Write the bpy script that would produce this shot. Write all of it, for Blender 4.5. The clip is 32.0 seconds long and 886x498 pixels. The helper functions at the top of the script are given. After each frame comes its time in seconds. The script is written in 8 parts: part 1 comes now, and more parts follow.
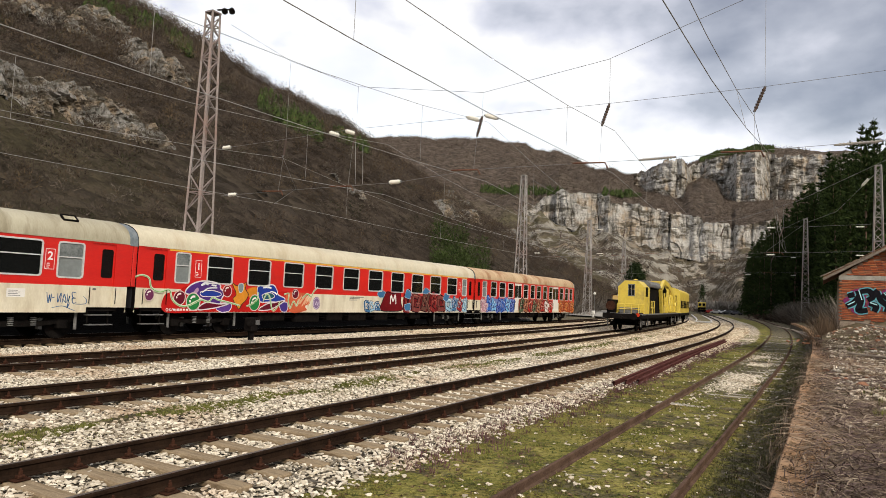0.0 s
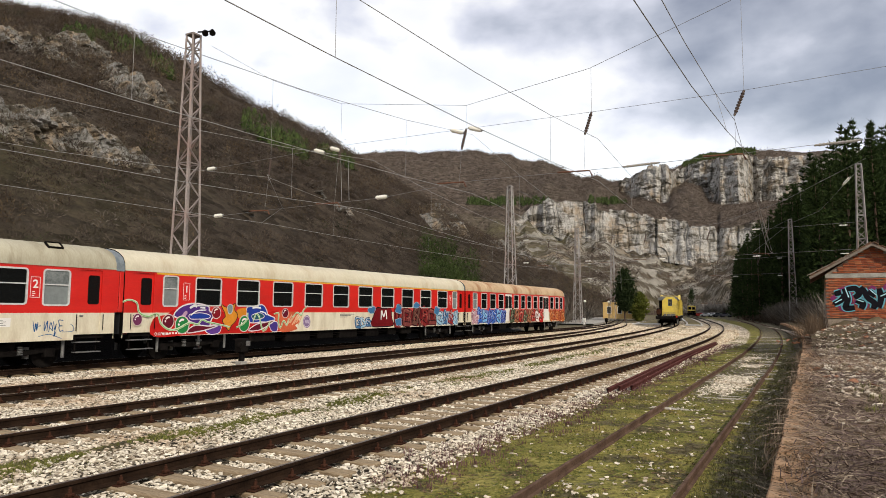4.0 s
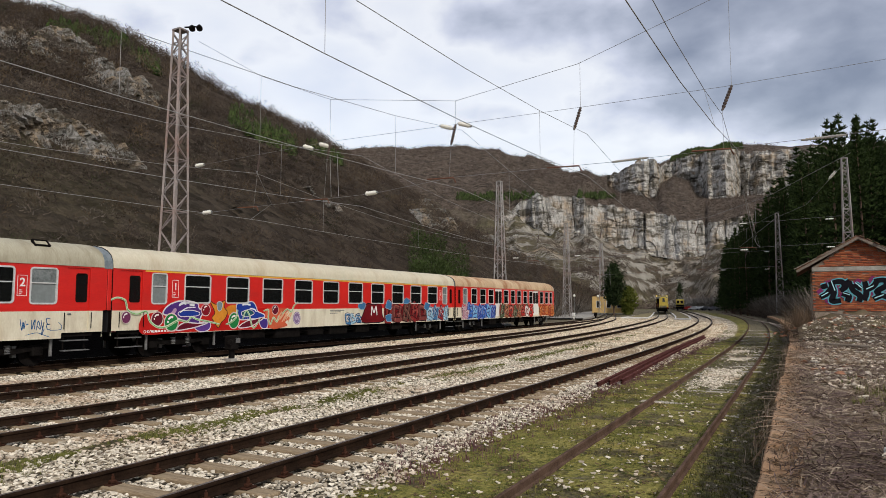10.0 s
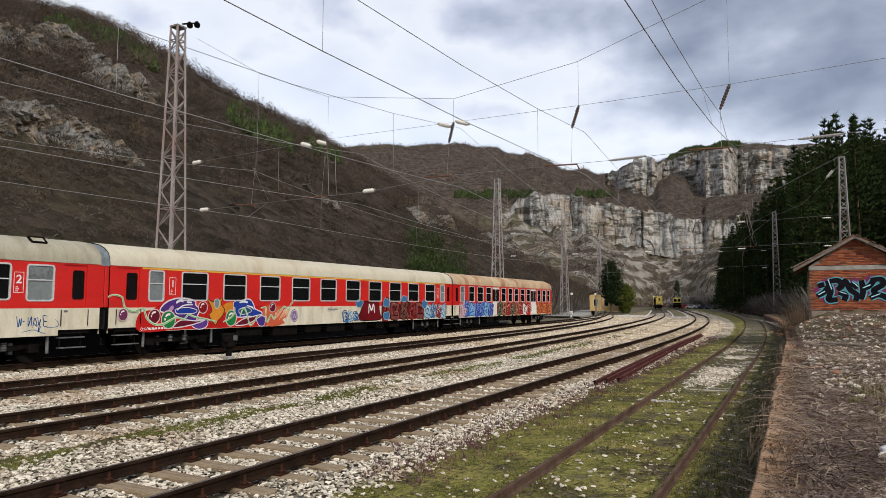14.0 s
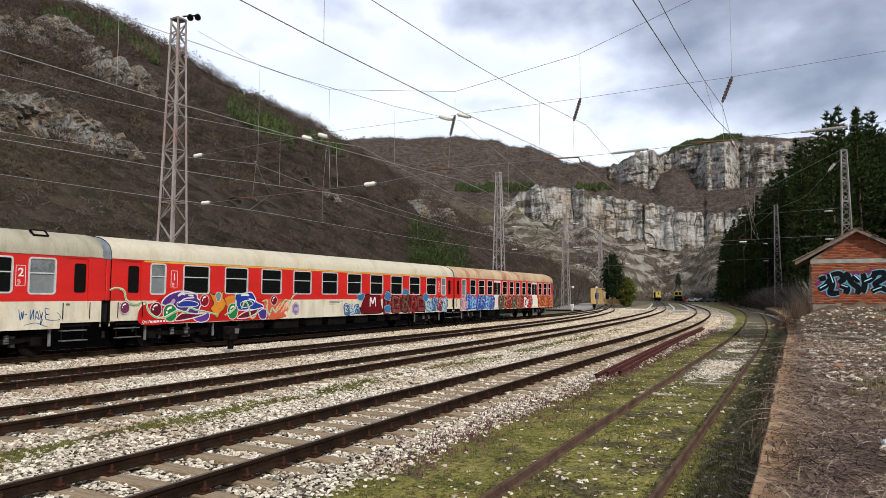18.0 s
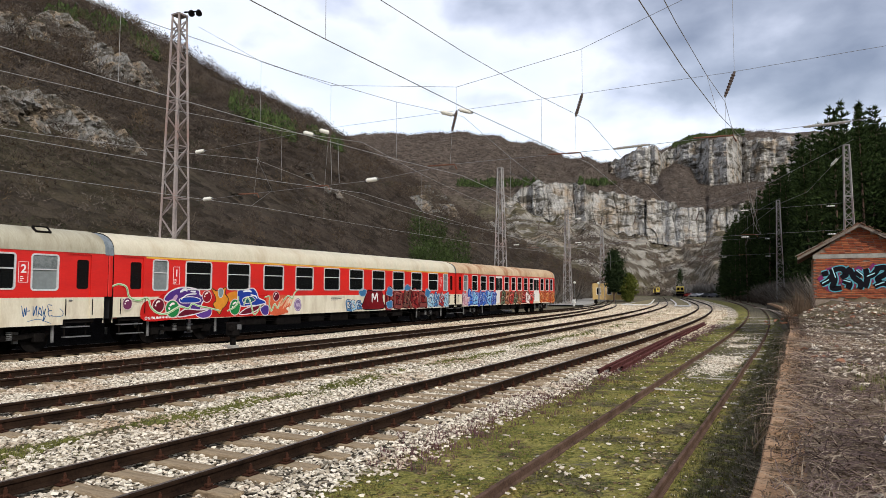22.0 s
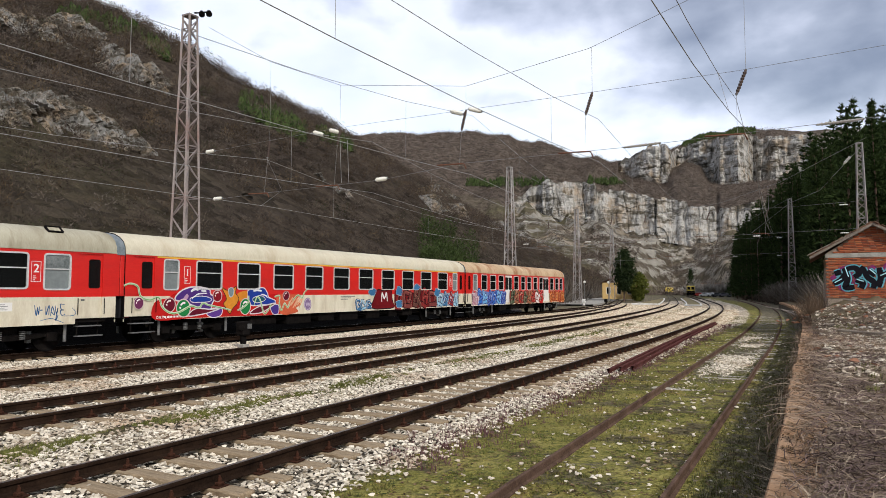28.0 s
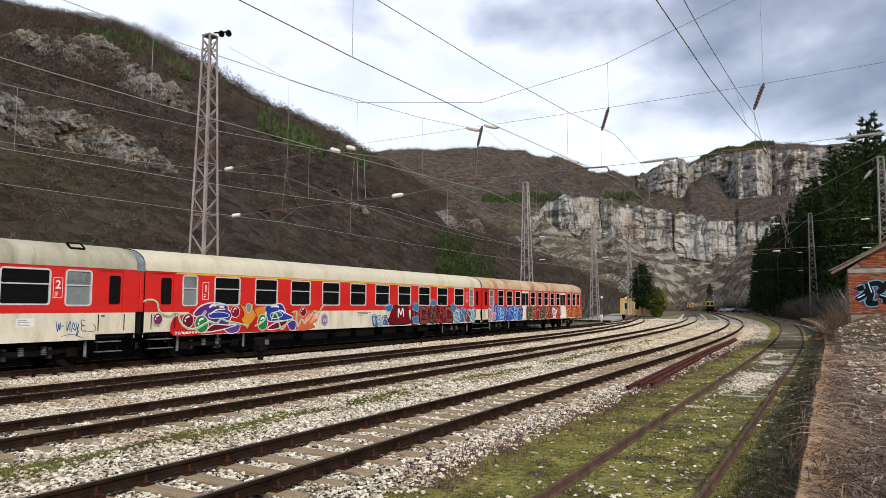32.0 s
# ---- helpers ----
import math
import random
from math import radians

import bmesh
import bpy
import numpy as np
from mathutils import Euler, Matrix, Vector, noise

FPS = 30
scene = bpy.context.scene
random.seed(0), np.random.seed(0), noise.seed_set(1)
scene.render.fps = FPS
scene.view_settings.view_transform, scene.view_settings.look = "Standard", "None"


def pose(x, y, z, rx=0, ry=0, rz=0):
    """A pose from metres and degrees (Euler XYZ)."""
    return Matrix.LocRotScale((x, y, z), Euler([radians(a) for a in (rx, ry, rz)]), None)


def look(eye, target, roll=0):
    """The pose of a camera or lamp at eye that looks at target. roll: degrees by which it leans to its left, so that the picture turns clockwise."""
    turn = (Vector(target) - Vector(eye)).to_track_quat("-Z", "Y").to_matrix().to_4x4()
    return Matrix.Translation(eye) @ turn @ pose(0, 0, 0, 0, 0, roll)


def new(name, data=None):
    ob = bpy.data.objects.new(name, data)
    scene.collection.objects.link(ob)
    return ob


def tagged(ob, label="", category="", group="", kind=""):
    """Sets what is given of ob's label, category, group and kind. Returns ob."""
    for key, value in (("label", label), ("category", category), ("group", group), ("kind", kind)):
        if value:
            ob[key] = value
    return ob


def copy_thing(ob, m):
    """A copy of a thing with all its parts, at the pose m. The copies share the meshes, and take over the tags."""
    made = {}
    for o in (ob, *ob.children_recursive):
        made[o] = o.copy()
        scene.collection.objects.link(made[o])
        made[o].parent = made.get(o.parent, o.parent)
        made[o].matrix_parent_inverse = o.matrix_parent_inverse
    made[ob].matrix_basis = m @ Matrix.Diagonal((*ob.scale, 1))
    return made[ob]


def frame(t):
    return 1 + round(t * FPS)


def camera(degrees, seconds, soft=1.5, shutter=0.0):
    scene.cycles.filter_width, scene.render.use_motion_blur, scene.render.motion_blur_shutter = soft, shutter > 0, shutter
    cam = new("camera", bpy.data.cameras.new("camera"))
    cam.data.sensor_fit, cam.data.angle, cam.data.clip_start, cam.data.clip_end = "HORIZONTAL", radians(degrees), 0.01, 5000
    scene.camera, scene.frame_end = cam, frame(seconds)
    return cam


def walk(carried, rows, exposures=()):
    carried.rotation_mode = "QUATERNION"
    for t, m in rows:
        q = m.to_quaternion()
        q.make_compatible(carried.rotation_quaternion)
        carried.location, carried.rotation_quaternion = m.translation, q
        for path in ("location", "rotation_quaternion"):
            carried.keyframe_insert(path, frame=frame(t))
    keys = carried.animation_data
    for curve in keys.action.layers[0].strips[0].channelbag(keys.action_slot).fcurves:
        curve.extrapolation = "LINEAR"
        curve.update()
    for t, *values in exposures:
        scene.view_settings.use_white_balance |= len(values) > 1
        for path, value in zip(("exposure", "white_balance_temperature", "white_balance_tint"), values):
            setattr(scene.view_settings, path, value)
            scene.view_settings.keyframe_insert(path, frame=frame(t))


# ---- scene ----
# Handheld shot from a disused goods platform: x across the tracks, y along them, z = 0 at rail head.
# seconds, eye x y z, yaw to the left of +y, pitch up, roll
PATH = [
    (0, 0.007, 0.019, 1.914, 29.591, 3.974, 2.529),
    (0.5, 0.006, 0.017, 1.912, 29.376, 4.063, 2.358),
    (1, 0.007, 0.017, 1.913, 29.116, 4.028, 2.084),
    (1.5, 0.007, 0.019, 1.913, 29.010, 4.180, 1.793),
    (2, 0.007, 0.021, 1.913, 28.912, 4.450, 1.466),
    (2.5, 0.007, 0.019, 1.914, 28.829, 4.681, 1.210),
    (3, 0.009, 0.015, 1.915, 28.771, 4.839, 0.790),
    (3.5, 0.009, 0.017, 1.912, 28.732, 5.017, 0.537),
    (5.5, 0.010, 0.009, 1.920, 28.349, 5.289, -0.108),
    (6, 0.011, 0.003, 1.921, 28.268, 5.315, -0.150),
    (6.5, 0.011, 0.002, 1.921, 28.170, 5.352, -0.185),
    (7, 0.010, -0.001, 1.924, 28.058, 5.300, -0.278),
    (7.5, 0.007, -0.000, 1.926, 27.885, 5.025, -0.288),
    (8, 0.003, -0.002, 1.926, 27.782, 4.947, -0.250),
    (8.5, 0.000, -0.000, 1.925, 27.730, 4.832, -0.191),
    (9, -0.002, -0.001, 1.926, 27.744, 4.762, -0.118),
    (9.5, -0.004, -0.004, 1.928, 27.724, 4.736, 0.005),
    (10, -0.004, -0.007, 1.926, 27.753, 4.729, -0.047),
    (10.5, -0.000, -0.002, 1.925, 27.795, 4.705, -0.001),
    (11, -0.002, 0.003, 1.924, 27.736, 4.734, -0.029),
    (11.5, -0.001, 0.004, 1.926, 27.666, 4.728, 0.020),
    (12, 0.002, 0.004, 1.926, 27.614, 4.737, -0.015),
    (12.5, 0.002, 0.003, 1.927, 27.669, 4.726, -0.031),
    (13, 0.000, -0.000, 1.930, 27.669, 4.660, -0.000),
    (13.5, 0.000, -0.003, 1.933, 27.579, 4.614, 0.082),
    (14, -0.003, 0.001, 1.934, 27.560, 4.539, 0.089),
    (14.5, -0.007, 0.003, 1.931, 27.605, 4.470, 0.117),
    (16.5, -0.014, 0.008, 1.933, 27.657, 4.035, 0.092),
    (17, -0.014, 0.006, 1.933, 27.709, 3.874, 0.087),
    (17.5, -0.015, 0.004, 1.935, 27.692, 3.865, 0.071),
    (18, -0.015, 0.005, 1.934, 27.655, 3.962, 0.104),
    (18.5, -0.014, 0.005, 1.933, 27.650, 3.995, 0.041),
    (19, -0.015, 0.006, 1.934, 27.649, 3.982, -0.001),
    (19.5, -0.020, 0.007, 1.936, 27.651, 3.931, 0.033),
    (20, -0.023, 0.002, 1.935, 27.753, 3.861, 0.063),
    (20.5, -0.025, 0.000, 1.935, 27.810, 3.799, 0.077),
    (21, -0.024, -0.001, 1.934, 27.818, 3.753, 0.050),
    (21.5, -0.024, 0.001, 1.935, 27.829, 3.718, 0.070),
    (22, -0.025, 0.001, 1.937, 27.795, 3.592, 0.017),
    (22.5, -0.028, 0.001, 1.936, 27.829, 3.566, 0.074),
    (23, -0.033, 0.000, 1.933, 28.015, 3.633, 0.087),
    (23.5, -0.035, 0.001, 1.935, 28.228, 3.701, 0.011),
    (24, -0.036, 0.002, 1.933, 28.375, 3.655, -0.040),
    (24.5, -0.038, 0.004, 1.931, 28.465, 3.547, -0.061),
    (25, -0.033, 0.005, 1.931, 28.479, 3.468, -0.067),
    (25.5, -0.034, 0.002, 1.933, 28.516, 3.503, -0.025),
    (27.5, -0.037, 0.012, 1.933, 28.545, 3.552, 0.012),
    (28, -0.038, 0.011, 1.933, 28.591, 3.546, 0.007),
    (28.5, -0.041, 0.008, 1.931, 28.629, 3.575, 0.062),
    (29, -0.040, 0.005, 1.932, 28.683, 3.630, 0.003),
    (29.5, -0.042, 0.005, 1.935, 28.699, 3.656, 0.007),
    (30, -0.042, 0.006, 1.938, 28.723, 3.760, 0.030),
    (30.5, -0.041, 0.007, 1.942, 28.945, 4.229, 0.035),
    (31, -0.042, 0.005, 1.945, 29.411, 4.589, 0.067),
    (31.5, -0.042, 0.004, 1.944, 29.778, 4.758, 0.095),
    (32, -0.042, 0.005, 1.945, 29.979, 4.866, 0.003),
]


def view(x, y, z, yaw, pitch, roll):
    a, b = radians(yaw), radians(pitch)
    way = Vector((-math.sin(a) * math.cos(b), math.cos(a) * math.cos(b), math.sin(b)))
    return look((x, y, z), Vector((x, y, z)) + way, roll)


cam = camera(66.756, 32.0, soft=0.55)
walk(cam, [(t, view(*v)) for t, *v in PATH], [(0.0, -0.08, 7250, 10), (6.0, -0.15, 7000, 10), (8.5, -0.28, 6850, 10), (11.0, -0.38, 6600, 10), (14.0, -0.32, 6550, 10), (18.0, -0.12, 6500, 10), (32.0, -0.12, 6500, 10)])

# ---- light ----
SUN_ELEVATION, SUN_AZIMUTH = 34.0, 128.0  # azimuth clockwise from +y: the sun stands over the platform side, behind the camera
world = bpy.data.worlds.new("world")
scene.world = world
world.use_nodes = True


class Nodes:
    """Short node writing: n('ShaderNodeX', out, key=value, Input=socket or value)."""

    def __init__(self, tree):
        self.tree = tree
        tree.nodes.clear()

    def __call__(self, kind, settings=None, **inputs):
        node = self.tree.nodes.new(kind)
        settings = settings or {}
        if "operation" in settings:
            node.operation = settings["operation"]
        if "data_type" in settings:
            node.data_type = settings["data_type"]
        for key, value in inputs.items():
            socket = node.inputs[int(key[1:]) if key[0] == "i" and key[1:].isdigit() else key.replace("_", " ")]
            if isinstance(value, bpy.types.NodeSocket):
                self.tree.links.new(value, socket)
            else:
                socket.default_value = value
        return node

    def math(self, op, a, b=0.0, c=0.0):
        return self("ShaderNodeMath", {"operation": op}, i0=a, i1=b, i2=c).outputs[0]

    def mix(self, fac, a, b):
        node = self("ShaderNodeMix", {"data_type": "RGBA"}, i0=fac, i6=a, i7=b)
        return node.outputs[2]

    def ramp(self, fac, *stops):
        node = self("ShaderNodeValToRGB", i0=fac)
        els = node.color_ramp.elements
        while len(els) < len(stops):
            els.new(0.5)
        for el, (at, col) in zip(els, stops):
            el.position = at
            el.color = (*col, 1) if isinstance(col, tuple) else (col, col, col, 1)
        return node.outputs[0]

    def noise(self, scale, vector=None, detail=4.0, rough=0.55, distortion=0.0):
        node = self("ShaderNodeTexNoise", Scale=scale, Detail=detail, Roughness=rough, Distortion=distortion)
        if vector is not None:
            self.tree.links.new(vector, node.inputs["Vector"])
        return node.outputs[0]

    def coords(self, scale=(1, 1, 1), kind="Object"):
        t = self("ShaderNodeTexCoord").outputs[kind]
        return self("ShaderNodeMapping", Vector=t, Scale=scale).outputs[0]


n = Nodes(world.node_tree)
sky = n("ShaderNodeTexSky")
sky.sky_type, sky.sun_disc = "NISHITA", False
sky.sun_elevation, sky.sun_rotation = radians(SUN_ELEVATION), radians(SUN_AZIMUTH)
direction = n("ShaderNodeTexCoord").outputs["Generated"]
# heaped grey cloud, flattened towards the horizon
heaped = n("ShaderNodeMapping", Vector=direction, Scale=(1.0, 1.0, 1.75)).outputs[0]
big = n.noise(2.6, n("ShaderNodeMapping", Vector=heaped, Location=(1.7, 0.35, 0.6)).outputs[0], 4.0, 0.48, 0.1)
fine = n.noise(8.0, heaped, 6.0, 0.5, 0.12)
body = n.math("ADD", n.math("MULTIPLY", big, 0.66), n.math("MULTIPLY", fine, 0.34))
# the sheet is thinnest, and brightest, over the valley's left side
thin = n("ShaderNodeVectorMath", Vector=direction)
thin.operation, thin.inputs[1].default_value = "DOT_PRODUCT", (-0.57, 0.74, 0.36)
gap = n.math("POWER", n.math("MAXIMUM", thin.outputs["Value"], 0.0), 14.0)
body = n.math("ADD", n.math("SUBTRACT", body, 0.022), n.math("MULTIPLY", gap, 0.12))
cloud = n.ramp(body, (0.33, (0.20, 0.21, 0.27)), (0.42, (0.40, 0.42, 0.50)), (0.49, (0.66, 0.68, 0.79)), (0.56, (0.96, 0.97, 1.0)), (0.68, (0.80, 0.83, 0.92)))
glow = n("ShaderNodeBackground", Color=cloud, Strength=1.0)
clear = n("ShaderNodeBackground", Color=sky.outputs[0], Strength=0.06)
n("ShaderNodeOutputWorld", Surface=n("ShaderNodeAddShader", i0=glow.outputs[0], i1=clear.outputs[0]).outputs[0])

sun_data = bpy.data.lights.new("sun", "SUN")
sun_data.energy, sun_data.angle, sun_data.color = 2.9, radians(3.0), (1.0, 0.95, 0.86)
sun = new("sun", sun_data)
e, a = radians(SUN_ELEVATION), radians(SUN_AZIMUTH)
sun.matrix_world = look((0, 0, 60), Vector((0, 0, 60)) - Vector((math.sin(a) * math.cos(e), math.cos(a) * math.cos(e), math.sin(e))))


# ---- materials ----
def material(name, rough=0.8, metal=0.0):
    mat = bpy.data.materials.new(name)
    mat.use_nodes = True
    nodes = Nodes(mat.node_tree)
    bsdf = nodes("ShaderNodeBsdfPrincipled", Roughness=rough, Metallic=metal)
    if rough >= 0.6:
        bsdf.inputs["Specular IOR Level"].default_value = 0.03  # dusty, matt surfaces
    nodes("ShaderNodeOutputMaterial", Surface=bsdf.outputs[0])
    return mat, nodes, bsdf


def bump(nodes, bsdf, height, strength=0.5, distance=0.01):
    b = nodes("ShaderNodeBump", Strength=strength, Distance=distance, Height=height)
    nodes.tree.links.new(b.outputs[0], bsdf.inputs["Normal"])


def put(nodes, bsdf, colour, socket="Base Color"):
    nodes.tree.links.new(colour, bsdf.inputs[socket])


def mottled(name, dark, light, scale=3.0, rough=0.8, metal=0.0, relief=0.3, fine=30.0, stain=None, stain_scale=0.6, amount=0.35, islands=False, stretch=(1, 1, 1)):
    """A surface of two tones, with fine grain, relief and broad stains."""
    mat, nodes, bsdf = material(name, rough, metal)
    co = nodes.coords(stretch)
    grain = nodes.noise(fine, co, 5.0, 0.65)
    broad = nodes.noise(scale, co, 4.0, 0.6)
    both = nodes.math("ADD", nodes.math("MULTIPLY", grain, 0.45), nodes.math("MULTIPLY", broad, 0.55))
    colour = nodes.ramp(both, (0.36, dark), (0.64, light))
    if stain:
        patch = nodes.ramp(nodes.noise(stain_scale, co, 5.0, 0.6), (0.5, 0.0), (0.66, amount))
        colour = nodes.mix(patch, colour, (*stain, 1))
    if islands:
        r = nodes("ShaderNodeNewGeometry").outputs["Random Per Island"]
        colour = nodes.mix(nodes.math("MULTIPLY", r, 0.55), colour, (*[c * 0.45 for c in dark], 1))
    put(nodes, bsdf, colour)
    bump(nodes, bsdf, both, relief, 0.02)
    return mat


def plain(name, colour, rough=0.5, metal=0.0, wear=0.12):
    dark = tuple(c * (1 - wear) for c in colour)
    return mottled(name, dark, colour, 2.0, rough, metal, 0.05, 14.0)


# dark rust, deepened further by the shadow below the rail head
RAIL_RUST = mottled("rusty_rail_steel", (0.009, 0.0055, 0.004), (0.036, 0.021, 0.0135), 3.0, 0.8, 0.0, 0.3, 40)
RAIL_OLD = mottled("flaking_rail_rust", (0.050, 0.031, 0.023), (0.155, 0.098, 0.072), 3.0, 0.9, 0.0, 0.5, 40)
RAIL_HEAD = mottled("worn_rail_head", (0.06, 0.042, 0.03), (0.15, 0.115, 0.09), 1.0, 0.5, 0.3, 0.1, 30, stretch=(6, 0.3, 1))
CHAIR_RUST = mottled("rusty_fastening", (0.020, 0.010, 0.007), (0.075, 0.032, 0.020), 8.0, 0.85, 0.1, 0.4, 60)
SLEEPER = mottled("weathered_sleeper_wood", (0.17, 0.12, 0.075), (0.46, 0.36, 0.235), 2.0, 0.9, 0, 0.5, 26, stain=(0.07, 0.045, 0.03), stain_scale=2.0, amount=0.6, stretch=(0.5, 5, 1))
SLEEPER_GREY = mottled("silvered_sleeper_wood", (0.26, 0.235, 0.19), (0.50, 0.46, 0.39), 2.0, 0.95, 0, 0.5, 26, stretch=(0.5, 5, 1))
LATTICE = mottled("rusting_galvanised_steel", (0.20, 0.185, 0.18), (0.42, 0.40, 0.385), 0.8, 0.65, 0.3, 0.15, 18, stain=(0.22, 0.10, 0.075), stain_scale=0.5, amount=0.75)
LATTICE_RED = mottled("red_oxide_lattice", (0.20, 0.165, 0.155), (0.37, 0.33, 0.315), 0.7, 0.75, 0.2, 0.15, 18, stain=(0.22, 0.11, 0.085), stain_scale=0.35, amount=0.75)
WIRE = plain("dull_overhead_wire", (0.32, 0.315, 0.31), 0.6, 0.2)
WIRE_LIGHT = plain("dull_grey_wire_rope", (0.24, 0.235, 0.235), 0.5, 0.5)
PORCELAIN = plain("cream_porcelain", (0.78, 0.76, 0.68), 0.25)
CONCRETE_GREY = plain("dusty_grey_porcelain", (0.34, 0.32, 0.28), 0.4)
PORCELAIN_BROWN = plain("brown_glazed_porcelain", (0.11, 0.08, 0.07), 0.25)
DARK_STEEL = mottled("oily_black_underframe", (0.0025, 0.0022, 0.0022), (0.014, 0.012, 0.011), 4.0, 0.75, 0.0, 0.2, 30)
GREY_STEEL = mottled("dusty_grey_steel", (0.10, 0.10, 0.10), (0.24, 0.24, 0.235), 4.0, 0.6, 0.3, 0.1, 30)
COACH_RED = mottled("red_coach_paint", (0.53, 0.012, 0.010), (0.64, 0.020, 0.014), 0.8, 0.34, 0, 0.03, 12, stain=(0.40, 0.022, 0.018), stain_scale=0.7, amount=0.4, stretch=(1, 0.6, 2))
COACH_CREAM = mottled("soiled_cream_coach_paint", (0.60, 0.54, 0.40), (0.74, 0.69, 0.55), 0.9, 0.42, 0, 0.03, 12, stain=(0.40, 0.31, 0.20), stain_scale=0.8, amount=0.45, stretch=(1, 3, 0.8))
ROOF_CREAM = mottled("weathered_cream_roof", (0.50, 0.45, 0.33), (0.66, 0.61, 0.48), 0.5, 0.6, 0, 0.05, 9, stain=(0.36, 0.27, 0.16), stain_scale=0.5, amount=0.5, stretch=(0.6, 2.5, 1))
ROOF_OLIVE = mottled("streaked_olive_grey_roof", (0.33, 0.30, 0.22), (0.46, 0.43, 0.33), 0.5, 0.6, 0, 0.05, 9, stain=(0.20, 0.17, 0.11), stain_scale=0.6, amount=0.6, stretch=(0.4, 3.5, 1))
ROOF_RUST = mottled("rusted_coach_roof", (0.40, 0.27, 0.16), (0.58, 0.44, 0.29), 0.6, 0.7, 0, 0.08, 10, stain=(0.30, 0.13, 0.06), stain_scale=0.5, amount=0.8, stretch=(0.6, 2.0, 1))
YELLOW_STRIPE = plain("yellow_class_stripe", (0.80, 0.44, 0.05), 0.4)
WHITE_PAINT = plain("white_paint", (0.80, 0.78, 0.74), 0.4)
ALU = mottled("dull_aluminium_frame", (0.52, 0.52, 0.51), (0.74, 0.74, 0.73), 5.0, 0.4, 0.25, 0.03, 40)
RUBBER = plain("black_rubber_bellows", (0.022, 0.022, 0.024), 0.8)
FAIRING = mottled("blue_grey_rubber_fairing", (0.13, 0.16, 0.18), (0.24, 0.27, 0.29), 2.0, 0.7, 0, 0.1, 14)
MACHINE_YELLOW = mottled("grimy_machine_yellow", (0.58, 0.42, 0.055), (0.78, 0.60, 0.10), 1.2, 0.45, 0, 0.05, 14, stain=(0.24, 0.16, 0.06), stain_scale=1.2, amount=0.6)


def glass_material():
    mat, nodes, bsdf = material("dusty_window_glass", 0.08)
    bsdf.inputs["Base Color"].default_value = (0.016, 0.018, 0.018, 1)
    bsdf.inputs["Transmission Weight"].default_value = 0.6
    bsdf.inputs["IOR"].default_value = 1.2
    return mat


GLASS = glass_material()
FROSTED = mottled("frosted_grey_glass", (0.15, 0.17, 0.17), (0.22, 0.245, 0.245), 1.0, 0.3, 0, 0.02, 10)
# upper panes: blurred reflections put into the colour as dark and light mottling
FROSTED_REFLECTION = mottled("frosted_glass_painted_reflection", (0.07, 0.085, 0.085), (0.24, 0.26, 0.26), 2.5, 0.25, 0, 0.02, 14)
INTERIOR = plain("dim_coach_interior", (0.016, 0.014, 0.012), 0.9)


# ---- mesh helpers ----
def grid_object(name, points, mat, parent=None, smooth=True, keep=None):
    """points: an array (rows, columns, 3); neighbours are joined into faces."""
    rows, cols = points.shape[:2]
    i = np.arange(rows * cols).reshape(rows, cols)
    quads = np.stack([i[:-1, :-1], i[:-1, 1:], i[1:, 1:], i[1:, :-1]], -1).reshape(-1, 4)
    if keep is not None:
        quads = quads[keep.ravel()]
    return array_object(name, points.reshape(-1, 3), quads, mat, parent, smooth)


def array_object(name, verts, faces, mat, parent=None, smooth=False):
    """A mesh from numpy arrays, with all faces of one size."""
    me = bpy.data.meshes.new(name)
    count, size = faces.shape
    me.vertices.add(len(verts))
    me.vertices.foreach_set("co", np.ascontiguousarray(verts, np.float32).ravel())
    me.loops.add(count * size)
    me.loops.foreach_set("vertex_index", np.ascontiguousarray(faces, np.int32).ravel())
    me.polygons.add(count)
    me.polygons.foreach_set("loop_start", np.arange(0, count * size, size, dtype=np.int32))
    me.polygons.foreach_set("use_smooth", np.full(count, smooth))
    me.materials.append(mat)
    me.update(calc_edges=True)
    ob = new(name, me)
    ob.parent = parent
    return ob


def part(name, bm, mat, parent, label="", smooth=False):
    """Links a bmesh as one mesh object under a thing or a part."""
    me = bpy.data.meshes.new(name)
    bm.normal_update()
    bm.to_mesh(me)
    bm.free()
    me.materials.append(mat)
    if smooth:
        me.polygons.foreach_set("use_smooth", [True] * len(me.polygons))
    ob = new(name, me)
    ob.parent = parent
    if label:
        ob["label"] = label
    return ob


def empty(name, m=None, **tags):
    ob = new(name)
    if m is not None:
        ob.matrix_world = m
    return tagged(ob, **tags)


def box(bm, x0, x1, y0, y1, z0, z1, bevel=0.0):
    made = bmesh.ops.create_cube(bm, size=1.0, matrix=Matrix.Translation(((x0 + x1) / 2, (y0 + y1) / 2, (z0 + z1) / 2)) @ Matrix.Diagonal((abs(x1 - x0), abs(y1 - y0), abs(z1 - z0), 1)))
    if bevel:
        edges = list({e for v in made["verts"] for e in v.link_edges})
        bmesh.ops.bevel(bm, geom=edges, offset=bevel, segments=1, affect="EDGES")
    return bm


def boxed(*dims, bevel=0.0):
    return box(bmesh.new(), *dims, bevel=bevel)


def rod(bm, p, q, r, sides=6):
    """A rod from p to q."""
    p, q = Vector(p), Vector(q)
    d = q - p
    m = Matrix.Translation((p + q) / 2) @ d.to_track_quat("Z", "Y").to_matrix().to_4x4()
    bmesh.ops.create_cone(bm, cap_ends=True, segments=sides, radius1=r, radius2=r, depth=d.length, matrix=m)
    return bm


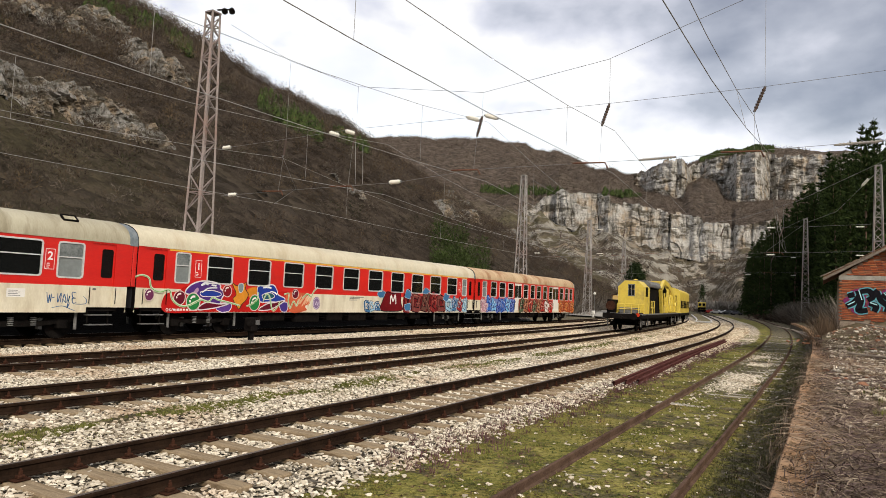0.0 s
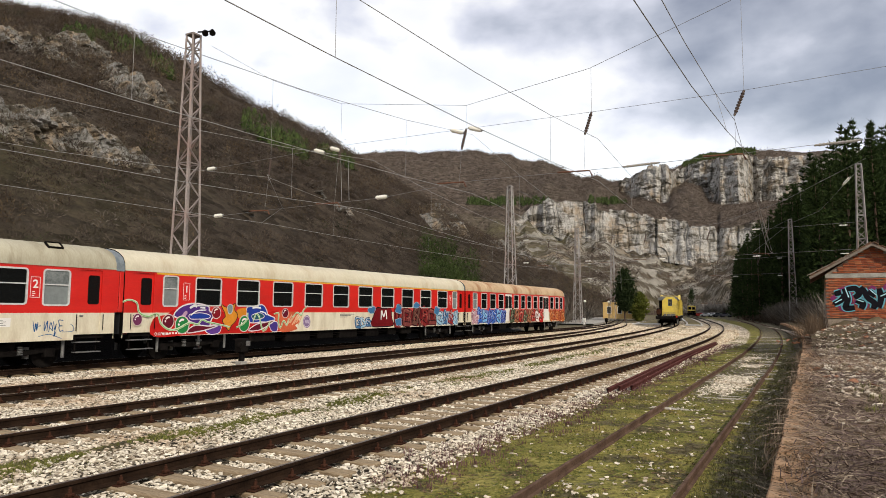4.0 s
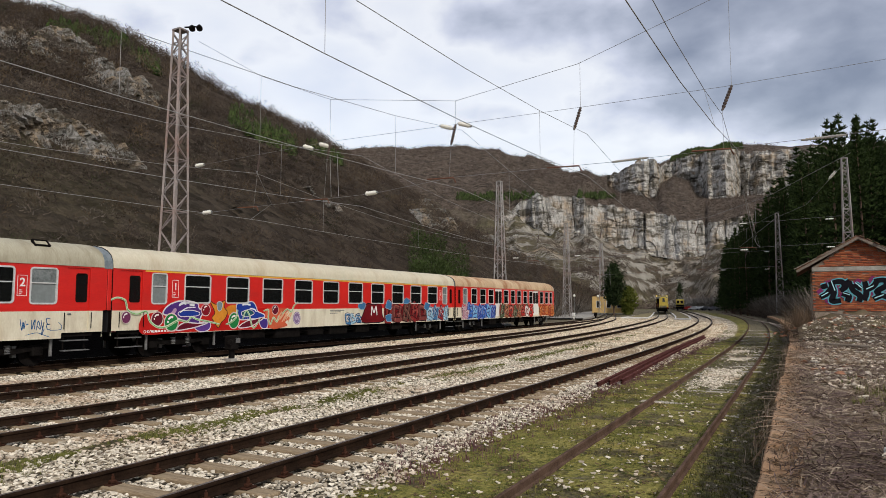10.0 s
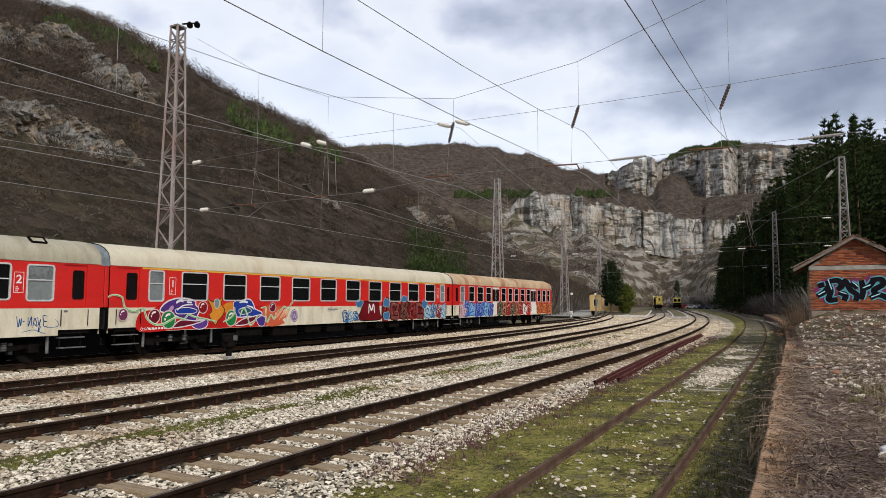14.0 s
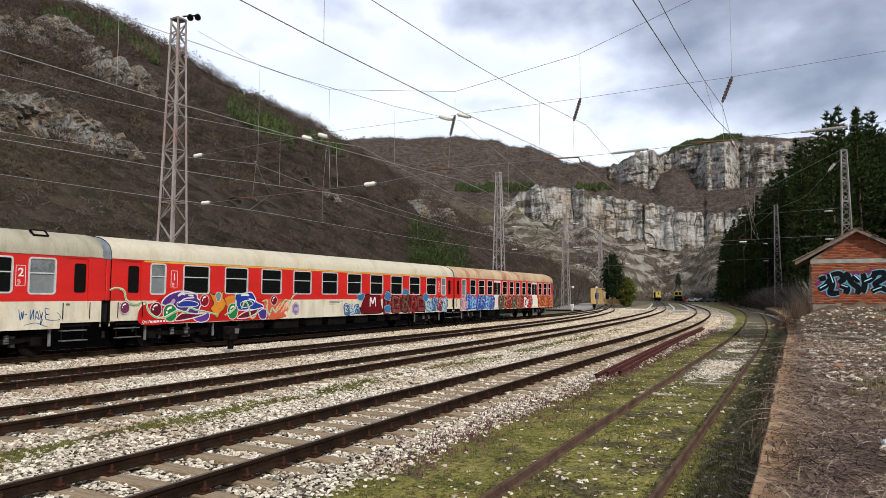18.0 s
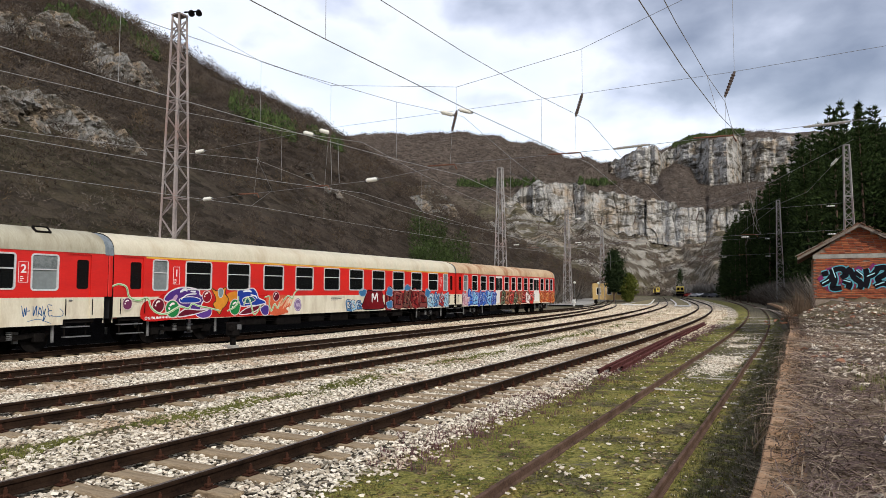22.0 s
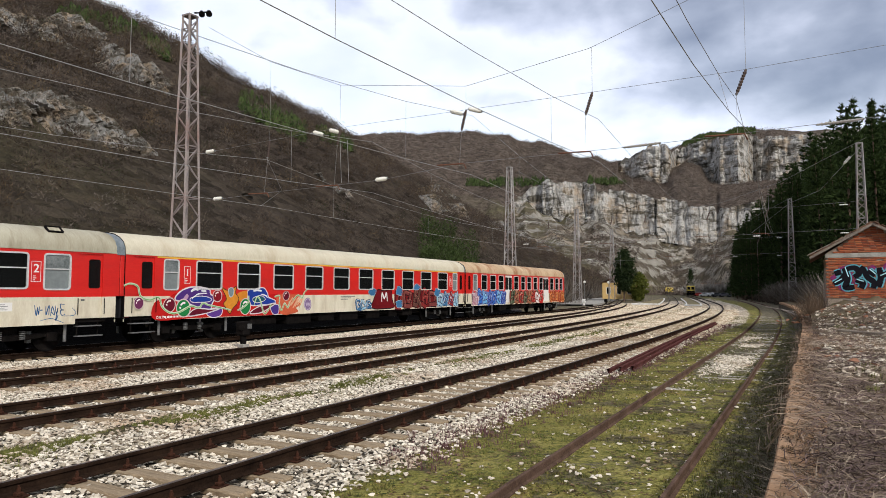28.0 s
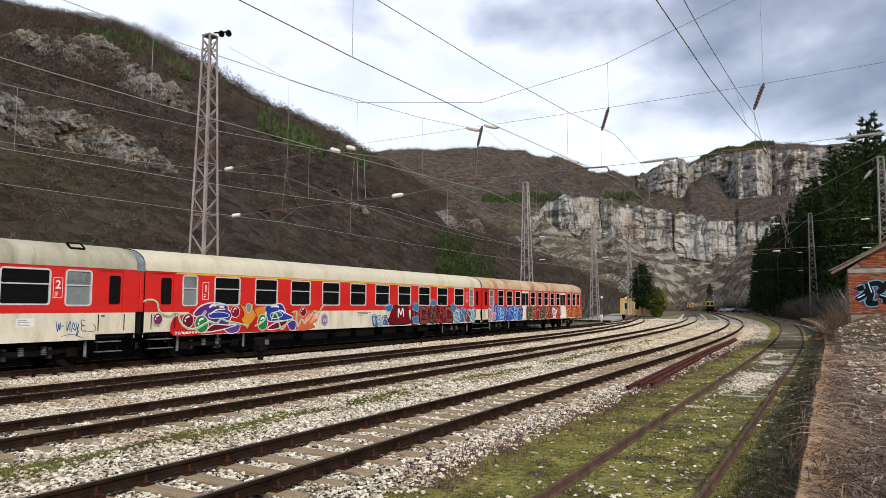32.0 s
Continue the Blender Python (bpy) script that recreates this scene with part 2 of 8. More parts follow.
def bar(bm, p, q, w, h):
    """A square bar from p to q."""
    p, q = Vector(p), Vector(q)
    d = q - p
    m = Matrix.Translation((p + q) / 2) @ d.to_track_quat("Y", "Z").to_matrix().to_4x4() @ Matrix.Diagonal((w, d.length, h, 1))
    bmesh.ops.create_cube(bm, size=1.0, matrix=m)
    return bm


def disc(bm, centre, axis, r, depth, sides=16, r2=None):
    m = Matrix.Translation(centre) @ Vector(axis).to_track_quat("Z", "Y").to_matrix().to_4x4()
    bmesh.ops.create_cone(bm, cap_ends=True, segments=sides, radius1=r, radius2=r if r2 is None else r2, depth=depth, matrix=m)
    return bm


def tube(points, r, sides=5):
    """One bent tube through points, as a bmesh."""
    bm = bmesh.new()
    pts = [Vector(p) for p in points]
    rings = []
    for i, p in enumerate(pts):
        d = (pts[min(i + 1, len(pts) - 1)] - pts[max(i - 1, 0)]).normalized()
        side = d.cross(Vector((0, 0, 1)))
        side = side.normalized() if side.length > 0.01 else Vector((1, 0, 0))
        up = side.cross(d)
        rings.append([bm.verts.new(p + r * (math.cos(k * math.tau / sides) * side + math.sin(k * math.tau / sides) * up)) for k in range(sides)])
    for a, b in zip(rings, rings[1:]):
        for k in range(sides):
            bm.faces.new((a[k], a[(k + 1) % sides], b[(k + 1) % sides], b[k]))
    return bm


def lattice_noise(x, y, seed=0):
    """Smooth value noise over arrays, 0 to 1."""
    x, y = np.broadcast_arrays(np.asarray(x, float), np.asarray(y, float))
    xi, yi = np.floor(x), np.floor(y)
    fx, fy = x - xi, y - yi
    fx, fy = fx * fx * (3 - 2 * fx), fy * fy * (3 - 2 * fy)

    def at(a, b):
        v = np.sin(a * 127.1 + b * 311.7 + seed * 74.7) * 43758.5453
        return v - np.floor(v)

    return (at(xi, yi) * (1 - fx) + at(xi + 1, yi) * fx) * (1 - fy) + (at(xi, yi + 1) * (1 - fx) + at(xi + 1, yi + 1) * fx) * fy


def fractal(x, y, seed=0, octaves=5, gain=0.5):
    total, size, norm = 0.0, 1.0, 0.0
    for k in range(octaves):
        total = total + size * lattice_noise(np.asarray(x) * 2**k, np.asarray(y) * 2**k, seed + k)
        norm += size
        size *= gain
    return total / norm


def step(a, b, v):
    t = np.clip((v - a) / (b - a), 0, 1)
    return t * t * (3 - 2 * t)


def add_float(ob, name, values):
    layer = ob.data.attributes.new(name, "FLOAT", "POINT")
    layer.data.foreach_set("value", np.ascontiguousarray(values, np.float32).ravel())


# ---- plan of the yard: centre line of each track, straight first, then bending away to the left ----
TRACKS = {  # name: (x at the straight, start of the bend, bend, end of the bend)
    "siding": (-2.10, 25.0, 0.00068, 115.0),
    "first": (-6.50, 25.0, 0.00092, 115.0),
    "second": (-11.45, 15.0, 0.00083, 118.0),
    "third": (-16.30, 30.0, 0.00170, 100.0),
    "coach": (-22.30, 62.0, 0.00250, 107.0),
}


def centre(name, y):
    x0, y0, k, y1 = TRACKS[name]
    y = np.asarray(y, float)
    u = np.clip(y, y0, y1) - y0
    tail = np.clip(y - y1, 0, None)
    far = np.clip(y - 360, 0, 110)  # the line swings back beyond the station
    swing = 0.0010 * far**2 + 2 * 0.0010 * 110 * np.clip(y - 470, 0, None)
    return x0 - k * u * u - 2 * k * (y1 - y0) * tail - 0.00006 * tail**2 + swing

# ---- the ground: one sheet from the yard to the horizon ----
def ground_material():
    mat, nodes, bsdf = material("limestone_ballast_and_moss", 0.95)
    co = nodes.coords()
    cells = nodes("ShaderNodeTexVoronoi", Vector=co, Scale=15.0)
    tone = nodes("ShaderNodeSeparateColor", Color=cells.outputs["Color"]).outputs[0]
    # dark bed: the shade between the loose stones is put into its colour
    stone = nodes.ramp(tone, (0.0, (0.022, 0.018, 0.013)), (0.5, (0.085, 0.070, 0.052)), (1.0, (0.30, 0.265, 0.21)))
    rusty = nodes.ramp(nodes.noise(0.5, co, 5.0, 0.6), (0.5, 0.0), (0.7, 0.4))
    stone = nodes.mix(rusty, stone, (0.34, 0.22, 0.13, 1))
    pale_bed = nodes("ShaderNodeAttribute")
    pale_bed.attribute_name = "pale_bed"
    stone = nodes.mix(pale_bed.outputs["Fac"], stone, nodes.mix(nodes.ramp(nodes.math("ADD", nodes.math("MULTIPLY", nodes.noise(5.5, co, 7.0, 0.8), 0.65), nodes.math("MULTIPLY", nodes.noise(0.8, co, 5.0, 0.6), 0.35)), (0.47, 0.0), (0.56, 0.9)), nodes.ramp(tone, (0.0, (0.40, 0.32, 0.22)), (1.0, (0.92, 0.82, 0.66))), (0.16, 0.115, 0.07, 1)))
    soil_mix = nodes.noise(9.0, co, 6.0, 0.7)
    soil = nodes.ramp(soil_mix, (0.35, (0.05, 0.043, 0.03)), (0.62, (0.21, 0.18, 0.12)))
    green_mix = nodes.math("ADD", nodes.math("MULTIPLY", nodes.noise(26.0, co, 6.0, 0.75), 0.6), nodes.math("MULTIPLY", nodes.noise(1.1, co, 4.0, 0.6), 0.4))
    green = nodes.ramp(green_mix, (0.36, (0.03, 0.031, 0.013)), (0.44, (0.14, 0.14, 0.036)), (0.52, (0.24, 0.215, 0.065)), (0.62, (0.34, 0.29, 0.10)))
    amber = nodes.ramp(nodes.noise(0.55, co, 5.0, 0.65), (0.55, 0.0), (0.68, 0.6))
    green = nodes.mix(amber, green, nodes.ramp(green_mix, (0.38, (0.03, 0.018, 0.008)), (0.60, (0.27, 0.16, 0.05))))
    green = nodes.mix(nodes.ramp(nodes.noise(0.9, co, 7.0, 0.75), (0.51, 0.0), (0.58, 0.9)), green, nodes.ramp(soil_mix, (0.38, (0.028, 0.023, 0.015)), (0.65, (0.17, 0.14, 0.09))))
    ragged = nodes.noise(2.6, co, 6.0, 0.72)
    moss = nodes("ShaderNodeAttribute")
    moss.attribute_name = "moss"
    earth = nodes("ShaderNodeAttribute")
    earth.attribute_name = "earth"
    wild = nodes("ShaderNodeAttribute")
    wild.attribute_name = "wild"
    offset = nodes.math("MULTIPLY", nodes.math("SUBTRACT", ragged, 0.5), 1.5)
    cover_e = nodes.ramp(nodes.math("ADD", earth.outputs["Fac"], offset), (0.42, 0.0), (0.58, 1.0))
    cover_m = nodes.ramp(nodes.math("ADD", moss.outputs["Fac"], offset), (0.40, 0.0), (0.60, 1.0))
    colour = nodes.mix(cover_e, stone, soil)
    colour = nodes.mix(cover_m, colour, green)
    meadow = nodes.ramp(nodes.noise(0.08, co, 7.0, 0.7), (0.35, (0.06, 0.05, 0.035)), (0.6, (0.13, 0.12, 0.06)))
    # shade under and behind the parked coaches, put into the ground colour
    coach_shade = nodes("ShaderNodeAttribute")
    coach_shade.attribute_name = "coach_shade"
    colour = nodes.mix(coach_shade.outputs["Fac"], colour, (0.0016, 0.0014, 0.0012, 1))
    colour = nodes.mix(wild.outputs["Fac"], colour, meadow)
    put(nodes, bsdf, colour)
    h = nodes.math("ADD", cells.outputs["Distance"], nodes.math("MULTIPLY", green_mix, 0.6))
    h = nodes.math("MULTIPLY", h, nodes.math("SUBTRACT", 1.0, pale_bed.outputs["Fac"]))
    bump(nodes, bsdf, h, 0.9, 0.05)
    return mat


def ground_height(x, y):
    u = x - (centre("first", y) + 6.5)
    z = -0.215 + 0.05 * (fractal(x * 1.3, y * 1.3, 3) - 0.5)
    z = z + 0.035 * step(-4.6, -3.6, u) * (1 - step(2.0, 4.0, u))  # the siding lies in overgrown ground
    us = x - centre("siding", y)
    z = z + 1.9 * step(-25.0, -28.5, x) * (1 - step(58, 66, y)) * (x > -60)  # added rise, hides the lit ground seen under the coaches
    z = z - 0.25 * step(1.32, 1.6, us)  # drain along the platform wall
    return z


xs = np.concatenate([-np.geomspace(3500, 34, 30), np.arange(-33, 3.01, 0.24), np.geomspace(4, 3500, 32)])
ys = np.concatenate([-np.geomspace(3000, 9, 26), np.arange(-8, 40, 0.24), np.arange(40, 150, 0.8), np.geomspace(151, 4500, 45)])
gx, gy = np.meshgrid(xs, ys)
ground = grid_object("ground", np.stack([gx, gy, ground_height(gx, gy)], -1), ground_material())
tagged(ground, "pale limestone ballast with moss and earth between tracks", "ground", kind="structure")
gu = gx - (centre("first", gy) + 6.5)
bend2 = gx - centre("second", gy)
MOSS = np.maximum.reduce([
    0.95 * step(-5.0, -4.3, gu - 1.3 * step(28, 50, gy)) * (1 - step(-0.9, -0.2, gu)),
    0.62 * np.exp(-((bend2 - 2.05) / 0.55) ** 2),
    0.40 * np.exp(-((gx - centre("third", gy) - 2.3) / 0.5) ** 2) * (gy > 60),
])
MOSS = MOSS - 0.50 * step(0.7, 0.95, gx - centre("siding", gy)) - 0.16 * (np.abs(gx - centre("siding", gy)) < 0.72)
MOSS = MOSS - 0.45 * (np.abs(gx - centre("siding", gy)) < 0.72) * step(34, 48, gy)
MOSS = MOSS - 0.45 * (np.abs(gx - centre("siding", gy)) < 0.75) * step(14, 22, gy) * (1 - step(34, 44, gy)) - 0.08 * (np.abs(gx - centre("siding", gy)) < 0.8)
add_float(ground, "moss", MOSS)
# the bed turns paler along y, where loose stones thin out
add_float(ground, "pale_bed", 0.92 * step(22, 48, gy))
add_float(ground, "earth", np.maximum(step(-4.9, -4.1, gu - 1.3 * step(28, 50, gy)) * 0.9, 0.9 * (gx < -24.5)))
# near-black ground where the coaches' shade lies
add_float(ground, "coach_shade", np.maximum(1 - step(1.75, 2.2, np.abs(gx + 22.3)), 1.0 * (gx < -24)) * (1 - step(62, 66, gy)))
add_float(ground, "wild", np.clip(step(26, 40, np.abs(gx - centre("second", gy))) + step(230, 330, gy), 0, 1))


# ---- hills ----
def hill_material(name, wood_dark, wood_light, rock_dark=(0.15, 0.14, 0.125), rock_light=(0.46, 0.435, 0.385), scale=1.0):
    """Bare brown woodland, dry grass and pale limestone where the attribute 'rock' says so."""
    mat, nodes, bsdf = material(name, 0.95)
    co = nodes.coords()
    trees = nodes.noise(0.42 * scale, co, 9.0, 0.8)
    patches = nodes.noise(0.018 * scale, co, 5.0, 0.6)
    tufts = nodes.math("ADD", nodes.math("MULTIPLY", trees, 0.6), nodes.math("MULTIPLY", nodes.noise(1.6 * scale, co, 6.0, 0.75), 0.4))
    bent = nodes("ShaderNodeVectorMath", i0=co, i1=nodes("ShaderNodeTexNoise", Vector=co, Scale=0.9 * scale, Detail=4.0).outputs["Color"])
    bent.operation = "ADD"
    crowns = nodes("ShaderNodeTexVoronoi", Vector=bent.outputs[0], Scale=0.42 * scale)
    own = nodes("ShaderNodeSeparateColor", Color=crowns.outputs["Color"]).outputs[0]
    wood = nodes.ramp(nodes.math("ADD", nodes.math("MULTIPLY", tufts, 0.72), nodes.math("MULTIPLY", own, 0.28)), (0.34, wood_dark), (0.64, wood_light))
    grass = nodes.ramp(trees, (0.35, (0.070, 0.062, 0.034)), (0.65, (0.19, 0.168, 0.095)))
    open_ground = nodes("ShaderNodeAttribute")
    open_ground.attribute_name = "grass"
    wood = nodes.mix(nodes.math("MULTIPLY", nodes.ramp(patches, (0.45, 0.25), (0.62, 1.0)), open_ground.outputs["Fac"]), wood, grass)
    tall = nodes("ShaderNodeMapping", Vector=co, Scale=(1.0, 1.0, 0.22)).outputs[0]
    flat = nodes("ShaderNodeMapping", Vector=co, Scale=(0.16, 0.16, 1.3)).outputs[0]
    cracks = nodes.noise(0.16 * scale, tall, 9.0, 0.7, 0.6)
    beds = nodes.noise(0.13 * scale, flat, 6.0, 0.65)
    rock_tone = nodes.math("ADD", nodes.math("MULTIPLY", cracks, 0.6), nodes.math("MULTIPLY", beds, 0.4))
    rock = nodes.ramp(rock_tone, (0.36, rock_dark), (0.47, tuple((d + l) / 2 for d, l in zip(rock_dark, rock_light))), (0.60, rock_light))
    ochre = nodes.ramp(nodes.noise(0.045 * scale, co, 5.0, 0.6), (0.52, 0.0), (0.68, 0.55))
    rock = nodes.mix(ochre, rock, (0.36, 0.25, 0.14, 1))
    mask = nodes("ShaderNodeAttribute")
    mask.attribute_name = "rock"
    ragged = nodes.math("ADD", mask.outputs["Fac"], nodes.math("MULTIPLY", nodes.math("SUBTRACT", nodes.noise(0.12 * scale, co, 7.0, 0.7), 0.5), 1.4))
    cover = nodes.ramp(ragged, (0.46, 0.0), (0.56, 1.0))
    put(nodes, bsdf, nodes.mix(cover, wood, rock))
    domes = nodes.math("MULTIPLY", nodes.math("MULTIPLY", crowns.outputs["Distance"], crowns.outputs["Distance"]), -0.9)
    bump(nodes, bsdf, nodes.math("ADD", nodes.math("ADD", nodes.math("MULTIPLY", trees, 0.6), domes), nodes.math("MULTIPLY", rock_tone, 1.0)), 0.9, 2.2 / scale)
    return mat


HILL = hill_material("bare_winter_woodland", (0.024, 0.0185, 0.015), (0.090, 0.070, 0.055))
# paler browns than HILL: the haze of distance is put into the colour
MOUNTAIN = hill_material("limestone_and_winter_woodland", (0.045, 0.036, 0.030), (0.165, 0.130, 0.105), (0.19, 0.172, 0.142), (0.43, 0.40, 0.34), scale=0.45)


def left_hill(x, y):
    """Height of the wooded hillside along the line, and its grass share."""
    d = -x - np.maximum(50, 18 - centre("second", y)) + 10 * (fractal(x / 60, y / 60, 5) - 0.5)
    rise = np.clip(d / 205, 0, 1.3)
    crest = (119 - 0.045 * np.clip(y, -200, 330)) * np.interp(y, [90, 130, 150, 180, 210, 235, 300, 340], [0.95, 0.97, 1.02, 0.975, 0.915, 0.885, 0.87, 0.86]) + 7 * (fractal(y / 70, x / 300, 9, 4) - 0.5)
    end = 1 - step(300, 520, y + 0.15 * x + 12 * (fractal(x / 50, y / 50, 12) - 0.5))
    z = crest * (1 - (1 - np.clip(rise, 0, 1)) ** 1.2) * end
    z = z - 40 * np.clip(rise - 1.0, 0, 1)
    gully = fractal(y / 42, x / 160, 17, 3) - 0.5
    z = z + (8 * (fractal(x / 34, y / 34, 2) - 0.5) + 13 * gully * np.clip(rise * 1.5, 0, 1)) * np.clip(rise * 5, 0, 1) * end
    rel = z / 118.0
    grass = np.clip(0.08 + 0.45 * np.exp(-(((rel - 0.2) / 0.16) ** 2)) * (1 - step(30, 120, y)), 0, 1)
    return z - 0.6, grass


hx = -np.concatenate([np.arange(40, 330, 2.0), np.geomspace(332, 620, 16)])
hy = np.concatenate([np.arange(-160, -20, 6.0), np.arange(-20, 420, 2.0), np.arange(420, 700, 8.0)])
hxx, hyy = np.meshgrid(hx, hy)
hz, hgrass = left_hill(hxx, hyy)
hill = grid_object("hillside_west", np.stack([hxx, hyy, hz], -1), HILL)
tagged(hill, "steep brown hillside of bare trees with limestone bands", "hillside", kind="structure")
add_float(hill, "rock", 0 * hz)
add_float(hill, "grass", hgrass)


def crag_band(y0, z0, y1, z1, tall, seed, gaps=0.36):
    """A broken limestone band on the hillside: towers and blocks of uneven height, their backs run into the hill."""
    ys_ = np.arange(y0, y1, 0.28)
    lv = np.interp(ys_, [y0, y1], [z0, z1]) + 5 * (fractal(ys_ / 12, seed, seed + 3, 4, 0.6) - 0.5)
    probe = -np.arange(45, 300, 0.75)
    hh = left_hill(probe[None, :] + 0 * ys_[:, None], ys_[:, None] + 0 * probe[None, :])[0]
    first = np.argmax(hh > lv[:, None], axis=1)
    xc = probe[first]
    ok = hh.max(axis=1) > lv
    height = tall * np.clip((fractal(ys_ / 9, seed * 1.7, seed, 5, 0.65) - gaps) * 7.0, 0.0, 1.0) * (0.72 + 0.5 * fractal(ys_ / 2.2, 3, seed + 40, 4, 0.7)) * ok
    height = height * step(0, 5, ys_ - y0) * step(0, 5, y1 - ys_)
    rng = np.random.RandomState(seed)
    v = np.concatenate([[-0.2], np.linspace(0, 1, 24), [1.04]])
    zz = lv[:, None] + height[:, None] * v[None, :]
    yy_ = ys_[:, None] + 0.25 * (zz - lv[:, None]) * (fractal(ys_ / 15, 2, seed + 6, 2) - 0.5)[:, None] * 4
    # columns of rock stand before and behind one another
    offset = 0 * zz
    for wide, deep, high in ((4.2, 1.2, 5.0), (1.4, 0.8, 2.2), (0.6, 0.35, 1.1)):
        cuts = np.cumsum(rng.uniform(0.4, 1.6, 400) * wide) + y0 - 8
        tier = np.floor(zz / high + 1.3 * fractal(yy_ / 6, zz / 9, seed + 21, 2)).astype(int)
        column = np.searchsorted(cuts, yy_ + 0.5 * (fractal(yy_ / 2, zz / 3, seed + 22, 2) - 0.5))
        offset = offset + deep * (rng.uniform(-1, 1, 4000)[(column * 7 + tier * 131) % 4000])
    rel = fractal(yy_ / 1.8, zz / 2.6, seed + 11, 5, 0.7) - 0.5
    x = xc[:, None] + 0.8 - 0.62 * height[:, None] * v[None, :] + 0.8 * rel + offset
    back = v > 1.02
    x[:, back] = (xc - height * 1.9 - 4)[:, None]
    zz[:, back] = (lv + height * 1.0 - 0.5)[:, None]
    keep = np.repeat((height[:-1] > 0.8)[:, None], len(v) - 1, 1)
    band = grid_object("limestone_outcrop", np.stack([x, ys_[:, None] + 0 * zz, zz], -1), CLIFF, smooth=False, keep=keep)
    # scrub grows along the ledges and in the gaps
    n_ = int(22 * (y1 - y0))
    i, u = rng.randint(0, len(ys_), n_), rng.uniform(0, 1, n_) ** 0.8
    grown = height[i] > 0.8
    i, u = i[grown], u[grown]
    CLEFT_SHRUBS.append(np.stack([xc[i] + 1.0 - 0.38 * height[i] * u, ys_[i], lv[i] + height[i] * u - 0.5], -1))
    return tagged(band, "broken pale limestone outcrop on the brown hillside", "rock outcrop", kind="structure")


CLEFT_SHRUBS = []


def rock_face_material(name, scale=1.0, pale=0.44):
    mat, nodes, bsdf = material(name, 0.95)
    co = nodes.coords()
    tall = nodes("ShaderNodeMapping", Vector=co, Scale=(1.0, 1.0, 0.32)).outputs[0]
    flat = nodes("ShaderNodeMapping", Vector=co, Scale=(0.10, 0.10, 1.0)).outputs[0]
    cracks = nodes.noise(0.30 * scale, tall, 10.0, 0.72, 0.5)
    beds = nodes.noise(0.34 * scale, flat, 6.0, 0.65)
    blotch = nodes.noise(0.06 * scale, co, 5.0, 0.6)
    tone = nodes.math("ADD", nodes.math("MULTIPLY", cracks, 0.62), nodes.math("ADD", nodes.math("MULTIPLY", beds, 0.14), nodes.math("MULTIPLY", blotch, 0.24)))
    rock = nodes.ramp(tone, (0.39, (0.04, 0.036, 0.031)), (0.44, (pale * 0.45, pale * 0.43, pale * 0.39)), (0.52, (pale * 0.86, pale * 0.83, pale * 0.77)), (0.64, (pale * 1.2, pale * 1.17, pale * 1.1)))
    ochre = nodes.ramp(nodes.noise(0.07 * scale, co, 6.0, 0.65), (0.49, 0.0), (0.64, 0.5))
    rock = nodes.mix(ochre, rock, (0.37, 0.25, 0.135, 1))
    growth = nodes.ramp(nodes.noise(0.16 * scale, nodes("ShaderNodeMapping", Vector=co, Scale=(0.35, 0.35, 1.0)).outputs[0], 8.0, 0.75), (0.50, 0.0), (0.57, 0.85))
    rock = nodes.mix(growth, rock, (0.060, 0.050, 0.034, 1))
    put(nodes, bsdf, rock)
    bump(nodes, bsdf, tone, 1.0, 1.5 / scale)
    return mat


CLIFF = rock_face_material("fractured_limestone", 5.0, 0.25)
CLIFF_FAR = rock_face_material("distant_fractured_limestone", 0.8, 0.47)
crag_band(66, 54.5, 93, 58.5, 5.5, 5, 0.33)
crag_band(95, 66, 113, 66, 8.0, 25, 0.34)
crag_band(95, 55, 109, 55, 8.0, 27, 0.30)
crag_band(88, 47, 110, 45, 7.5, 29, 0.32)
crag_band(34, 27.0, 67, 21.5, 5.6, 9, 0.26)
crag_band(67, 16.5, 81, 17.5, 3.2, 15, 0.40)
crag_band(99, 24, 113, 26, 3.8, 33, 0.38)
crag_band(107, 20, 121, 21, 3.2, 35, 0.38)
crag_band(145, 22, 195, 26, 4.0, 37, 0.44)
crag_band(196, 33, 262, 36, 5.5, 41, 0.44)
crag_band(200, 20, 330, 17, 6.0, 45, 0.45)
crag_band(225, 27, 330, 26, 5.0, 47, 0.46)

# bearings in degrees from +y, heights as rise per metre of range
BROW = [(-60, 0.228), (-36, 0.214), (-31.6, 0.217), (-26.9, 0.221), (-23.5, 0.217), (-20.1, 0.205), (-17.3, 0.191), (-14.5, 0.178), (-12.6, 0.184), (-10, 0.205), (-6, 0.216), (0, 0.218), (30, 0.22)]
WALL_TOP = [(-24, 0.098), (-22.6, 0.138), (-21.9, 0.144), (-21.2, 0.156), (-19.8, 0.165), (-15.8, 0.160), (-15.6, 0.149), (-12.3, 0.143), (-11.9, 0.138), (-8.6, 0.127), (-8.4, 0.119), (-6.5, 0.118), (-6.26, 0.107), (-6.08, 0.116), (-3.8, 0.122), (8, 0.125)]
WALL_FOOT = [(-24, 0.098), (-21.6, 0.130), (-20.0, 0.108), (-15.8, 0.0985), (-12.8, 0.087), (-8.4, 0.071), (-6.3, 0.078), (-3.8, 0.082), (8, 0.085)]
CRAG_TOP = [(-14.1, 0.187), (-12.7, 0.198), (-11.8, 0.206), (-10.9, 0.214), (-10.0, 0.210), (-9.6, 0.201), (-9.2, 0.207), (-7.6, 0.2095), (-5.9, 0.2165), (-4.4, 0.217), (-3.6, 0.212), (-1.2, 0.210), (8, 0.210)]
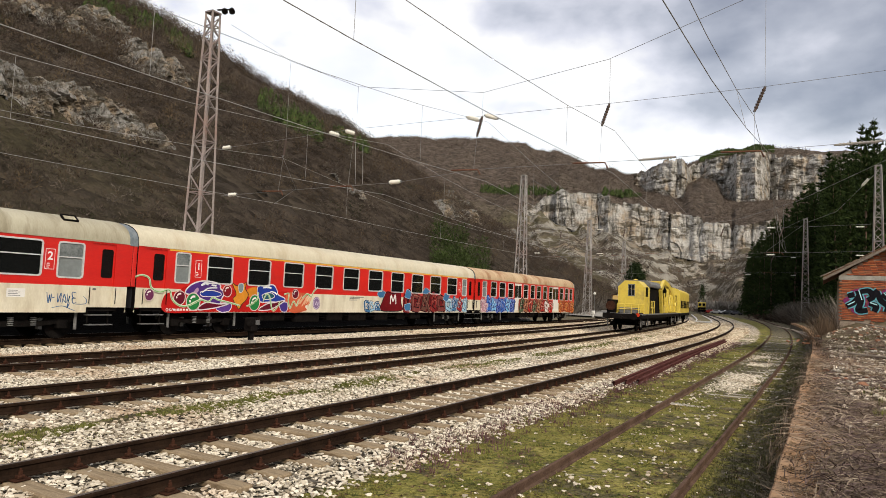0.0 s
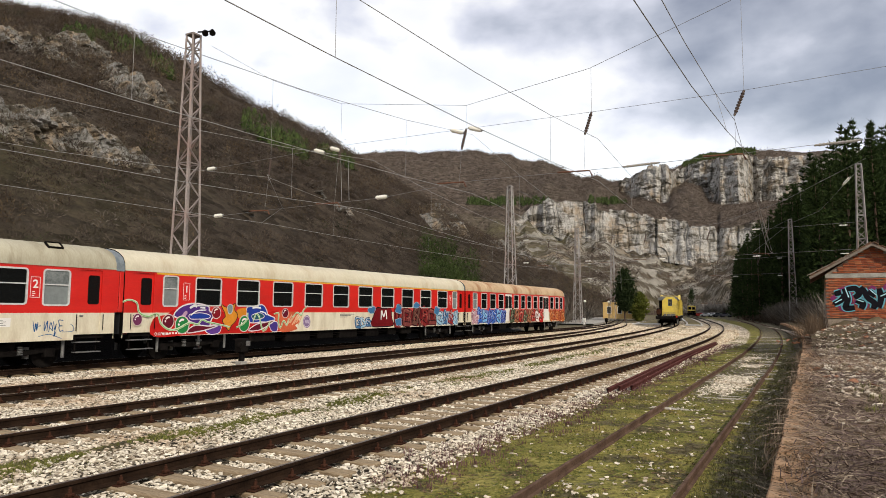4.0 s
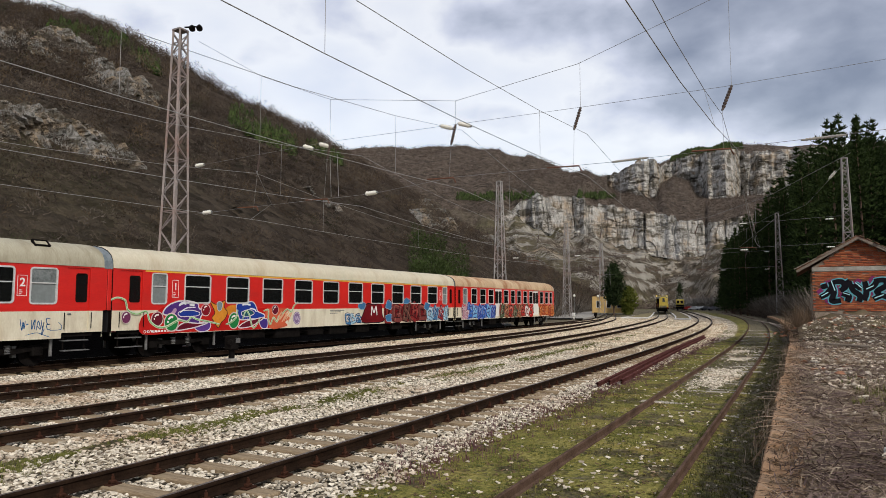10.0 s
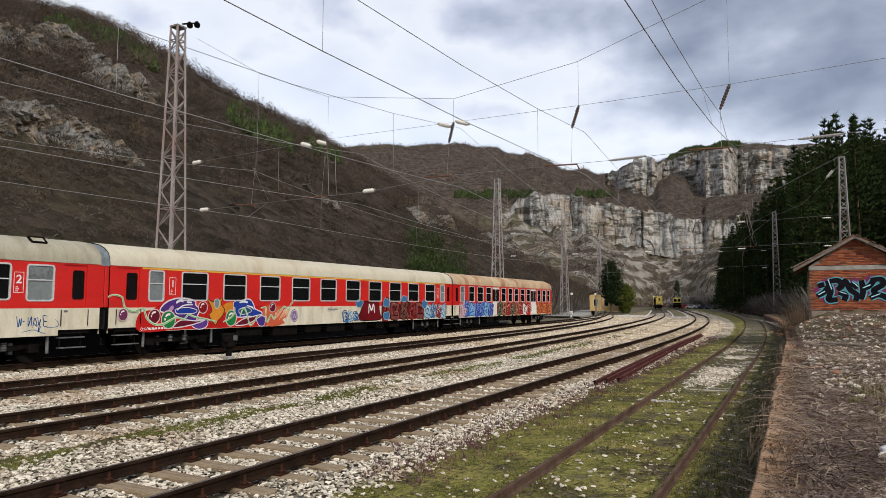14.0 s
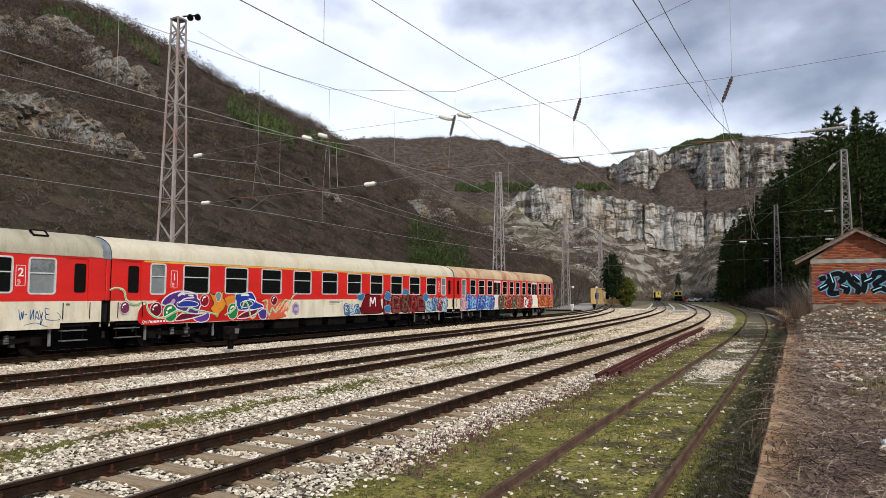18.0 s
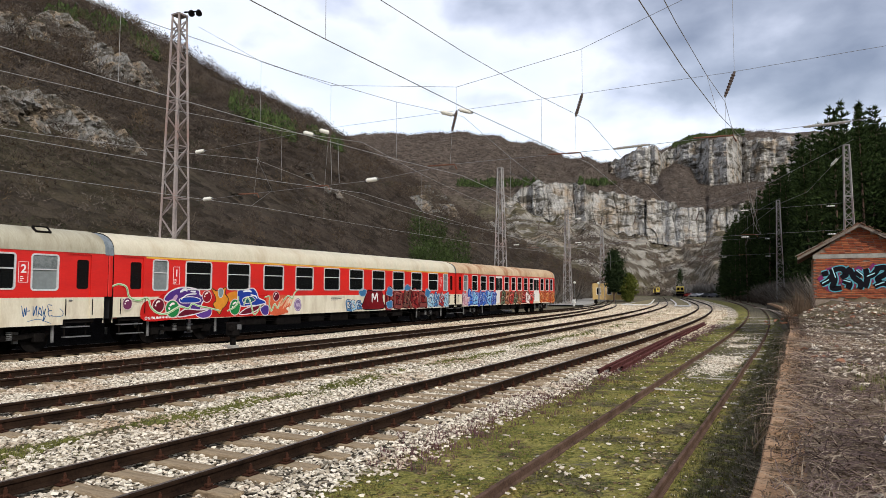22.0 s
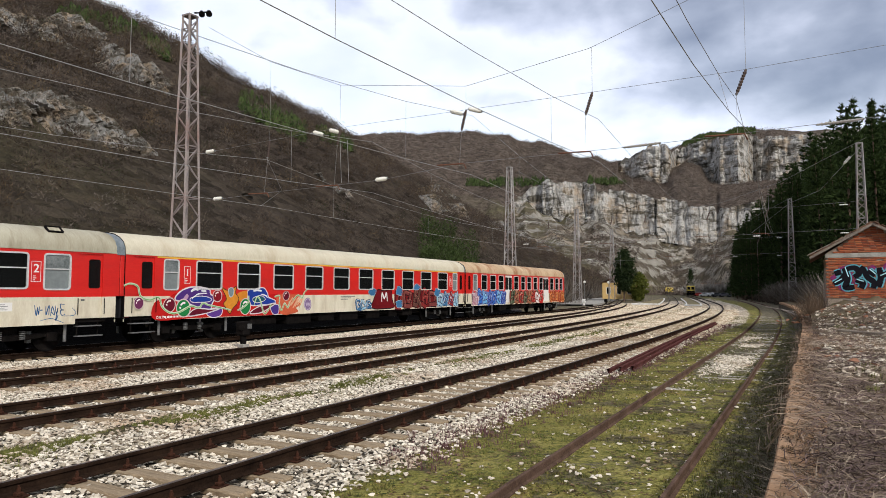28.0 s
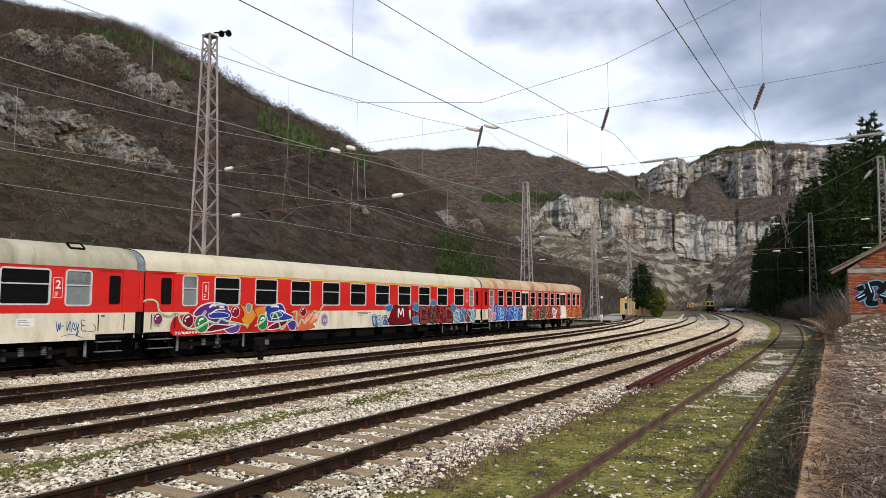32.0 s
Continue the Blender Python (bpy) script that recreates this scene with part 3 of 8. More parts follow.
CRAG_FOOT = [(-14.1, 0.175), (-13.2, 0.165), (-11.4, 0.1556), (-10.0, 0.150), (-9.5, 0.174), (-8.6, 0.182), (-7.5, 0.176), (-6.9, 0.152), (-5.8, 0.1465), (-3.7, 0.148), (8, 0.145)]
SUMMIT = [(-14, 0.17), (-9.6, 0.200), (-9.1, 0.205), (-8.2, 0.212), (-7.6, 0.217), (-5.7, 0.220), (-3.6, 0.221), (-1.6, 0.216), (0, 0.211), (8, 0.20)]
CRAG_STAND = [(-14.1, 1080), (-12.7, 1050), (-11.6, 1015), (-10.1, 1010), (-9.7, 1035), (-9.3, 1135), (-8.4, 1150), (-7.7, 1120), (-7.0, 1110), (-6.4, 1085), (-6.0, 1040), (-4.7, 1030), (-4.2, 1062), (-3.6, 1115), (-2, 1090), (8, 1060)]


def knots(az, table):
    return np.interp(az, [a for a, _ in table], [b for _, b in table])


def wall_range(az):
    return 640 + 42 * (fractal(az * 0.45, 0, 61, 4) - 0.5) - 10 * step(-15.5, -15.8, az) * step(-21.0, -20.0, az) + 4 * np.exp(-(((az + 6.26) / 0.16) ** 2))


def crag_range(az):
    return knots(az, CRAG_STAND) + 30 * (fractal(az * 1.1, 2, 66, 3) - 0.5)


def rock_wall(name, az0, az1, pitch, top, foot, range_of, seed, relief, label):
    """A cliff as a sheet over bearing and height: blocks and columns of uneven width, cracks between them, ledges across."""
    azs = np.arange(az0, az1, pitch)
    r0 = range_of(azs)
    rng = np.random.RandomState(seed)
    arc = np.radians(azs) * 640
    jagged = np.cumsum(rng.uniform(2.0, 11.0, 200)) + arc[0] - 12
    zt = knots(azs, top) * r0 + r0 * 0.005 * (fractal(azs * 3.1, 1, seed, 4, 0.6) - 0.5) + relief * 2.6 * (rng.uniform(-1, 0.6, 400)[np.searchsorted(jagged, arc)])
    zf = knots(azs, foot) * r0 - 6
    v = np.concatenate([np.linspace(0, 1, 62), [1.0]])
    zz = zf[:, None] + (zt - zf)[:, None] * v[None, :]
    aa = arc[:, None] + 0 * zz
    offset = 0 * zz
    for wide, deep, high in ((30.0, 5.5, 60.0), (11.0, 2.2, 15.0), (3.8, 0.9, 6.0)):
        cuts = np.cumsum(rng.uniform(0.3, 1.7, 400) * wide) + arc[0] - 40
        tier = np.floor(zz / high + 1.6 * fractal(aa / (wide * 2.2), zz / high / 2, seed + int(wide), 2)).astype(int)
        place = aa + 0.10 * zz * (fractal(aa / 50, 7, seed + 5, 2) - 0.5) + 0.5 * wide * (fractal(aa / wide, zz / high, seed + 31, 3) - 0.5)
        column = np.searchsorted(cuts, place)
        near = np.minimum(np.abs(place - cuts[np.clip(column, 0, 399)]), np.abs(place - cuts[np.clip(column - 1, 0, 399)]))
        offset = offset + deep * rng.uniform(-1, 1, 5000)[(column * 17 + tier * 211) % 5000] + deep * 0.45 * np.exp(-(near / 0.7) ** 2)
    rough = fractal(aa / 5, zz / 7, seed + 2, 5, 0.7) - 0.5
    ledge = fractal(aa / 40, zz / 6.0, seed + 4, 3) - 0.5
    r = r0[:, None] + 12 * v[None, :] * relief + relief * (offset + 5 * rough + 4 * ledge)
    r[:, -1] += 22
    a = np.radians(azs)[:, None] + 0 * r
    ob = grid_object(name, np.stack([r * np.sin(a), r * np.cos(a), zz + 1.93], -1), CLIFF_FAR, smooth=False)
    return tagged(ob, label, "cliff", kind="structure")


rock_wall("cliff_lower", -23.6, 5.0, 0.045, WALL_TOP, WALL_FOOT, wall_range, 71, 0.62, "long pale grey limestone wall above the valley")
rock_wall("cliff_upper", -14.0, 5.0, 0.05, CRAG_TOP, CRAG_FOOT, crag_range, 83, 1.25, "high grey limestone crags on the mountain")


def mountain(az, r):
    """Far valley side by bearing (degrees from +y, right positive) and range: lower slope, woods above the walls, wooded crest."""
    rough = fractal(az * 0.7, r / 130, 51) - 0.5
    brow = knots(az, BROW) * 1330
    rw, rc = wall_range(az), crag_range(az)
    has_wall = step(-23.8, -22.0, az)
    has_crag = step(-14.2, -13.6, az)
    foot, top = knots(az, WALL_FOOT) * rw, knots(az, WALL_TOP) * rw
    cfoot, ctop = knots(az, CRAG_FOOT) * rc, knots(az, CRAG_TOP) * rc
    start = 290 + 240 * np.exp(-(((az + 9.3) / 4.0) ** 2))  # the valley floor runs on along the line
    lower = foot * np.clip((r - start) / (rw - start), 0, 1) ** 1.15
    # spurs and stepped ledges on the slope below the wall
    lower = lower * (1 + 0.5 * (fractal(az / 1.9 + r / 160, r / 400, 57, 3) - 0.5))
    lower = lower + 1.7 * np.sin(lower / 3.1 + 5 * fractal(az / 2.5, r / 90, 53, 3)) * (lower > 6) * step(-24, -20, az)
    target = np.where(has_crag > 0.5, cfoot, brow * 0.86)
    middle = top + (target - top) * np.clip((r - rw - 20) / (rc - rw - 20), 0, 1) ** 0.9
    plateau = knots(az, SUMMIT) * (rc + 200)
    upper = np.where(has_crag > 0.5, ctop + (plateau - ctop) * np.clip((r - rc - 30) / 170, 0, 1), target + (brow - target) * np.clip((r - rc) / (1330 - rc), 0, 1))
    walled = np.where(r < rw + 6, lower, np.where(r < rw + 20, foot + (top - foot) * np.clip((r - rw - 6) / 14, 0, 1), np.where(r < rc + 8, middle, np.where(r < rc + 30, middle + (upper - middle) * np.clip((r - rc - 8) / 22, 0, 1), upper))))
    plain_slope = brow * step(300, 1330, r) ** 0.85
    z = walled * has_wall + plain_slope * (1 - has_wall)
    z = z - 0.3 * np.clip(r - 1500, 0, 900)
    z = z + 20 * rough * step(300, 420, r) * (1 - 0.75 * has_wall * (r < rw + 40)) * (1 - 0.6 * step(1150, 1330, r)) * (1 - 0.9 * has_crag * np.exp(-(((r - rc + 20) / 90) ** 2)))
    beds = np.sin(lower / 1.6 + 7 * fractal(az / 3.0, r / 120, 58, 3))
    strata = has_wall * (r < rw) * step(330, 400, r) * (0.44 + 0.12 * step(-0.2, 0.5, beds))
    scar = 0.42 * np.exp(-(((az + 27) / 3.2) ** 2)) * step(340, 420, r) * (1 - step(560, 700, r))
    rock = np.maximum(strata, scar)
    return np.where(lower < 0.01, -1.2, z + np.clip(lower - 1.0, -1.0, 1.0)) * has_wall + (z + 1.0) * (1 - has_wall), rock


AZ = np.concatenate([np.arange(-52, -24, 0.16), np.arange(-24, 4, 0.09), np.arange(4, 30, 0.4)])
RR = np.concatenate([np.arange(250, 610, 6.0), np.arange(610, 700, 3.0), np.arange(700, 1030, 12.0), np.arange(1030, 1200, 5.0), np.arange(1200, 1500, 16.0), np.geomspace(1510, 2400, 10)])
az, rr = np.meshgrid(AZ, RR)
mz, mrock = mountain(az, rr)
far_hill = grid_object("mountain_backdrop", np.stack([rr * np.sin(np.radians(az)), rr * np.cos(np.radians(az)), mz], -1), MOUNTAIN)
tagged(far_hill, "distant wooded mountain with pale limestone ledges", "mountain", kind="structure")
add_float(far_hill, "rock", mrock)
add_float(far_hill, "grass", np.clip(0.10 + 0.9 * (mrock > 0.1) + 0 * az, 0, 1))


def right_bank(x, y):
    """Wooded bank behind the brick hut."""
    d = x - (centre("siding", y) + 7.5) + 3 * (fractal(x / 20, y / 20, 81) - 0.5)
    return 12 * (1 - np.exp(-np.clip(d, 0, 300) / 8)) * step(42, 75, y) + 0.22 * np.clip(d - 15, 0, 120) * step(45, 80, y)


bx, by = np.meshgrid(np.concatenate([np.arange(-60, 60, 2.0), np.geomspace(62, 220, 14)]), np.arange(44, 420, 4.0))
bank = grid_object("wooded_bank_east", np.stack([bx, by, right_bank(bx, by) - 0.62], -1), mottled("leaf_litter", (0.03, 0.023, 0.015), (0.09, 0.07, 0.045), 0.6, 0.95, 0, 0.6, 6))
tagged(bank, "dark wooded bank covered in leaf litter", "bank", kind="structure")


# ---- woods ----
def scatter(name, template, spots, sizes, yaws, mat, squash=None, parent=None, tones=None):
    """Many copies of small templates (verts, faces of one size) joined into one mesh."""
    verts, faces = template
    n_ = len(spots)
    c, s = np.cos(yaws), np.sin(yaws)
    x = verts[None, :, 0] * c[:, None] - verts[None, :, 1] * s[:, None]
    y = verts[None, :, 0] * s[:, None] + verts[None, :, 1] * c[:, None]
    z = np.repeat(verts[None, :, 2], n_, 0)
    pts = np.stack([x, y, z * (1 if squash is None else squash[:, None])], -1) * sizes[:, None, None] + spots[:, None, :]
    all_faces = (faces[None] + (np.arange(n_) * len(verts))[:, None, None]).reshape(-1, faces.shape[1])
    ob = array_object(name, pts.reshape(-1, 3), all_faces, mat, parent)
    if tones is not None:
        add_float(ob, "tone", np.repeat(tones, len(verts)))
    return ob


def twig_fan(blades, seed, spread=0.45, width=0.03):
    """A bare crown: thin twigs that rise from a short stem to tips spread over a dome, one unit tall."""
    rng = np.random.RandomState(seed)
    v, f = [], []
    for k in range(blades):
        a, lat = rng.uniform(0, math.tau), rng.uniform(0.0, 1.0)
        tip = np.array([spread * math.cos(a) * math.sqrt(1 - lat * lat), spread * math.sin(a) * math.sqrt(1 - lat * lat), 0.42 + 0.58 * lat]) * rng.uniform(0.75, 1.05)
        t = rng.uniform(0.0, 0.6)
        base = np.array([tip[0] * t * 0.7, tip[1] * t * 0.7, 0.12 + tip[2] * t * 0.8]) if k else np.zeros(3)
        b = rng.uniform(0, math.tau)
        side = np.array([math.cos(b), math.sin(b), 0]) * width * rng.uniform(0.6, 1.6)
        i = len(v)
        v += [base - side, base + side, tip]
        f += [(i, i + 1, i + 2)]
    return np.array(v), np.array(f)


def thicket(twigs, seed, spread=0.42, thin=0.011, thick=0.024, turned=0.0, reach=1.0):
    """A bare crown as a loose cloud of fine twigs over a short stem, one unit tall; turned: how far the twigs face outwards."""
    rng = np.random.RandomState(seed)
    v, f = [], []
    for k in range(twigs):
        d = rng.normal(size=3)
        d /= np.linalg.norm(d)
        p = np.array([spread * d[0], spread * d[1], 0.58 + 0.36 * d[2]]) * rng.uniform(0.35, 1.0) ** 0.5
        way = np.array([d[0] * 0.8, d[1] * 0.8, 0.55 + 0.5 * d[2]]) + 0.5 * rng.normal(size=3)
        way *= reach * rng.uniform(0.12, 0.27) / np.linalg.norm(way)
        side = np.cross(way, rng.normal(size=3) + turned * d)
        side *= rng.uniform(thin, thick) / np.linalg.norm(side)
        i = len(v)
        v += [p - side, p + side, p + way]
        f += [(i, i + 1, i + 2)]
    return np.array(v), np.array(f)


def conifer_template(tiers, sides, seed):
    rng = np.random.RandomState(seed)
    v, f = [], []
    for k in range(tiers):
        z0, z1 = 0.12 + 0.8 * k / tiers, 0.12 + 0.8 * k / tiers + 0.42
        r = 0.30 * (1 - 0.8 * k / tiers)
        for j in range(sides):
            a = (j + rng.uniform(-0.3, 0.3)) * math.tau / sides
            w = math.tau / sides * 0.62
            i = len(v)
            rad = r * rng.uniform(0.75, 1.25)
            v += [np.array([0, 0, min(z1, 1.0)]), np.array([rad * math.cos(a - w), rad * math.sin(a - w), z0 + rng.uniform(-0.03, 0.03)]), np.array([rad * 1.15 * math.cos(a), rad * 1.15 * math.sin(a), z0 - 0.05])]
            v += [np.array([rad * math.cos(a + w), rad * math.sin(a + w), z0 + rng.uniform(-0.03, 0.03)])]
            f += [(i, i + 1, i + 2), (i, i + 2, i + 3)]
    return np.array(v), np.array(f)


def foliage_material(name, dark, light, rough=0.9):
    mat, nodes, bsdf = material(name, rough)
    r = nodes("ShaderNodeNewGeometry").outputs["Random Per Island"]
    g = nodes.ramp(nodes.noise(0.3, nodes.coords(), 5.0, 0.65), (0.32, 0.0), (0.68, 1.0))
    put(nodes, bsdf, nodes.ramp(nodes.math("ADD", nodes.math("MULTIPLY", r, 0.55), nodes.math("MULTIPLY", g, 0.45)), (0.15, dark), (0.85, light)))
    return mat


BARE = foliage_material("bare_grey_brown_twigs", (0.036, 0.028, 0.022), (0.135, 0.106, 0.083))
BARE_PALE = foliage_material("pale_grey_twigs", (0.06, 0.052, 0.044), (0.20, 0.178, 0.15))
CONIFER = foliage_material("dark_green_conifer", (0.010, 0.017, 0.008), (0.042, 0.060, 0.024))
PINE = foliage_material("green_pine_needles", (0.011, 0.019, 0.008), (0.050, 0.076, 0.024))

rs = np.random.RandomState(4)
count = 30000
tx, ty = -rs.uniform(50, 275, count), rs.uniform(-10, 400, count)
ok = (np.degrees(np.arctan2(-tx, ty)) < 68) & (np.degrees(np.arctan2(-tx, ty)) > 14)
tx, ty = tx[ok], ty[ok]
tz, tg = left_hill(tx, ty)
far_enough = fractal(tx / 14, ty / 14, 95, 4) > 0.24 + 0.2 * tg
tx, ty, tz = tx[far_enough], ty[far_enough], tz[far_enough]
kinds = rs.choice(6, len(tx), p=[0.34, 0.34, 0.15, 0.12, 0.025, 0.025])


def crown_material(name, *tones):
    """Bare crowns, each of a tone of its own, with twigs lighter and darker within it."""
    mat, nodes, bsdf = material(name, 0.95)
    own = nodes("ShaderNodeAttribute")
    own.attribute_name = "tone"
    co = nodes.coords()
    g = nodes.noise(0.03, co, 4.0, 0.6)
    branches = nodes.noise(2.6, nodes("ShaderNodeMapping", Vector=co, Scale=(1.0, 1.0, 0.4)).outputs[0], 6.0, 0.75)
    mix_ = nodes.math("ADD", nodes.math("MULTIPLY", own.outputs["Fac"], 0.50), nodes.math("ADD", nodes.math("MULTIPLY", branches, 0.36), nodes.math("MULTIPLY", nodes.math("SUBTRACT", g, 0.35), 0.5)))
    put(nodes, bsdf, nodes.ramp(mix_, *[(0.12 + 0.8 * k / (len(tones) - 1), c) for k, c in enumerate(tones)]))
    return mat


CROWN = crown_material("bare_brown_crowns", (0.026, 0.020, 0.0165), (0.060, 0.046, 0.037), (0.100, 0.078, 0.062), (0.17, 0.137, 0.112))
CROWN_WARM = crown_material("bare_russet_crowns", (0.025, 0.017, 0.012), (0.085, 0.060, 0.038), (0.17, 0.125, 0.075))
CROWN_PALE = crown_material("bare_grey_crowns", (0.05, 0.041, 0.034), (0.10, 0.083, 0.070), (0.18, 0.155, 0.13))
CROWN_GREEN = crown_material("evergreen_bush_crowns", (0.012, 0.018, 0.009), (0.035, 0.045, 0.02), (0.075, 0.085, 0.038))
for k in range(6):
    sl = kinds == k
    m_ = int(sl.sum())
    woods = scatter("bare_woodland", thicket(60, 60 + k, (0.42, 0.5, 0.40, 0.44, 0.48, 0.5)[k], 0.011, 0.023, 2.5, 0.75), np.stack([tx[sl], ty[sl], tz[sl] - 0.5], -1), rs.uniform(1.8, 5.4, m_) * np.interp(-tx[sl], [50, 95, 150], [0.5, 0.8, 1.0]), rs.uniform(0, 6.28, m_), (CROWN, CROWN, CROWN_WARM, CROWN_PALE, CROWN_WARM, CROWN_GREEN)[k], tones=rs.uniform(0, 1, m_))
    tagged(woods, ("leafless brown trees covering the hillside", "leafless brown trees covering the hillside", "leafless russet trees covering the hillside", "pale grey leafless trees on the hillside", "scattered trees with withered tan leaves", "scattered dark evergreen bushes on the hillside")[k], "woodland", kind="stuff")
ledge_ = np.concatenate(CLEFT_SHRUBS)
shrubs = scatter("cleft_shrubs", thicket(14, 71, 0.5), ledge_, rs.uniform(0.5, 1.9, len(ledge_)), rs.uniform(0, 6.28, len(ledge_)), BARE)
tagged(shrubs, "bare shrubs in the clefts of the outcrops", "shrubs", kind="stuff")

# far crowns in paler tones, with the haze mixed into them
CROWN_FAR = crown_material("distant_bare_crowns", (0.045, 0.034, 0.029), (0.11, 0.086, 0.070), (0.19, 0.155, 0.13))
count = 26000
ta, tr = rs.uniform(-40, -1, count), rs.uniform(320, 1400, count)
tz, trock = mountain(ta, tr)
ok = (trock < 0.1) | (rs.uniform(0, 1, count) < 0.9 * (fractal(ta / 1.2, tr / 60, 59, 3) > 0.56))
on_wall = (np.abs(tr - wall_range(ta) - 8) < 22) & (ta > -22.5) | (np.abs(tr - crag_range(ta) - 15) < 30) & (ta > -12.8)
ok &= ~on_wall
ta, tr, tz = ta[ok], tr[ok], tz[ok]
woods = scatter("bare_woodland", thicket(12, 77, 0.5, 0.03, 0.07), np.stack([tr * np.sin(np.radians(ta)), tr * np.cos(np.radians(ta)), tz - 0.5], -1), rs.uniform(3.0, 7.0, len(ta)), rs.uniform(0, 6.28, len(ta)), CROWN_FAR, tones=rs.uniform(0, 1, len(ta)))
tagged(woods, "leafless woods on the far mountain", "woodland", kind="stuff")

ba, br = rs.uniform(-25, -3.5, 7000), rs.uniform(285, 600, 7000)
bz = mountain(ba, br)[0]
ok = (fractal(ba / 1.1, br / 45, 64, 4) > np.interp(br, [285, 380, 600], [0.40, 0.51, 0.60])) & (bz > 0.5) & (br < wall_range(ba) - 12)
bushes = scatter("bare_woodland", thicket(24, 79, 0.5, 0.02, 0.045, 2.0, 0.7), np.stack([br * np.sin(np.radians(ba)), br * np.cos(np.radians(ba)), bz - 0.4], -1)[ok], rs.uniform(2.0, 6.0, ok.sum()), rs.uniform(0, 6.28, ok.sum()), CROWN_FAR, tones=rs.uniform(0, 1, ok.sum()))
tagged(bushes, "bare bushes between the ledges under the limestone wall", "woodland", kind="stuff")

fa, fr = rs.uniform(-37.5, -13.5, 1100), rs.uniform(1285, 1350, 1100)
fringe = scatter("bare_woodland", thicket(16, 78, 0.45), np.stack([fr * np.sin(np.radians(fa)), fr * np.cos(np.radians(fa)), mountain(fa, fr)[0] - 0.5], -1), rs.uniform(3, 8, 1100) * (0.3 + 0.9 * fractal(fa * 1.3, 4, 73, 3)), rs.uniform(0, 6.28, 1100), CROWN_FAR, tones=rs.uniform(0, 1, 1100))
tagged(fringe, "bare trees fringing the far ridge", "woodland", kind="stuff")

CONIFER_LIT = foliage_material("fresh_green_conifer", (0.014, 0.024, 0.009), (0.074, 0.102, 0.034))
# conifer plantations: along the near ridge, on the far ledges and on the mountain top
RIDGE = [(-57, 0.392), (-53.7, 0.384), (-51.6, 0.363), (-48.4, 0.337), (-46, 0.313), (-43.7, 0.292), (-41.4, 0.274), (-39, 0.2555), (-37.2, 0.247), (-36.1, 0.236)]
cx_, cy_ = -rs.uniform(100, 262, 26000), rs.uniform(60, 345, 26000)
cz_ = left_hill(cx_, cy_)[0]
bearing_ = np.degrees(np.arctan2(cx_, cy_))
below = knots(bearing_, RIDGE) - (cz_ + 1) / np.hypot(cx_, cy_)  # how far under the skyline
clumped = fractal(cx_ / 14, cy_ / 14, 99, 3)
crown_strip = (bearing_ > -59) & (bearing_ < -51) & (below < 0.026) & (below > 0.010) & (clumped > 0.36)
ridge_patch = (bearing_ > -45.6) & (bearing_ < -40.3) & (below < 0.036) & (below > 0.010) & (clumped > 0.30)
last_strip = (bearing_ > -39.4) & (bearing_ < -36.3) & (below < 0.018) & (below > 0.008) & (clumped > 0.45)
sel = crown_strip | ridge_patch | last_strip
trees = scatter("conifer_wood", conifer_template(5, 5, 3), np.stack([cx_, cy_, cz_ - 0.3], -1)[sel], rs.uniform(1.9, 3.8, sel.sum()), rs.uniform(0, 6.28, sel.sum()), CONIFER_LIT)
tagged(trees, "patches of dark green conifers along the ridge", "conifers", kind="stuff")
ka, kr = rs.uniform(-30.3, -25.8, 120), 124 + 34 * rs.uniform(0, 1, 120) ** 1.6
kz = np.maximum(left_hill(kr * np.sin(np.radians(ka)), kr * np.cos(np.radians(ka)))[0], mountain(ka, kr)[0])
clump = scatter("conifer_wood", thicket(110, 9, 0.36, 0.010, 0.026, 1.0, 0.75), np.stack([kr * np.sin(np.radians(ka)), kr * np.cos(np.radians(ka)), kz - 0.4], -1), rs.uniform(1.6, 5.4, 120), rs.uniform(0, 6.28, 120), CONIFER_LIT)
tagged(clump, "clump of dark conifers at the hill's foot", "conifers", kind="stuff")
ca, cr = rs.uniform(-27, 3, 26000), rs.uniform(640, 1420, 26000)
level = mountain(ca, cr)[0] / cr + 0.004 * (fractal(ca * 1.5, 1, 62, 3) - 0.5)
shelf = (ca > -26.6) & (ca < -13.2) & (cr > 640) & (cr < 800) & (level > np.interp(ca, [-27, -24, -19, -13], [0.158, 0.157, 0.158, 0.156])) & (level < np.interp(ca, [-27, -24, -19, -13], [0.166, 0.167, 0.166, 0.162])) & ((ca < -19.5) | (ca > -16.4))
summit = (ca > -8.8) & (ca < -3.4) & (cr > crag_range(ca) + 70) & (cr < crag_range(ca) + 260)
sel = shelf | summit
ca, cr = ca[sel], cr[sel]
trees = scatter("conifer_wood", conifer_template(5, 6, 5), np.stack([cr * np.sin(np.radians(ca)), cr * np.cos(np.radians(ca)), mountain(ca, cr)[0] - 0.5], -1), rs.uniform(3.5, 6.5, len(ca)), rs.uniform(0, 6.28, len(ca)), CONIFER_LIT)
tagged(trees, "dark conifers on ledges and summit of the mountain", "conifers", kind="stuff")


# ---- tracks ----
def rail_profile():
    half = [(0.0, 0.0), (0.028, 0.0), (0.036, -0.010), (0.036, -0.036), (0.010, -0.050), (0.009, -0.115), (0.062, -0.140), (0.062, -0.152)]
    return [(-x, z) for x, z in reversed(half[1:])] + half


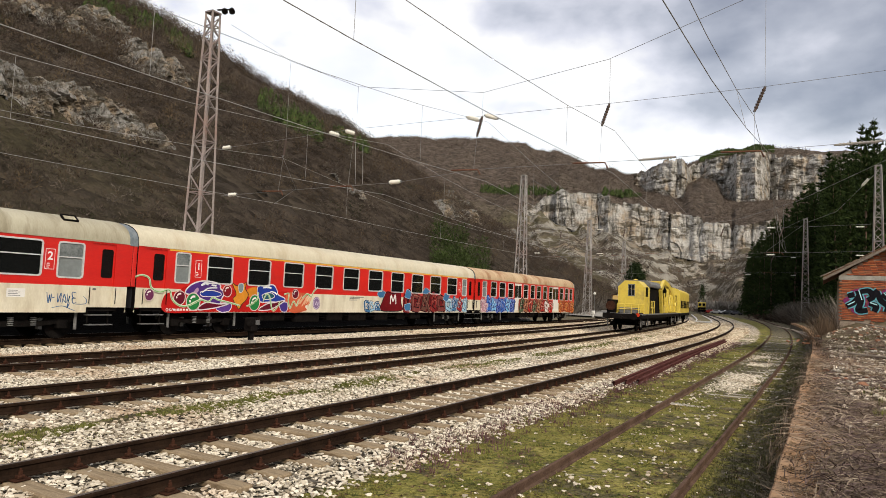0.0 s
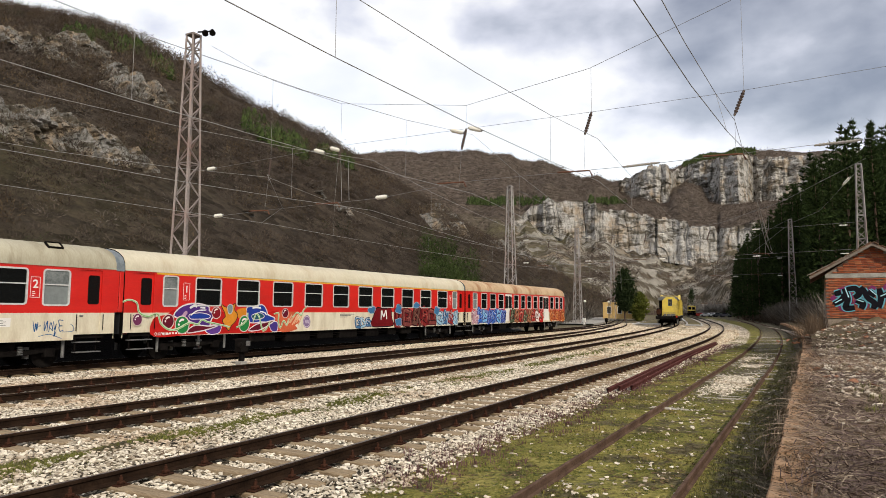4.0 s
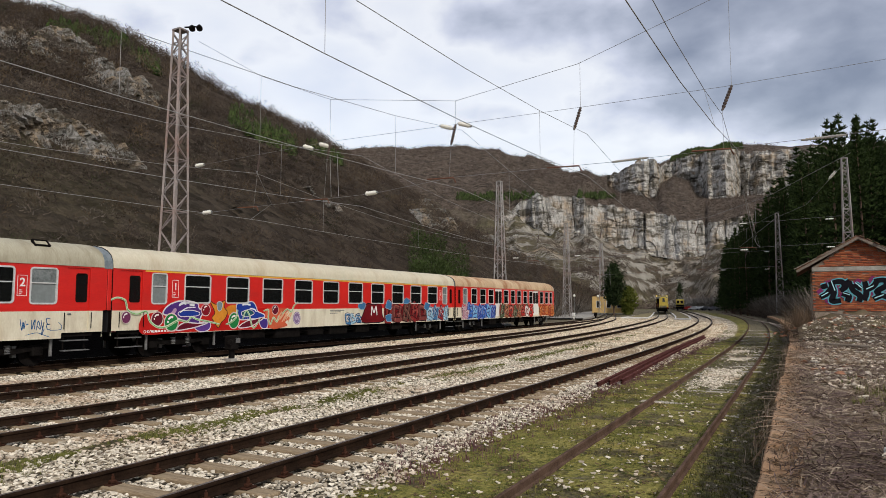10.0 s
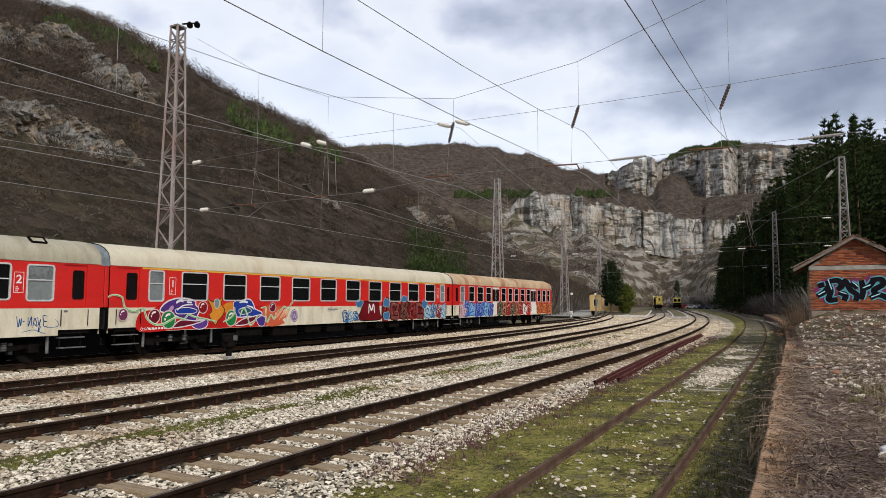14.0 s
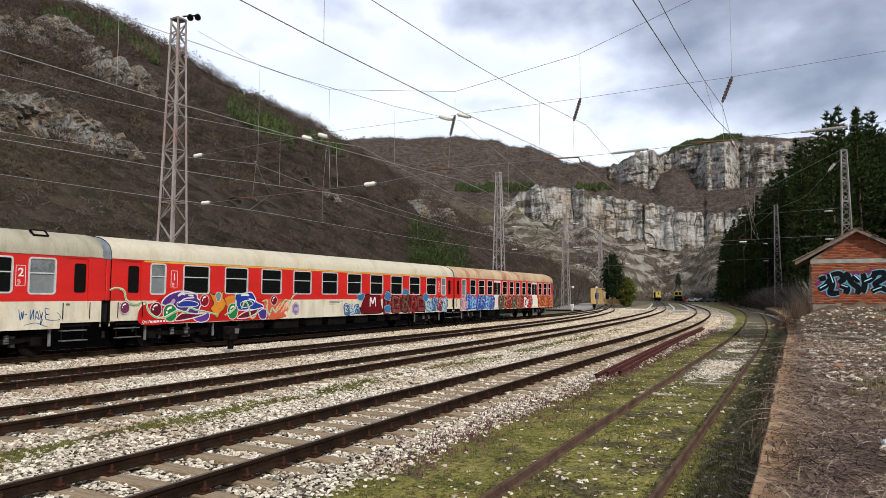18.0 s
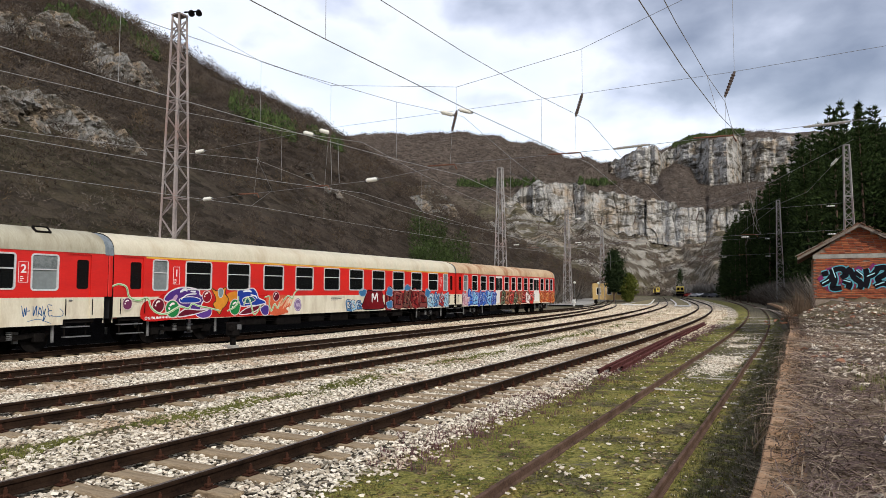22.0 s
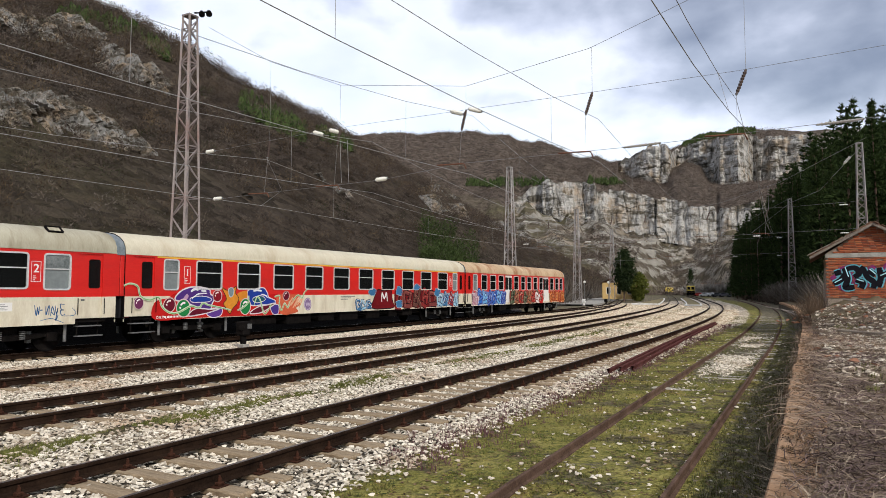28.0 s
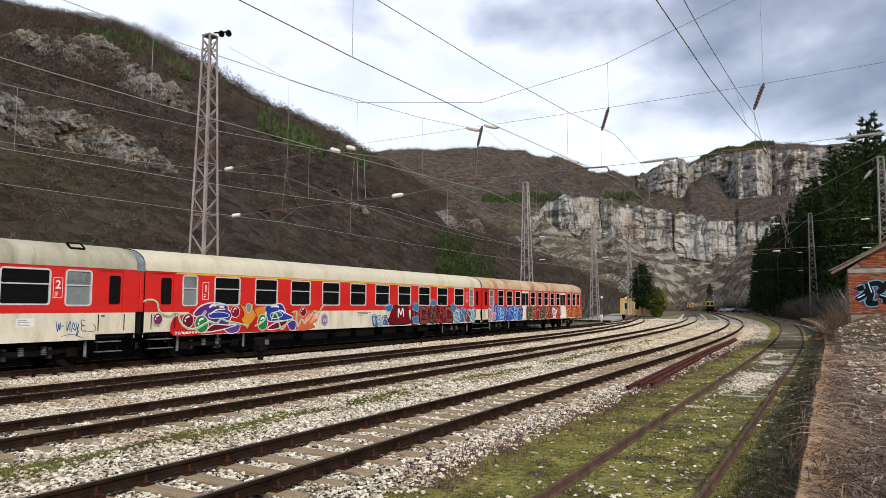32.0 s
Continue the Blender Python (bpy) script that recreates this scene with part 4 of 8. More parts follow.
def sweep(name, profile, path, mat, parent, label="", closed=True):
    """Sweeps a profile (across, up) along a path of (x, y, z)."""
    path = np.asarray(path, float)
    along = np.gradient(path[:, :2], axis=0)
    along /= np.linalg.norm(along, axis=1)[:, None]
    right = np.stack([along[:, 1], -along[:, 0]], -1)
    prof = np.asarray(profile, float)
    pts = np.zeros((len(path), len(prof), 3))
    pts[..., :2] = path[:, None, :2] + right[:, None] * prof[None, :, :1]
    pts[..., 2] = path[:, None, 2] + prof[None, :, 1]
    if closed:
        pts = np.concatenate([pts, pts[:, :1]], 1)
    ob = grid_object(name, pts, mat, parent, smooth=False)
    if label:
        ob["label"] = label
    return ob


def sleeper_mesh(half):
    bm = boxed(-half, half, -0.115, 0.115, -0.31, -0.158, bevel=0.016)
    me = bpy.data.meshes.new("sleeper")
    bm.to_mesh(me)
    bm.free()
    return me


def chair_mesh():
    bm = boxed(-0.17, 0.17, -0.085, 0.085, -0.160, -0.142, bevel=0.004)
    for side in (-1, 1):
        box(bm, side * 0.075, side * 0.14, -0.04, 0.04, -0.142, -0.105, bevel=0.008)
        disc(bm, (side * 0.108, 0, -0.085), (0, 0, 1), 0.022, 0.05, 6)
        disc(bm, (side * 0.108, 0, -0.055), (0, 0, 1), 0.012, 0.035, 6)
    me = bpy.data.meshes.new("rail_chair")
    bm.to_mesh(me)
    bm.free()
    me.materials.append(CHAIR_RUST)
    return me


CHAIR = chair_mesh()


def build_track(name, label, y_from, y_to, rail_mat, sleeper_mat, sink=0.0, sleepers_to=60.0, chairs_to=26.0, sleeper_gap=0.62, head=True):
    track = empty("railway_track", label=label, category="track", kind="structure")
    ys_ = np.concatenate([np.arange(y_from, 20, 4.0), np.arange(20, min(y_to, 170), 2.5), np.arange(170, y_to, 8.0)]) if y_to > 20 else np.arange(y_from, y_to, 4.0)
    c = centre(name, ys_)
    slope = np.gradient(c, ys_)
    for side in (-0.752, 0.752):
        wob = 0.012 * (lattice_noise(ys_ * 0.35, side, 5) - 0.5) * (3.0 if sink else 1.0)
        path = np.stack([c + side + wob, ys_ - side * slope, np.full_like(ys_, -sink)], -1)
        sweep("rail", [(a * (0.62 if sink else 1.0), b * (0.85 if sink else 1.0)) for a, b in rail_profile()], path, rail_mat, track, "rusty flat-bottom rail")
        if head:
            sweep("running_surface", [(-0.024, 0.003), (0.024, 0.003)], path, RAIL_HEAD, track, "worn brown rail head", closed=False)
    me = sleeper_mesh(1.0 if sink else 1.28)
    me.materials.append(sleeper_mat)
    rng = random.Random(len(name) * 7 + 1)
    y = max(y_from, -4.0)
    while y < sleepers_to:
        cx = float(centre(name, y))
        yaw = math.degrees(math.atan(float(centre(name, y) - centre(name, y + 1.0))))
        s = new("sleeper", me)
        s.parent = track
        s.matrix_local = pose(cx + rng.uniform(-0.03, 0.03), y + rng.uniform(-0.03, 0.03), rng.uniform(-0.012, 0.004) - (rng.uniform(0.026, 0.062) if sink and y < 13 else rng.uniform(0.014, 0.036) if sink else 0), rng.uniform(-1, 1), rng.uniform(-1.4, 1.4) if sink else 0, yaw + rng.uniform(-1.2, 1.2))
        if y < chairs_to:
            for side in (-0.752, 0.752):
                ch = new("rail_chair", CHAIR)
                ch.parent = track
                ch.matrix_local = pose(cx + side, y, -sink, 0, 0, yaw)
        y += sleeper_gap
    return track


build_track("siding", "disused mossy siding with rust-red rails", -6, 190, RAIL_OLD, SLEEPER_GREY, 0.055, 62.0, 0.0, head=False)
build_track("first", "running track on pale ballast with wooden sleepers", -6, 420, RAIL_RUST, SLEEPER, 0.0, 60.0, 34.0)
build_track("second", "curving track that the yellow works train leaves on", -6, 540, RAIL_RUST, SLEEPER, 0.0, 60.0, 30.0)
build_track("third", "track beside the parked coaches", -6, 420, RAIL_RUST, SLEEPER, 0.0, 40.0, 20.0)
build_track("coach", "track under the parked graffiti-covered coaches", -14, 420, RAIL_RUST, SLEEPER, 0.0, 20.0, 0.0)

# ---- coaches ----
def wall_with_holes(y0, y1, z0, z1, holes, x, cuts=(), thick=0.06):
    """A coach side at x between heights z0 and z1 with rectangular openings (ya, yb, za, zb), with reveals of some depth."""
    bm = bmesh.new()
    ycut = sorted({y0, y1, *cuts, *[v for h in holes for v in h[:2]]})
    zcut = sorted({z0, z1, *[min(max(v, z0), z1) for h in holes for v in h[2:]]})
    made = {}

    def vert(a, b, depth=0.0):
        key = (round(a, 4), round(b, 4), depth)
        if key not in made:
            made[key] = bm.verts.new((x - depth, a, b))
        return made[key]

    for ya, yb in zip(ycut, ycut[1:]):
        for za, zb in zip(zcut, zcut[1:]):
            cy, cz = (ya + yb) / 2, (za + zb) / 2
            if any(h[0] < cy < h[1] and h[2] < cz < h[3] for h in holes):
                continue
            bm.faces.new((vert(ya, za), vert(yb, za), vert(yb, zb), vert(ya, zb)))
    for ya, yb, za, zb in holes:
        za, zb = max(za, z0), min(zb, z1)
        if za >= zb:
            continue
        ring = [(ya, za), (yb, za), (yb, zb), (ya, zb)]
        for p, q in zip(ring, ring[1:] + ring[:1]):
            if p[1] == q[1] and (p[1] in (z0, z1)) and (h_open(za, zb, z0, z1)):
                continue
            bm.faces.new((vert(*p), vert(*p, thick), vert(*q, thick), vert(*q)))
    return bm


def h_open(za, zb, z0, z1):
    return za <= z0 or zb >= z1


def rounded_ring(y0, y1, z0, z1, w, r, x0, x1, steps=5):
    """A window surround with rounded corners, w wide, between x0 (inner) and x1 (outer)."""
    bm = bmesh.new()

    def outline(off, rad):
        pts = []
        for cy, cz, a in ((y1 - r, z1 - r, 0), (y0 + r, z1 - r, 90), (y0 + r, z0 + r, 180), (y1 - r, z0 + r, 270)):
            for k in range(steps + 1):
                t = radians(a + 90 * k / steps)
                pts.append((cy + (rad) * math.cos(t), cz + (rad) * math.sin(t)))
        return pts

    outer, inner = outline(0, r + w / 2), outline(0, max(r - w / 2, 0.01))
    n_ = len(outer)
    loops = [[bm.verts.new((x, *p)) for p in line] for x, line in ((x0, outer), (x1, outer), (x1, inner), (x0, inner))]
    for a, b in zip(loops, loops[1:]):
        for k in range(n_):
            bm.faces.new((a[k], a[(k + 1) % n_], b[(k + 1) % n_], b[k]))
    return bm


def extrude_profile(profile, y0, y1, closed=False, cuts=0):
    bm = bmesh.new()
    stations = [y0 + (y1 - y0) * k / (cuts + 1) for k in range(cuts + 2)]
    rings = [[bm.verts.new((x, y, z)) for x, z in profile] for y in stations]
    m = len(profile)
    for a, b in zip(rings, rings[1:]):
        for k in range(m if closed else m - 1):
            bm.faces.new((a[k], a[(k + 1) % m], b[(k + 1) % m], b[k]))
    return bm


HALF = 1.40


def roof_profile(outset=0.0):
    pts = [(HALF + outset, 3.20), (HALF + outset - 0.01, 3.30)]
    for k in range(11):
        t = radians(8 + (180 - 16) * k / 10)
        pts.append((1.385 * math.cos(t) * (1 + outset), 3.33 + (0.71 + outset) * math.sin(t) ** 0.85))
    pts += [(-HALF - outset + 0.01, 3.30), (-HALF - outset, 3.20)]
    return pts


def coach_window(parent, y0, y1, z0, z1, frosted=False, bar_at=0.42, ring=0.052):
    win = part("window", rounded_ring(y0, y1, z0, z1, ring, 0.09, HALF - 0.03, HALF + 0.018), ALU, parent, "dull aluminium window surround with rounded corners")
    zm = z0 + (z1 - z0) * (1 - bar_at)
    part("glazing_bar", boxed(HALF - 0.035, HALF + 0.008, y0 + 0.02, y1 - 0.02, zm - 0.018, zm + 0.018), ALU, win)
    glass = FROSTED if frosted else GLASS
    part("pane", boxed(HALF - 0.036, HALF - 0.030, y0, y1, z0, zm - 0.016), glass, win)
    part("pane", boxed(HALF - 0.020, HALF - 0.014, y0, y1, zm + 0.016, z1), FROSTED_REFLECTION if frosted else GLASS, win)
    return win


def coach_door(parent, y0, y1, z0=1.03, z1=3.14, pane_from=0.45, white=False):
    """An end door: red above, cream below, a tall narrow pane, handrails."""
    recess = HALF - 0.045
    door = part("door", boxed(recess - 0.03, recess, y0, y1, 1.73, z1), WHITE_PAINT if white else COACH_RED, parent, "white folding door" if white else "red door leaf with a narrow pane")
    part("lower_panel", boxed(recess - 0.03, recess + 0.001, y0, y1, z0, 1.73), WHITE_PAINT if white else COACH_CREAM, door)
    w = y1 - y0
    spans = [(y0 + w * pane_from, y1 - 0.09)] if not white else [(y0 + 0.10, y0 + w / 2 - 0.06), (y0 + w / 2 + 0.06, y1 - 0.10)]
    for a, b in spans:
        part("door_pane", rounded_ring(a, b, 2.03, 2.95, 0.035, 0.06, recess - 0.005, recess + 0.012), DARK_STEEL, door)
        part("pane", boxed(recess - 0.002, recess + 0.004, a, b, 2.03, 2.95), GLASS, door)
    part("handle", boxed(recess, recess + 0.035, y0 + 0.10, y0 + 0.22, 1.60, 1.66, bevel=0.01), GREY_STEEL, door, "steel door handle")
    for yy in (y0 - 0.05, y1 + 0.05):
        part("grab_rail", rod(bmesh.new(), (HALF + 0.05, yy, 1.15), (HALF + 0.05, yy, 1.68), 0.016), DARK_STEEL, door)
    return door


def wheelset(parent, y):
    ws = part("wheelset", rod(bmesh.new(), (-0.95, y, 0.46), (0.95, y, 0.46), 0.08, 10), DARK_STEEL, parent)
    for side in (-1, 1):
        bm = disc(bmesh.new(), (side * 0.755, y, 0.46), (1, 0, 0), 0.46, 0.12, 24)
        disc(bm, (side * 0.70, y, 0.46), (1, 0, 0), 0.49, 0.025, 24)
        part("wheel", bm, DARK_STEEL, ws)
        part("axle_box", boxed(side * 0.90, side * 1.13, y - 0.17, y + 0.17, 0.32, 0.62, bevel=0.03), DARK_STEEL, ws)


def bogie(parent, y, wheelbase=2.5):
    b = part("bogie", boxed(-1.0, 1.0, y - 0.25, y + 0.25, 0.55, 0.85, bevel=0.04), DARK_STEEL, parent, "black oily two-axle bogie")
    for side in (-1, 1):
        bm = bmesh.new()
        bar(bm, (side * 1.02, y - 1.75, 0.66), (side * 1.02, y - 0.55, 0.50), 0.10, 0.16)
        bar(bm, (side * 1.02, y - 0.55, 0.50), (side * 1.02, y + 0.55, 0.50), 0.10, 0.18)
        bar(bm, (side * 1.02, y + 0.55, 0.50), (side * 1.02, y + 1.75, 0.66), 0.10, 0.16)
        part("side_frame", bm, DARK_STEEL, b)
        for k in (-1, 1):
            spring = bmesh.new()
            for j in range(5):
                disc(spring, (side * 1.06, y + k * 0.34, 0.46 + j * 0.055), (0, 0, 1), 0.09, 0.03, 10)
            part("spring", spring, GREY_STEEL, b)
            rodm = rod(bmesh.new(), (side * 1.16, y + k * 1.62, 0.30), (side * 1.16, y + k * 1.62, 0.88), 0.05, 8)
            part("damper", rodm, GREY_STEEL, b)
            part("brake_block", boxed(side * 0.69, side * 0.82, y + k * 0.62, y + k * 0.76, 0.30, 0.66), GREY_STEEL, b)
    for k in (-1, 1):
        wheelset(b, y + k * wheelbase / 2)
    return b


def buffers(parent, y, out):
    for side in (-0.875, 0.875):
        bm = rod(bmesh.new(), (side, y, 1.05), (side, y + out * 0.50, 1.05), 0.09, 10)
        disc(bm, (side, y + out * 0.52, 1.05), (0, 1, 0), 0.24, 0.04, 18)
        part("buffer", bm, DARK_STEEL, parent)
    bm = rod(bmesh.new(), (0, y, 1.02), (0, y + out * 0.42, 0.98), 0.05)
    box(bm, -0.05, 0.05, min(y + out * 0.3, y + out * 0.5), max(y + out * 0.3, y + out * 0.5), 0.85, 1.1)
    part("coupling_hook", bm, DARK_STEEL, parent)


def coach(y_from, length, windows, doors, roof_mat, label, frosted=(), stripe=None, white_doors=(), vents=()):
    """A passenger coach whose side faces the platform. windows, doors, frosted: spans along its length."""
    c = empty("passenger_coach", pose(-22.30, y_from, 0), label=label, category="coach", group="parked coaches")
    y0, y1 = 0.12, length - 0.12
    z_low, z_mid, z_top = 0.86, 1.73, 3.20
    panes = [(a, b, 2.0, 3.08) for a, b in windows] + [(a, b, 1.97, 3.08) for a, b in frosted]
    openings = [(a, b, 1.03, 3.14) for a, b in list(doors) + list(white_doors)]
    step_wells = [(y0, b + 0.10, z_low, 1.03) if b < 3 else (a - 0.10, y1, z_low, 1.03) for a, b in doors]  # the body is cut away over the door steps
    part("upper_side", wall_with_holes(y0, y1, z_mid, z_top, panes + openings, HALF), COACH_RED, c, "faded red upper side")
    part("lower_side", wall_with_holes(y0, y1, z_low, z_mid, openings + step_wells, HALF), COACH_CREAM, c, "soiled cream lower side")
    part("far_side", boxed(-HALF, -HALF + 0.06, y0, y1, z_low, z_top), COACH_RED, c)
    part("roof", extrude_profile(roof_profile(), y0, y1, cuts=26), roof_mat, c, "weathered arched roof", smooth=True)
    for s in range(1, int(length / 2.2)):
        rib = extrude_profile(roof_profile(0.004), s * 2.2, s * 2.2 + 0.03)
        part("roof_seam", rib, roof_mat, c)
    part("gutter", boxed(HALF - 0.005, HALF + 0.022, y0, y1, 3.195, 3.225), roof_mat, c)
    for yy, out in ((y0, -1), (y1, 1)):
        prof = [(-HALF + 0.005, 0.95), (HALF - 0.005, 0.95)] + [(x * 0.996, z - 0.004) for x, z in roof_profile()]
        bm = bmesh.new()
        bm.faces.new([bm.verts.new((x, yy, z)) for x, z in prof])
        # the red end is drawn near-black: the gap's shade is in its colour
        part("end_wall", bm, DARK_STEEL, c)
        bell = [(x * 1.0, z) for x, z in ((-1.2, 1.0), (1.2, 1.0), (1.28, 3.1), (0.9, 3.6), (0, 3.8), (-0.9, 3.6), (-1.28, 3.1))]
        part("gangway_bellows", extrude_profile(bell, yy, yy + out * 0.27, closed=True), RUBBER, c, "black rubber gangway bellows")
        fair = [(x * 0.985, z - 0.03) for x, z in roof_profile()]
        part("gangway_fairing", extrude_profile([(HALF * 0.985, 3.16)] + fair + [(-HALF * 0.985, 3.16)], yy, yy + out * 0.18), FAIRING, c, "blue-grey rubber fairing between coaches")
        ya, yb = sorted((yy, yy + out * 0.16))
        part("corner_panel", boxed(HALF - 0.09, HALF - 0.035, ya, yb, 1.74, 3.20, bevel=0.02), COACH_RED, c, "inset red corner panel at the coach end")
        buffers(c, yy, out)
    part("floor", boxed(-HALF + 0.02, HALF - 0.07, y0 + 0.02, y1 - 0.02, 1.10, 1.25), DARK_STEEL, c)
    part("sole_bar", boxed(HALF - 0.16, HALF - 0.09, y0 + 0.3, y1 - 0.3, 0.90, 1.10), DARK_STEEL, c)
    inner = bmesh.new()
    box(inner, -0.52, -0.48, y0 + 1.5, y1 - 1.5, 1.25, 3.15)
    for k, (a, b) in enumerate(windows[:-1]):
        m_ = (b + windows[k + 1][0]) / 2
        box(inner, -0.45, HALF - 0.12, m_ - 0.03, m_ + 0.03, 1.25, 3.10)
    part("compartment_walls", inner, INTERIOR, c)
    for a, b in windows:
        coach_window(c, a, b, 2.0, 3.08)
    for a, b in frosted:
        coach_window(c, a, b, 1.97, 3.08, True)
    for a, b in doors:
        coach_door(c, a, b)
        steps = part("footboard", boxed(HALF - 0.25, HALF + 0.02, a, b, 0.76, 0.79), GREY_STEEL, c, "steel door steps")
        part("tread", boxed(HALF - 0.18, HALF + 0.06, a - 0.02, b + 0.02, 0.44, 0.47), GREY_STEEL, steps)
        for yy in (a + 0.05, b - 0.05):
            part("hanger", boxed(HALF - 0.15, HALF - 0.12, yy - 0.02, yy + 0.02, 0.46, 0.95), DARK_STEEL, steps)
    for a, b in white_doors:
        coach_door(c, a, b, white=True)
    if stripe:
        part("class_stripe", boxed(HALF, HALF + 0.004, *stripe, 3.125, 3.19), YELLOW_STRIPE, c, "yellow first-class stripe")
    for a, b in vents:
        tilt = pose(0.98, (a + b) / 2, 3.86, 0, 38, 0)
        half = (b - a) / 2
        hatch = part("roof_hatch", boxed(-0.13, 0.13, -half, half, 0.0, 0.05, bevel=0.02), ROOF_OLIVE, c, "small raised roof hatch with dark rim")
        hatch.matrix_local = tilt
        for dims in ((-0.15, -0.12, -half, half), (0.12, 0.15, -half, half), (-0.15, 0.15, -half - 0.03, -half), (-0.15, 0.15, half, half + 0.03)):
            part("rim_bar", boxed(*dims, 0.0, 0.08), DARK_STEEL, hatch)
    for yy in (3.35, length - 3.35):
        bogie(c, yy)
    rng = random.Random(int(length * 10))
    yy = 6.3
    while yy < length - 7:
        w = rng.uniform(0.7, 1.9)
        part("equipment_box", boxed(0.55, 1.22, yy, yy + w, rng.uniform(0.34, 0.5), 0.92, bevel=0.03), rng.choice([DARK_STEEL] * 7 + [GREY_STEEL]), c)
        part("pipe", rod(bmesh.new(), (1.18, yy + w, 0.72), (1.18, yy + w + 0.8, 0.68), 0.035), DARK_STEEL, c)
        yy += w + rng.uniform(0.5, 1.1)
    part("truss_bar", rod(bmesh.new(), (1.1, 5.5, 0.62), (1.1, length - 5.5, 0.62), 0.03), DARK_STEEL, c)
    return c


GRAFFITI = {}


def paint(colour):
    if colour not in GRAFFITI:
        key = "spray_paint_" + str(len(GRAFFITI))
        GRAFFITI[colour] = mottled(key, tuple(v * 0.75 for v in colour), colour, 2.5, 0.6, 0, 0.02, 16)
    return GRAFFITI[colour]


def blob(bm, cy, cz, ry, rz, turn, x, rng, wobble=0.18, sides=18):
    """A flat rounded patch on the plane at x."""
    ph, ph2 = rng.uniform(0, 6), rng.uniform(0, 6)
    pts = []
    for k in range(sides):
        t = k * math.tau / sides
        r = 1 + wobble * math.sin(2 * t + ph) + 0.6 * wobble * math.sin(3 * t + ph2)
        py, pz = ry * r * math.cos(t), rz * r * math.sin(t)
        pts.append((x, cy + py * math.cos(turn) - pz * math.sin(turn), cz + py * math.sin(turn) + pz * math.cos(turn)))
    bm.faces.new([bm.verts.new(p) for p in pts])


def stroke(bm, pts, w, x, taper=0.4):
    """A flat painted stroke through (y, z) points, smoothed, on the plane at x."""
    pts = [Vector(p) for p in pts]
    fine = []
    for k in range(len(pts) - 1):
        p0, p1, p2, p3 = pts[max(k - 1, 0)], pts[k], pts[k + 1], pts[min(k + 2, len(pts) - 1)]
        for j in range(6):
            t = j / 6
            fine.append(0.5 * ((2 * p1) + (p2 - p0) * t + (2 * p0 - 5 * p1 + 4 * p2 - p3) * t * t + (3 * p1 - p0 - 3 * p2 + p3) * t**3))
    fine.append(pts[-1])
    last = None
    for k, p in enumerate(fine):
        d = fine[min(k + 1, len(fine) - 1)] - fine[max(k - 1, 0)]
        if d.length < 1e-6:
            continue
        side = Vector((-d.y, d.x)).normalized() * w * 0.5 * (1 - taper * abs(2 * k / len(fine) - 1) ** 3)
        pair = [bm.verts.new((x, *(p + side))), bm.verts.new((x, *(p - side)))]
        if last:
            bm.faces.new((last[0], pair[0], pair[1], last[1]))
        last = pair


def ring_stroke(bm, cy, cz, ry, rz, turn, w, x, rng, wobble=0.15):
    ph = rng.uniform(0, 6)
    pts = []
    for k in range(13):
        t = k * math.tau / 12
        r = 1 + wobble * math.sin(2 * t + ph)
        py, pz = ry * r * math.cos(t), rz * r * math.sin(t)
        pts.append((cy + py * math.cos(turn) - pz * math.sin(turn), cz + py * math.sin(turn) + pz * math.cos(turn)))
    stroke(bm, pts, w, x, 0.0)


def patch(parent, points, colour, level, edge=None, width=0.05, label="", name="graffiti", sharp=False):
    """A sprayed shape with a curved closed outline through (y, z) points, with a painted edge round it."""
    pts = [Vector(p) for p in points]
    m_ = len(pts)
    curve = []
    for k in range(m_):
        p0, p1, p2, p3 = pts[k - 1], pts[k], pts[(k + 1) % m_], pts[(k + 2) % m_]
        for j in range(1 if sharp else 5):
            t = j / 5
            curve.append(0.5 * ((2 * p1) + (p2 - p0) * t + (2 * p0 - 5 * p1 + 4 * p2 - p3) * t * t + (3 * p1 - p0 - 3 * p2 + p3) * t**3))
    bm = bmesh.new()
    bm.faces.new([bm.verts.new((SKIN + level, *p)) for p in curve])
    shape = part(name, bm, paint(colour), parent, label)
    if edge:
        bm = bmesh.new()
        stroke(bm, [tuple(p) for p in (curve if sharp else curve[::2])] + [tuple(curve[0])], width, SKIN + level + 0.0008, 0.0)
        part("paint_edge", bm, paint(edge), shape)
    return shape


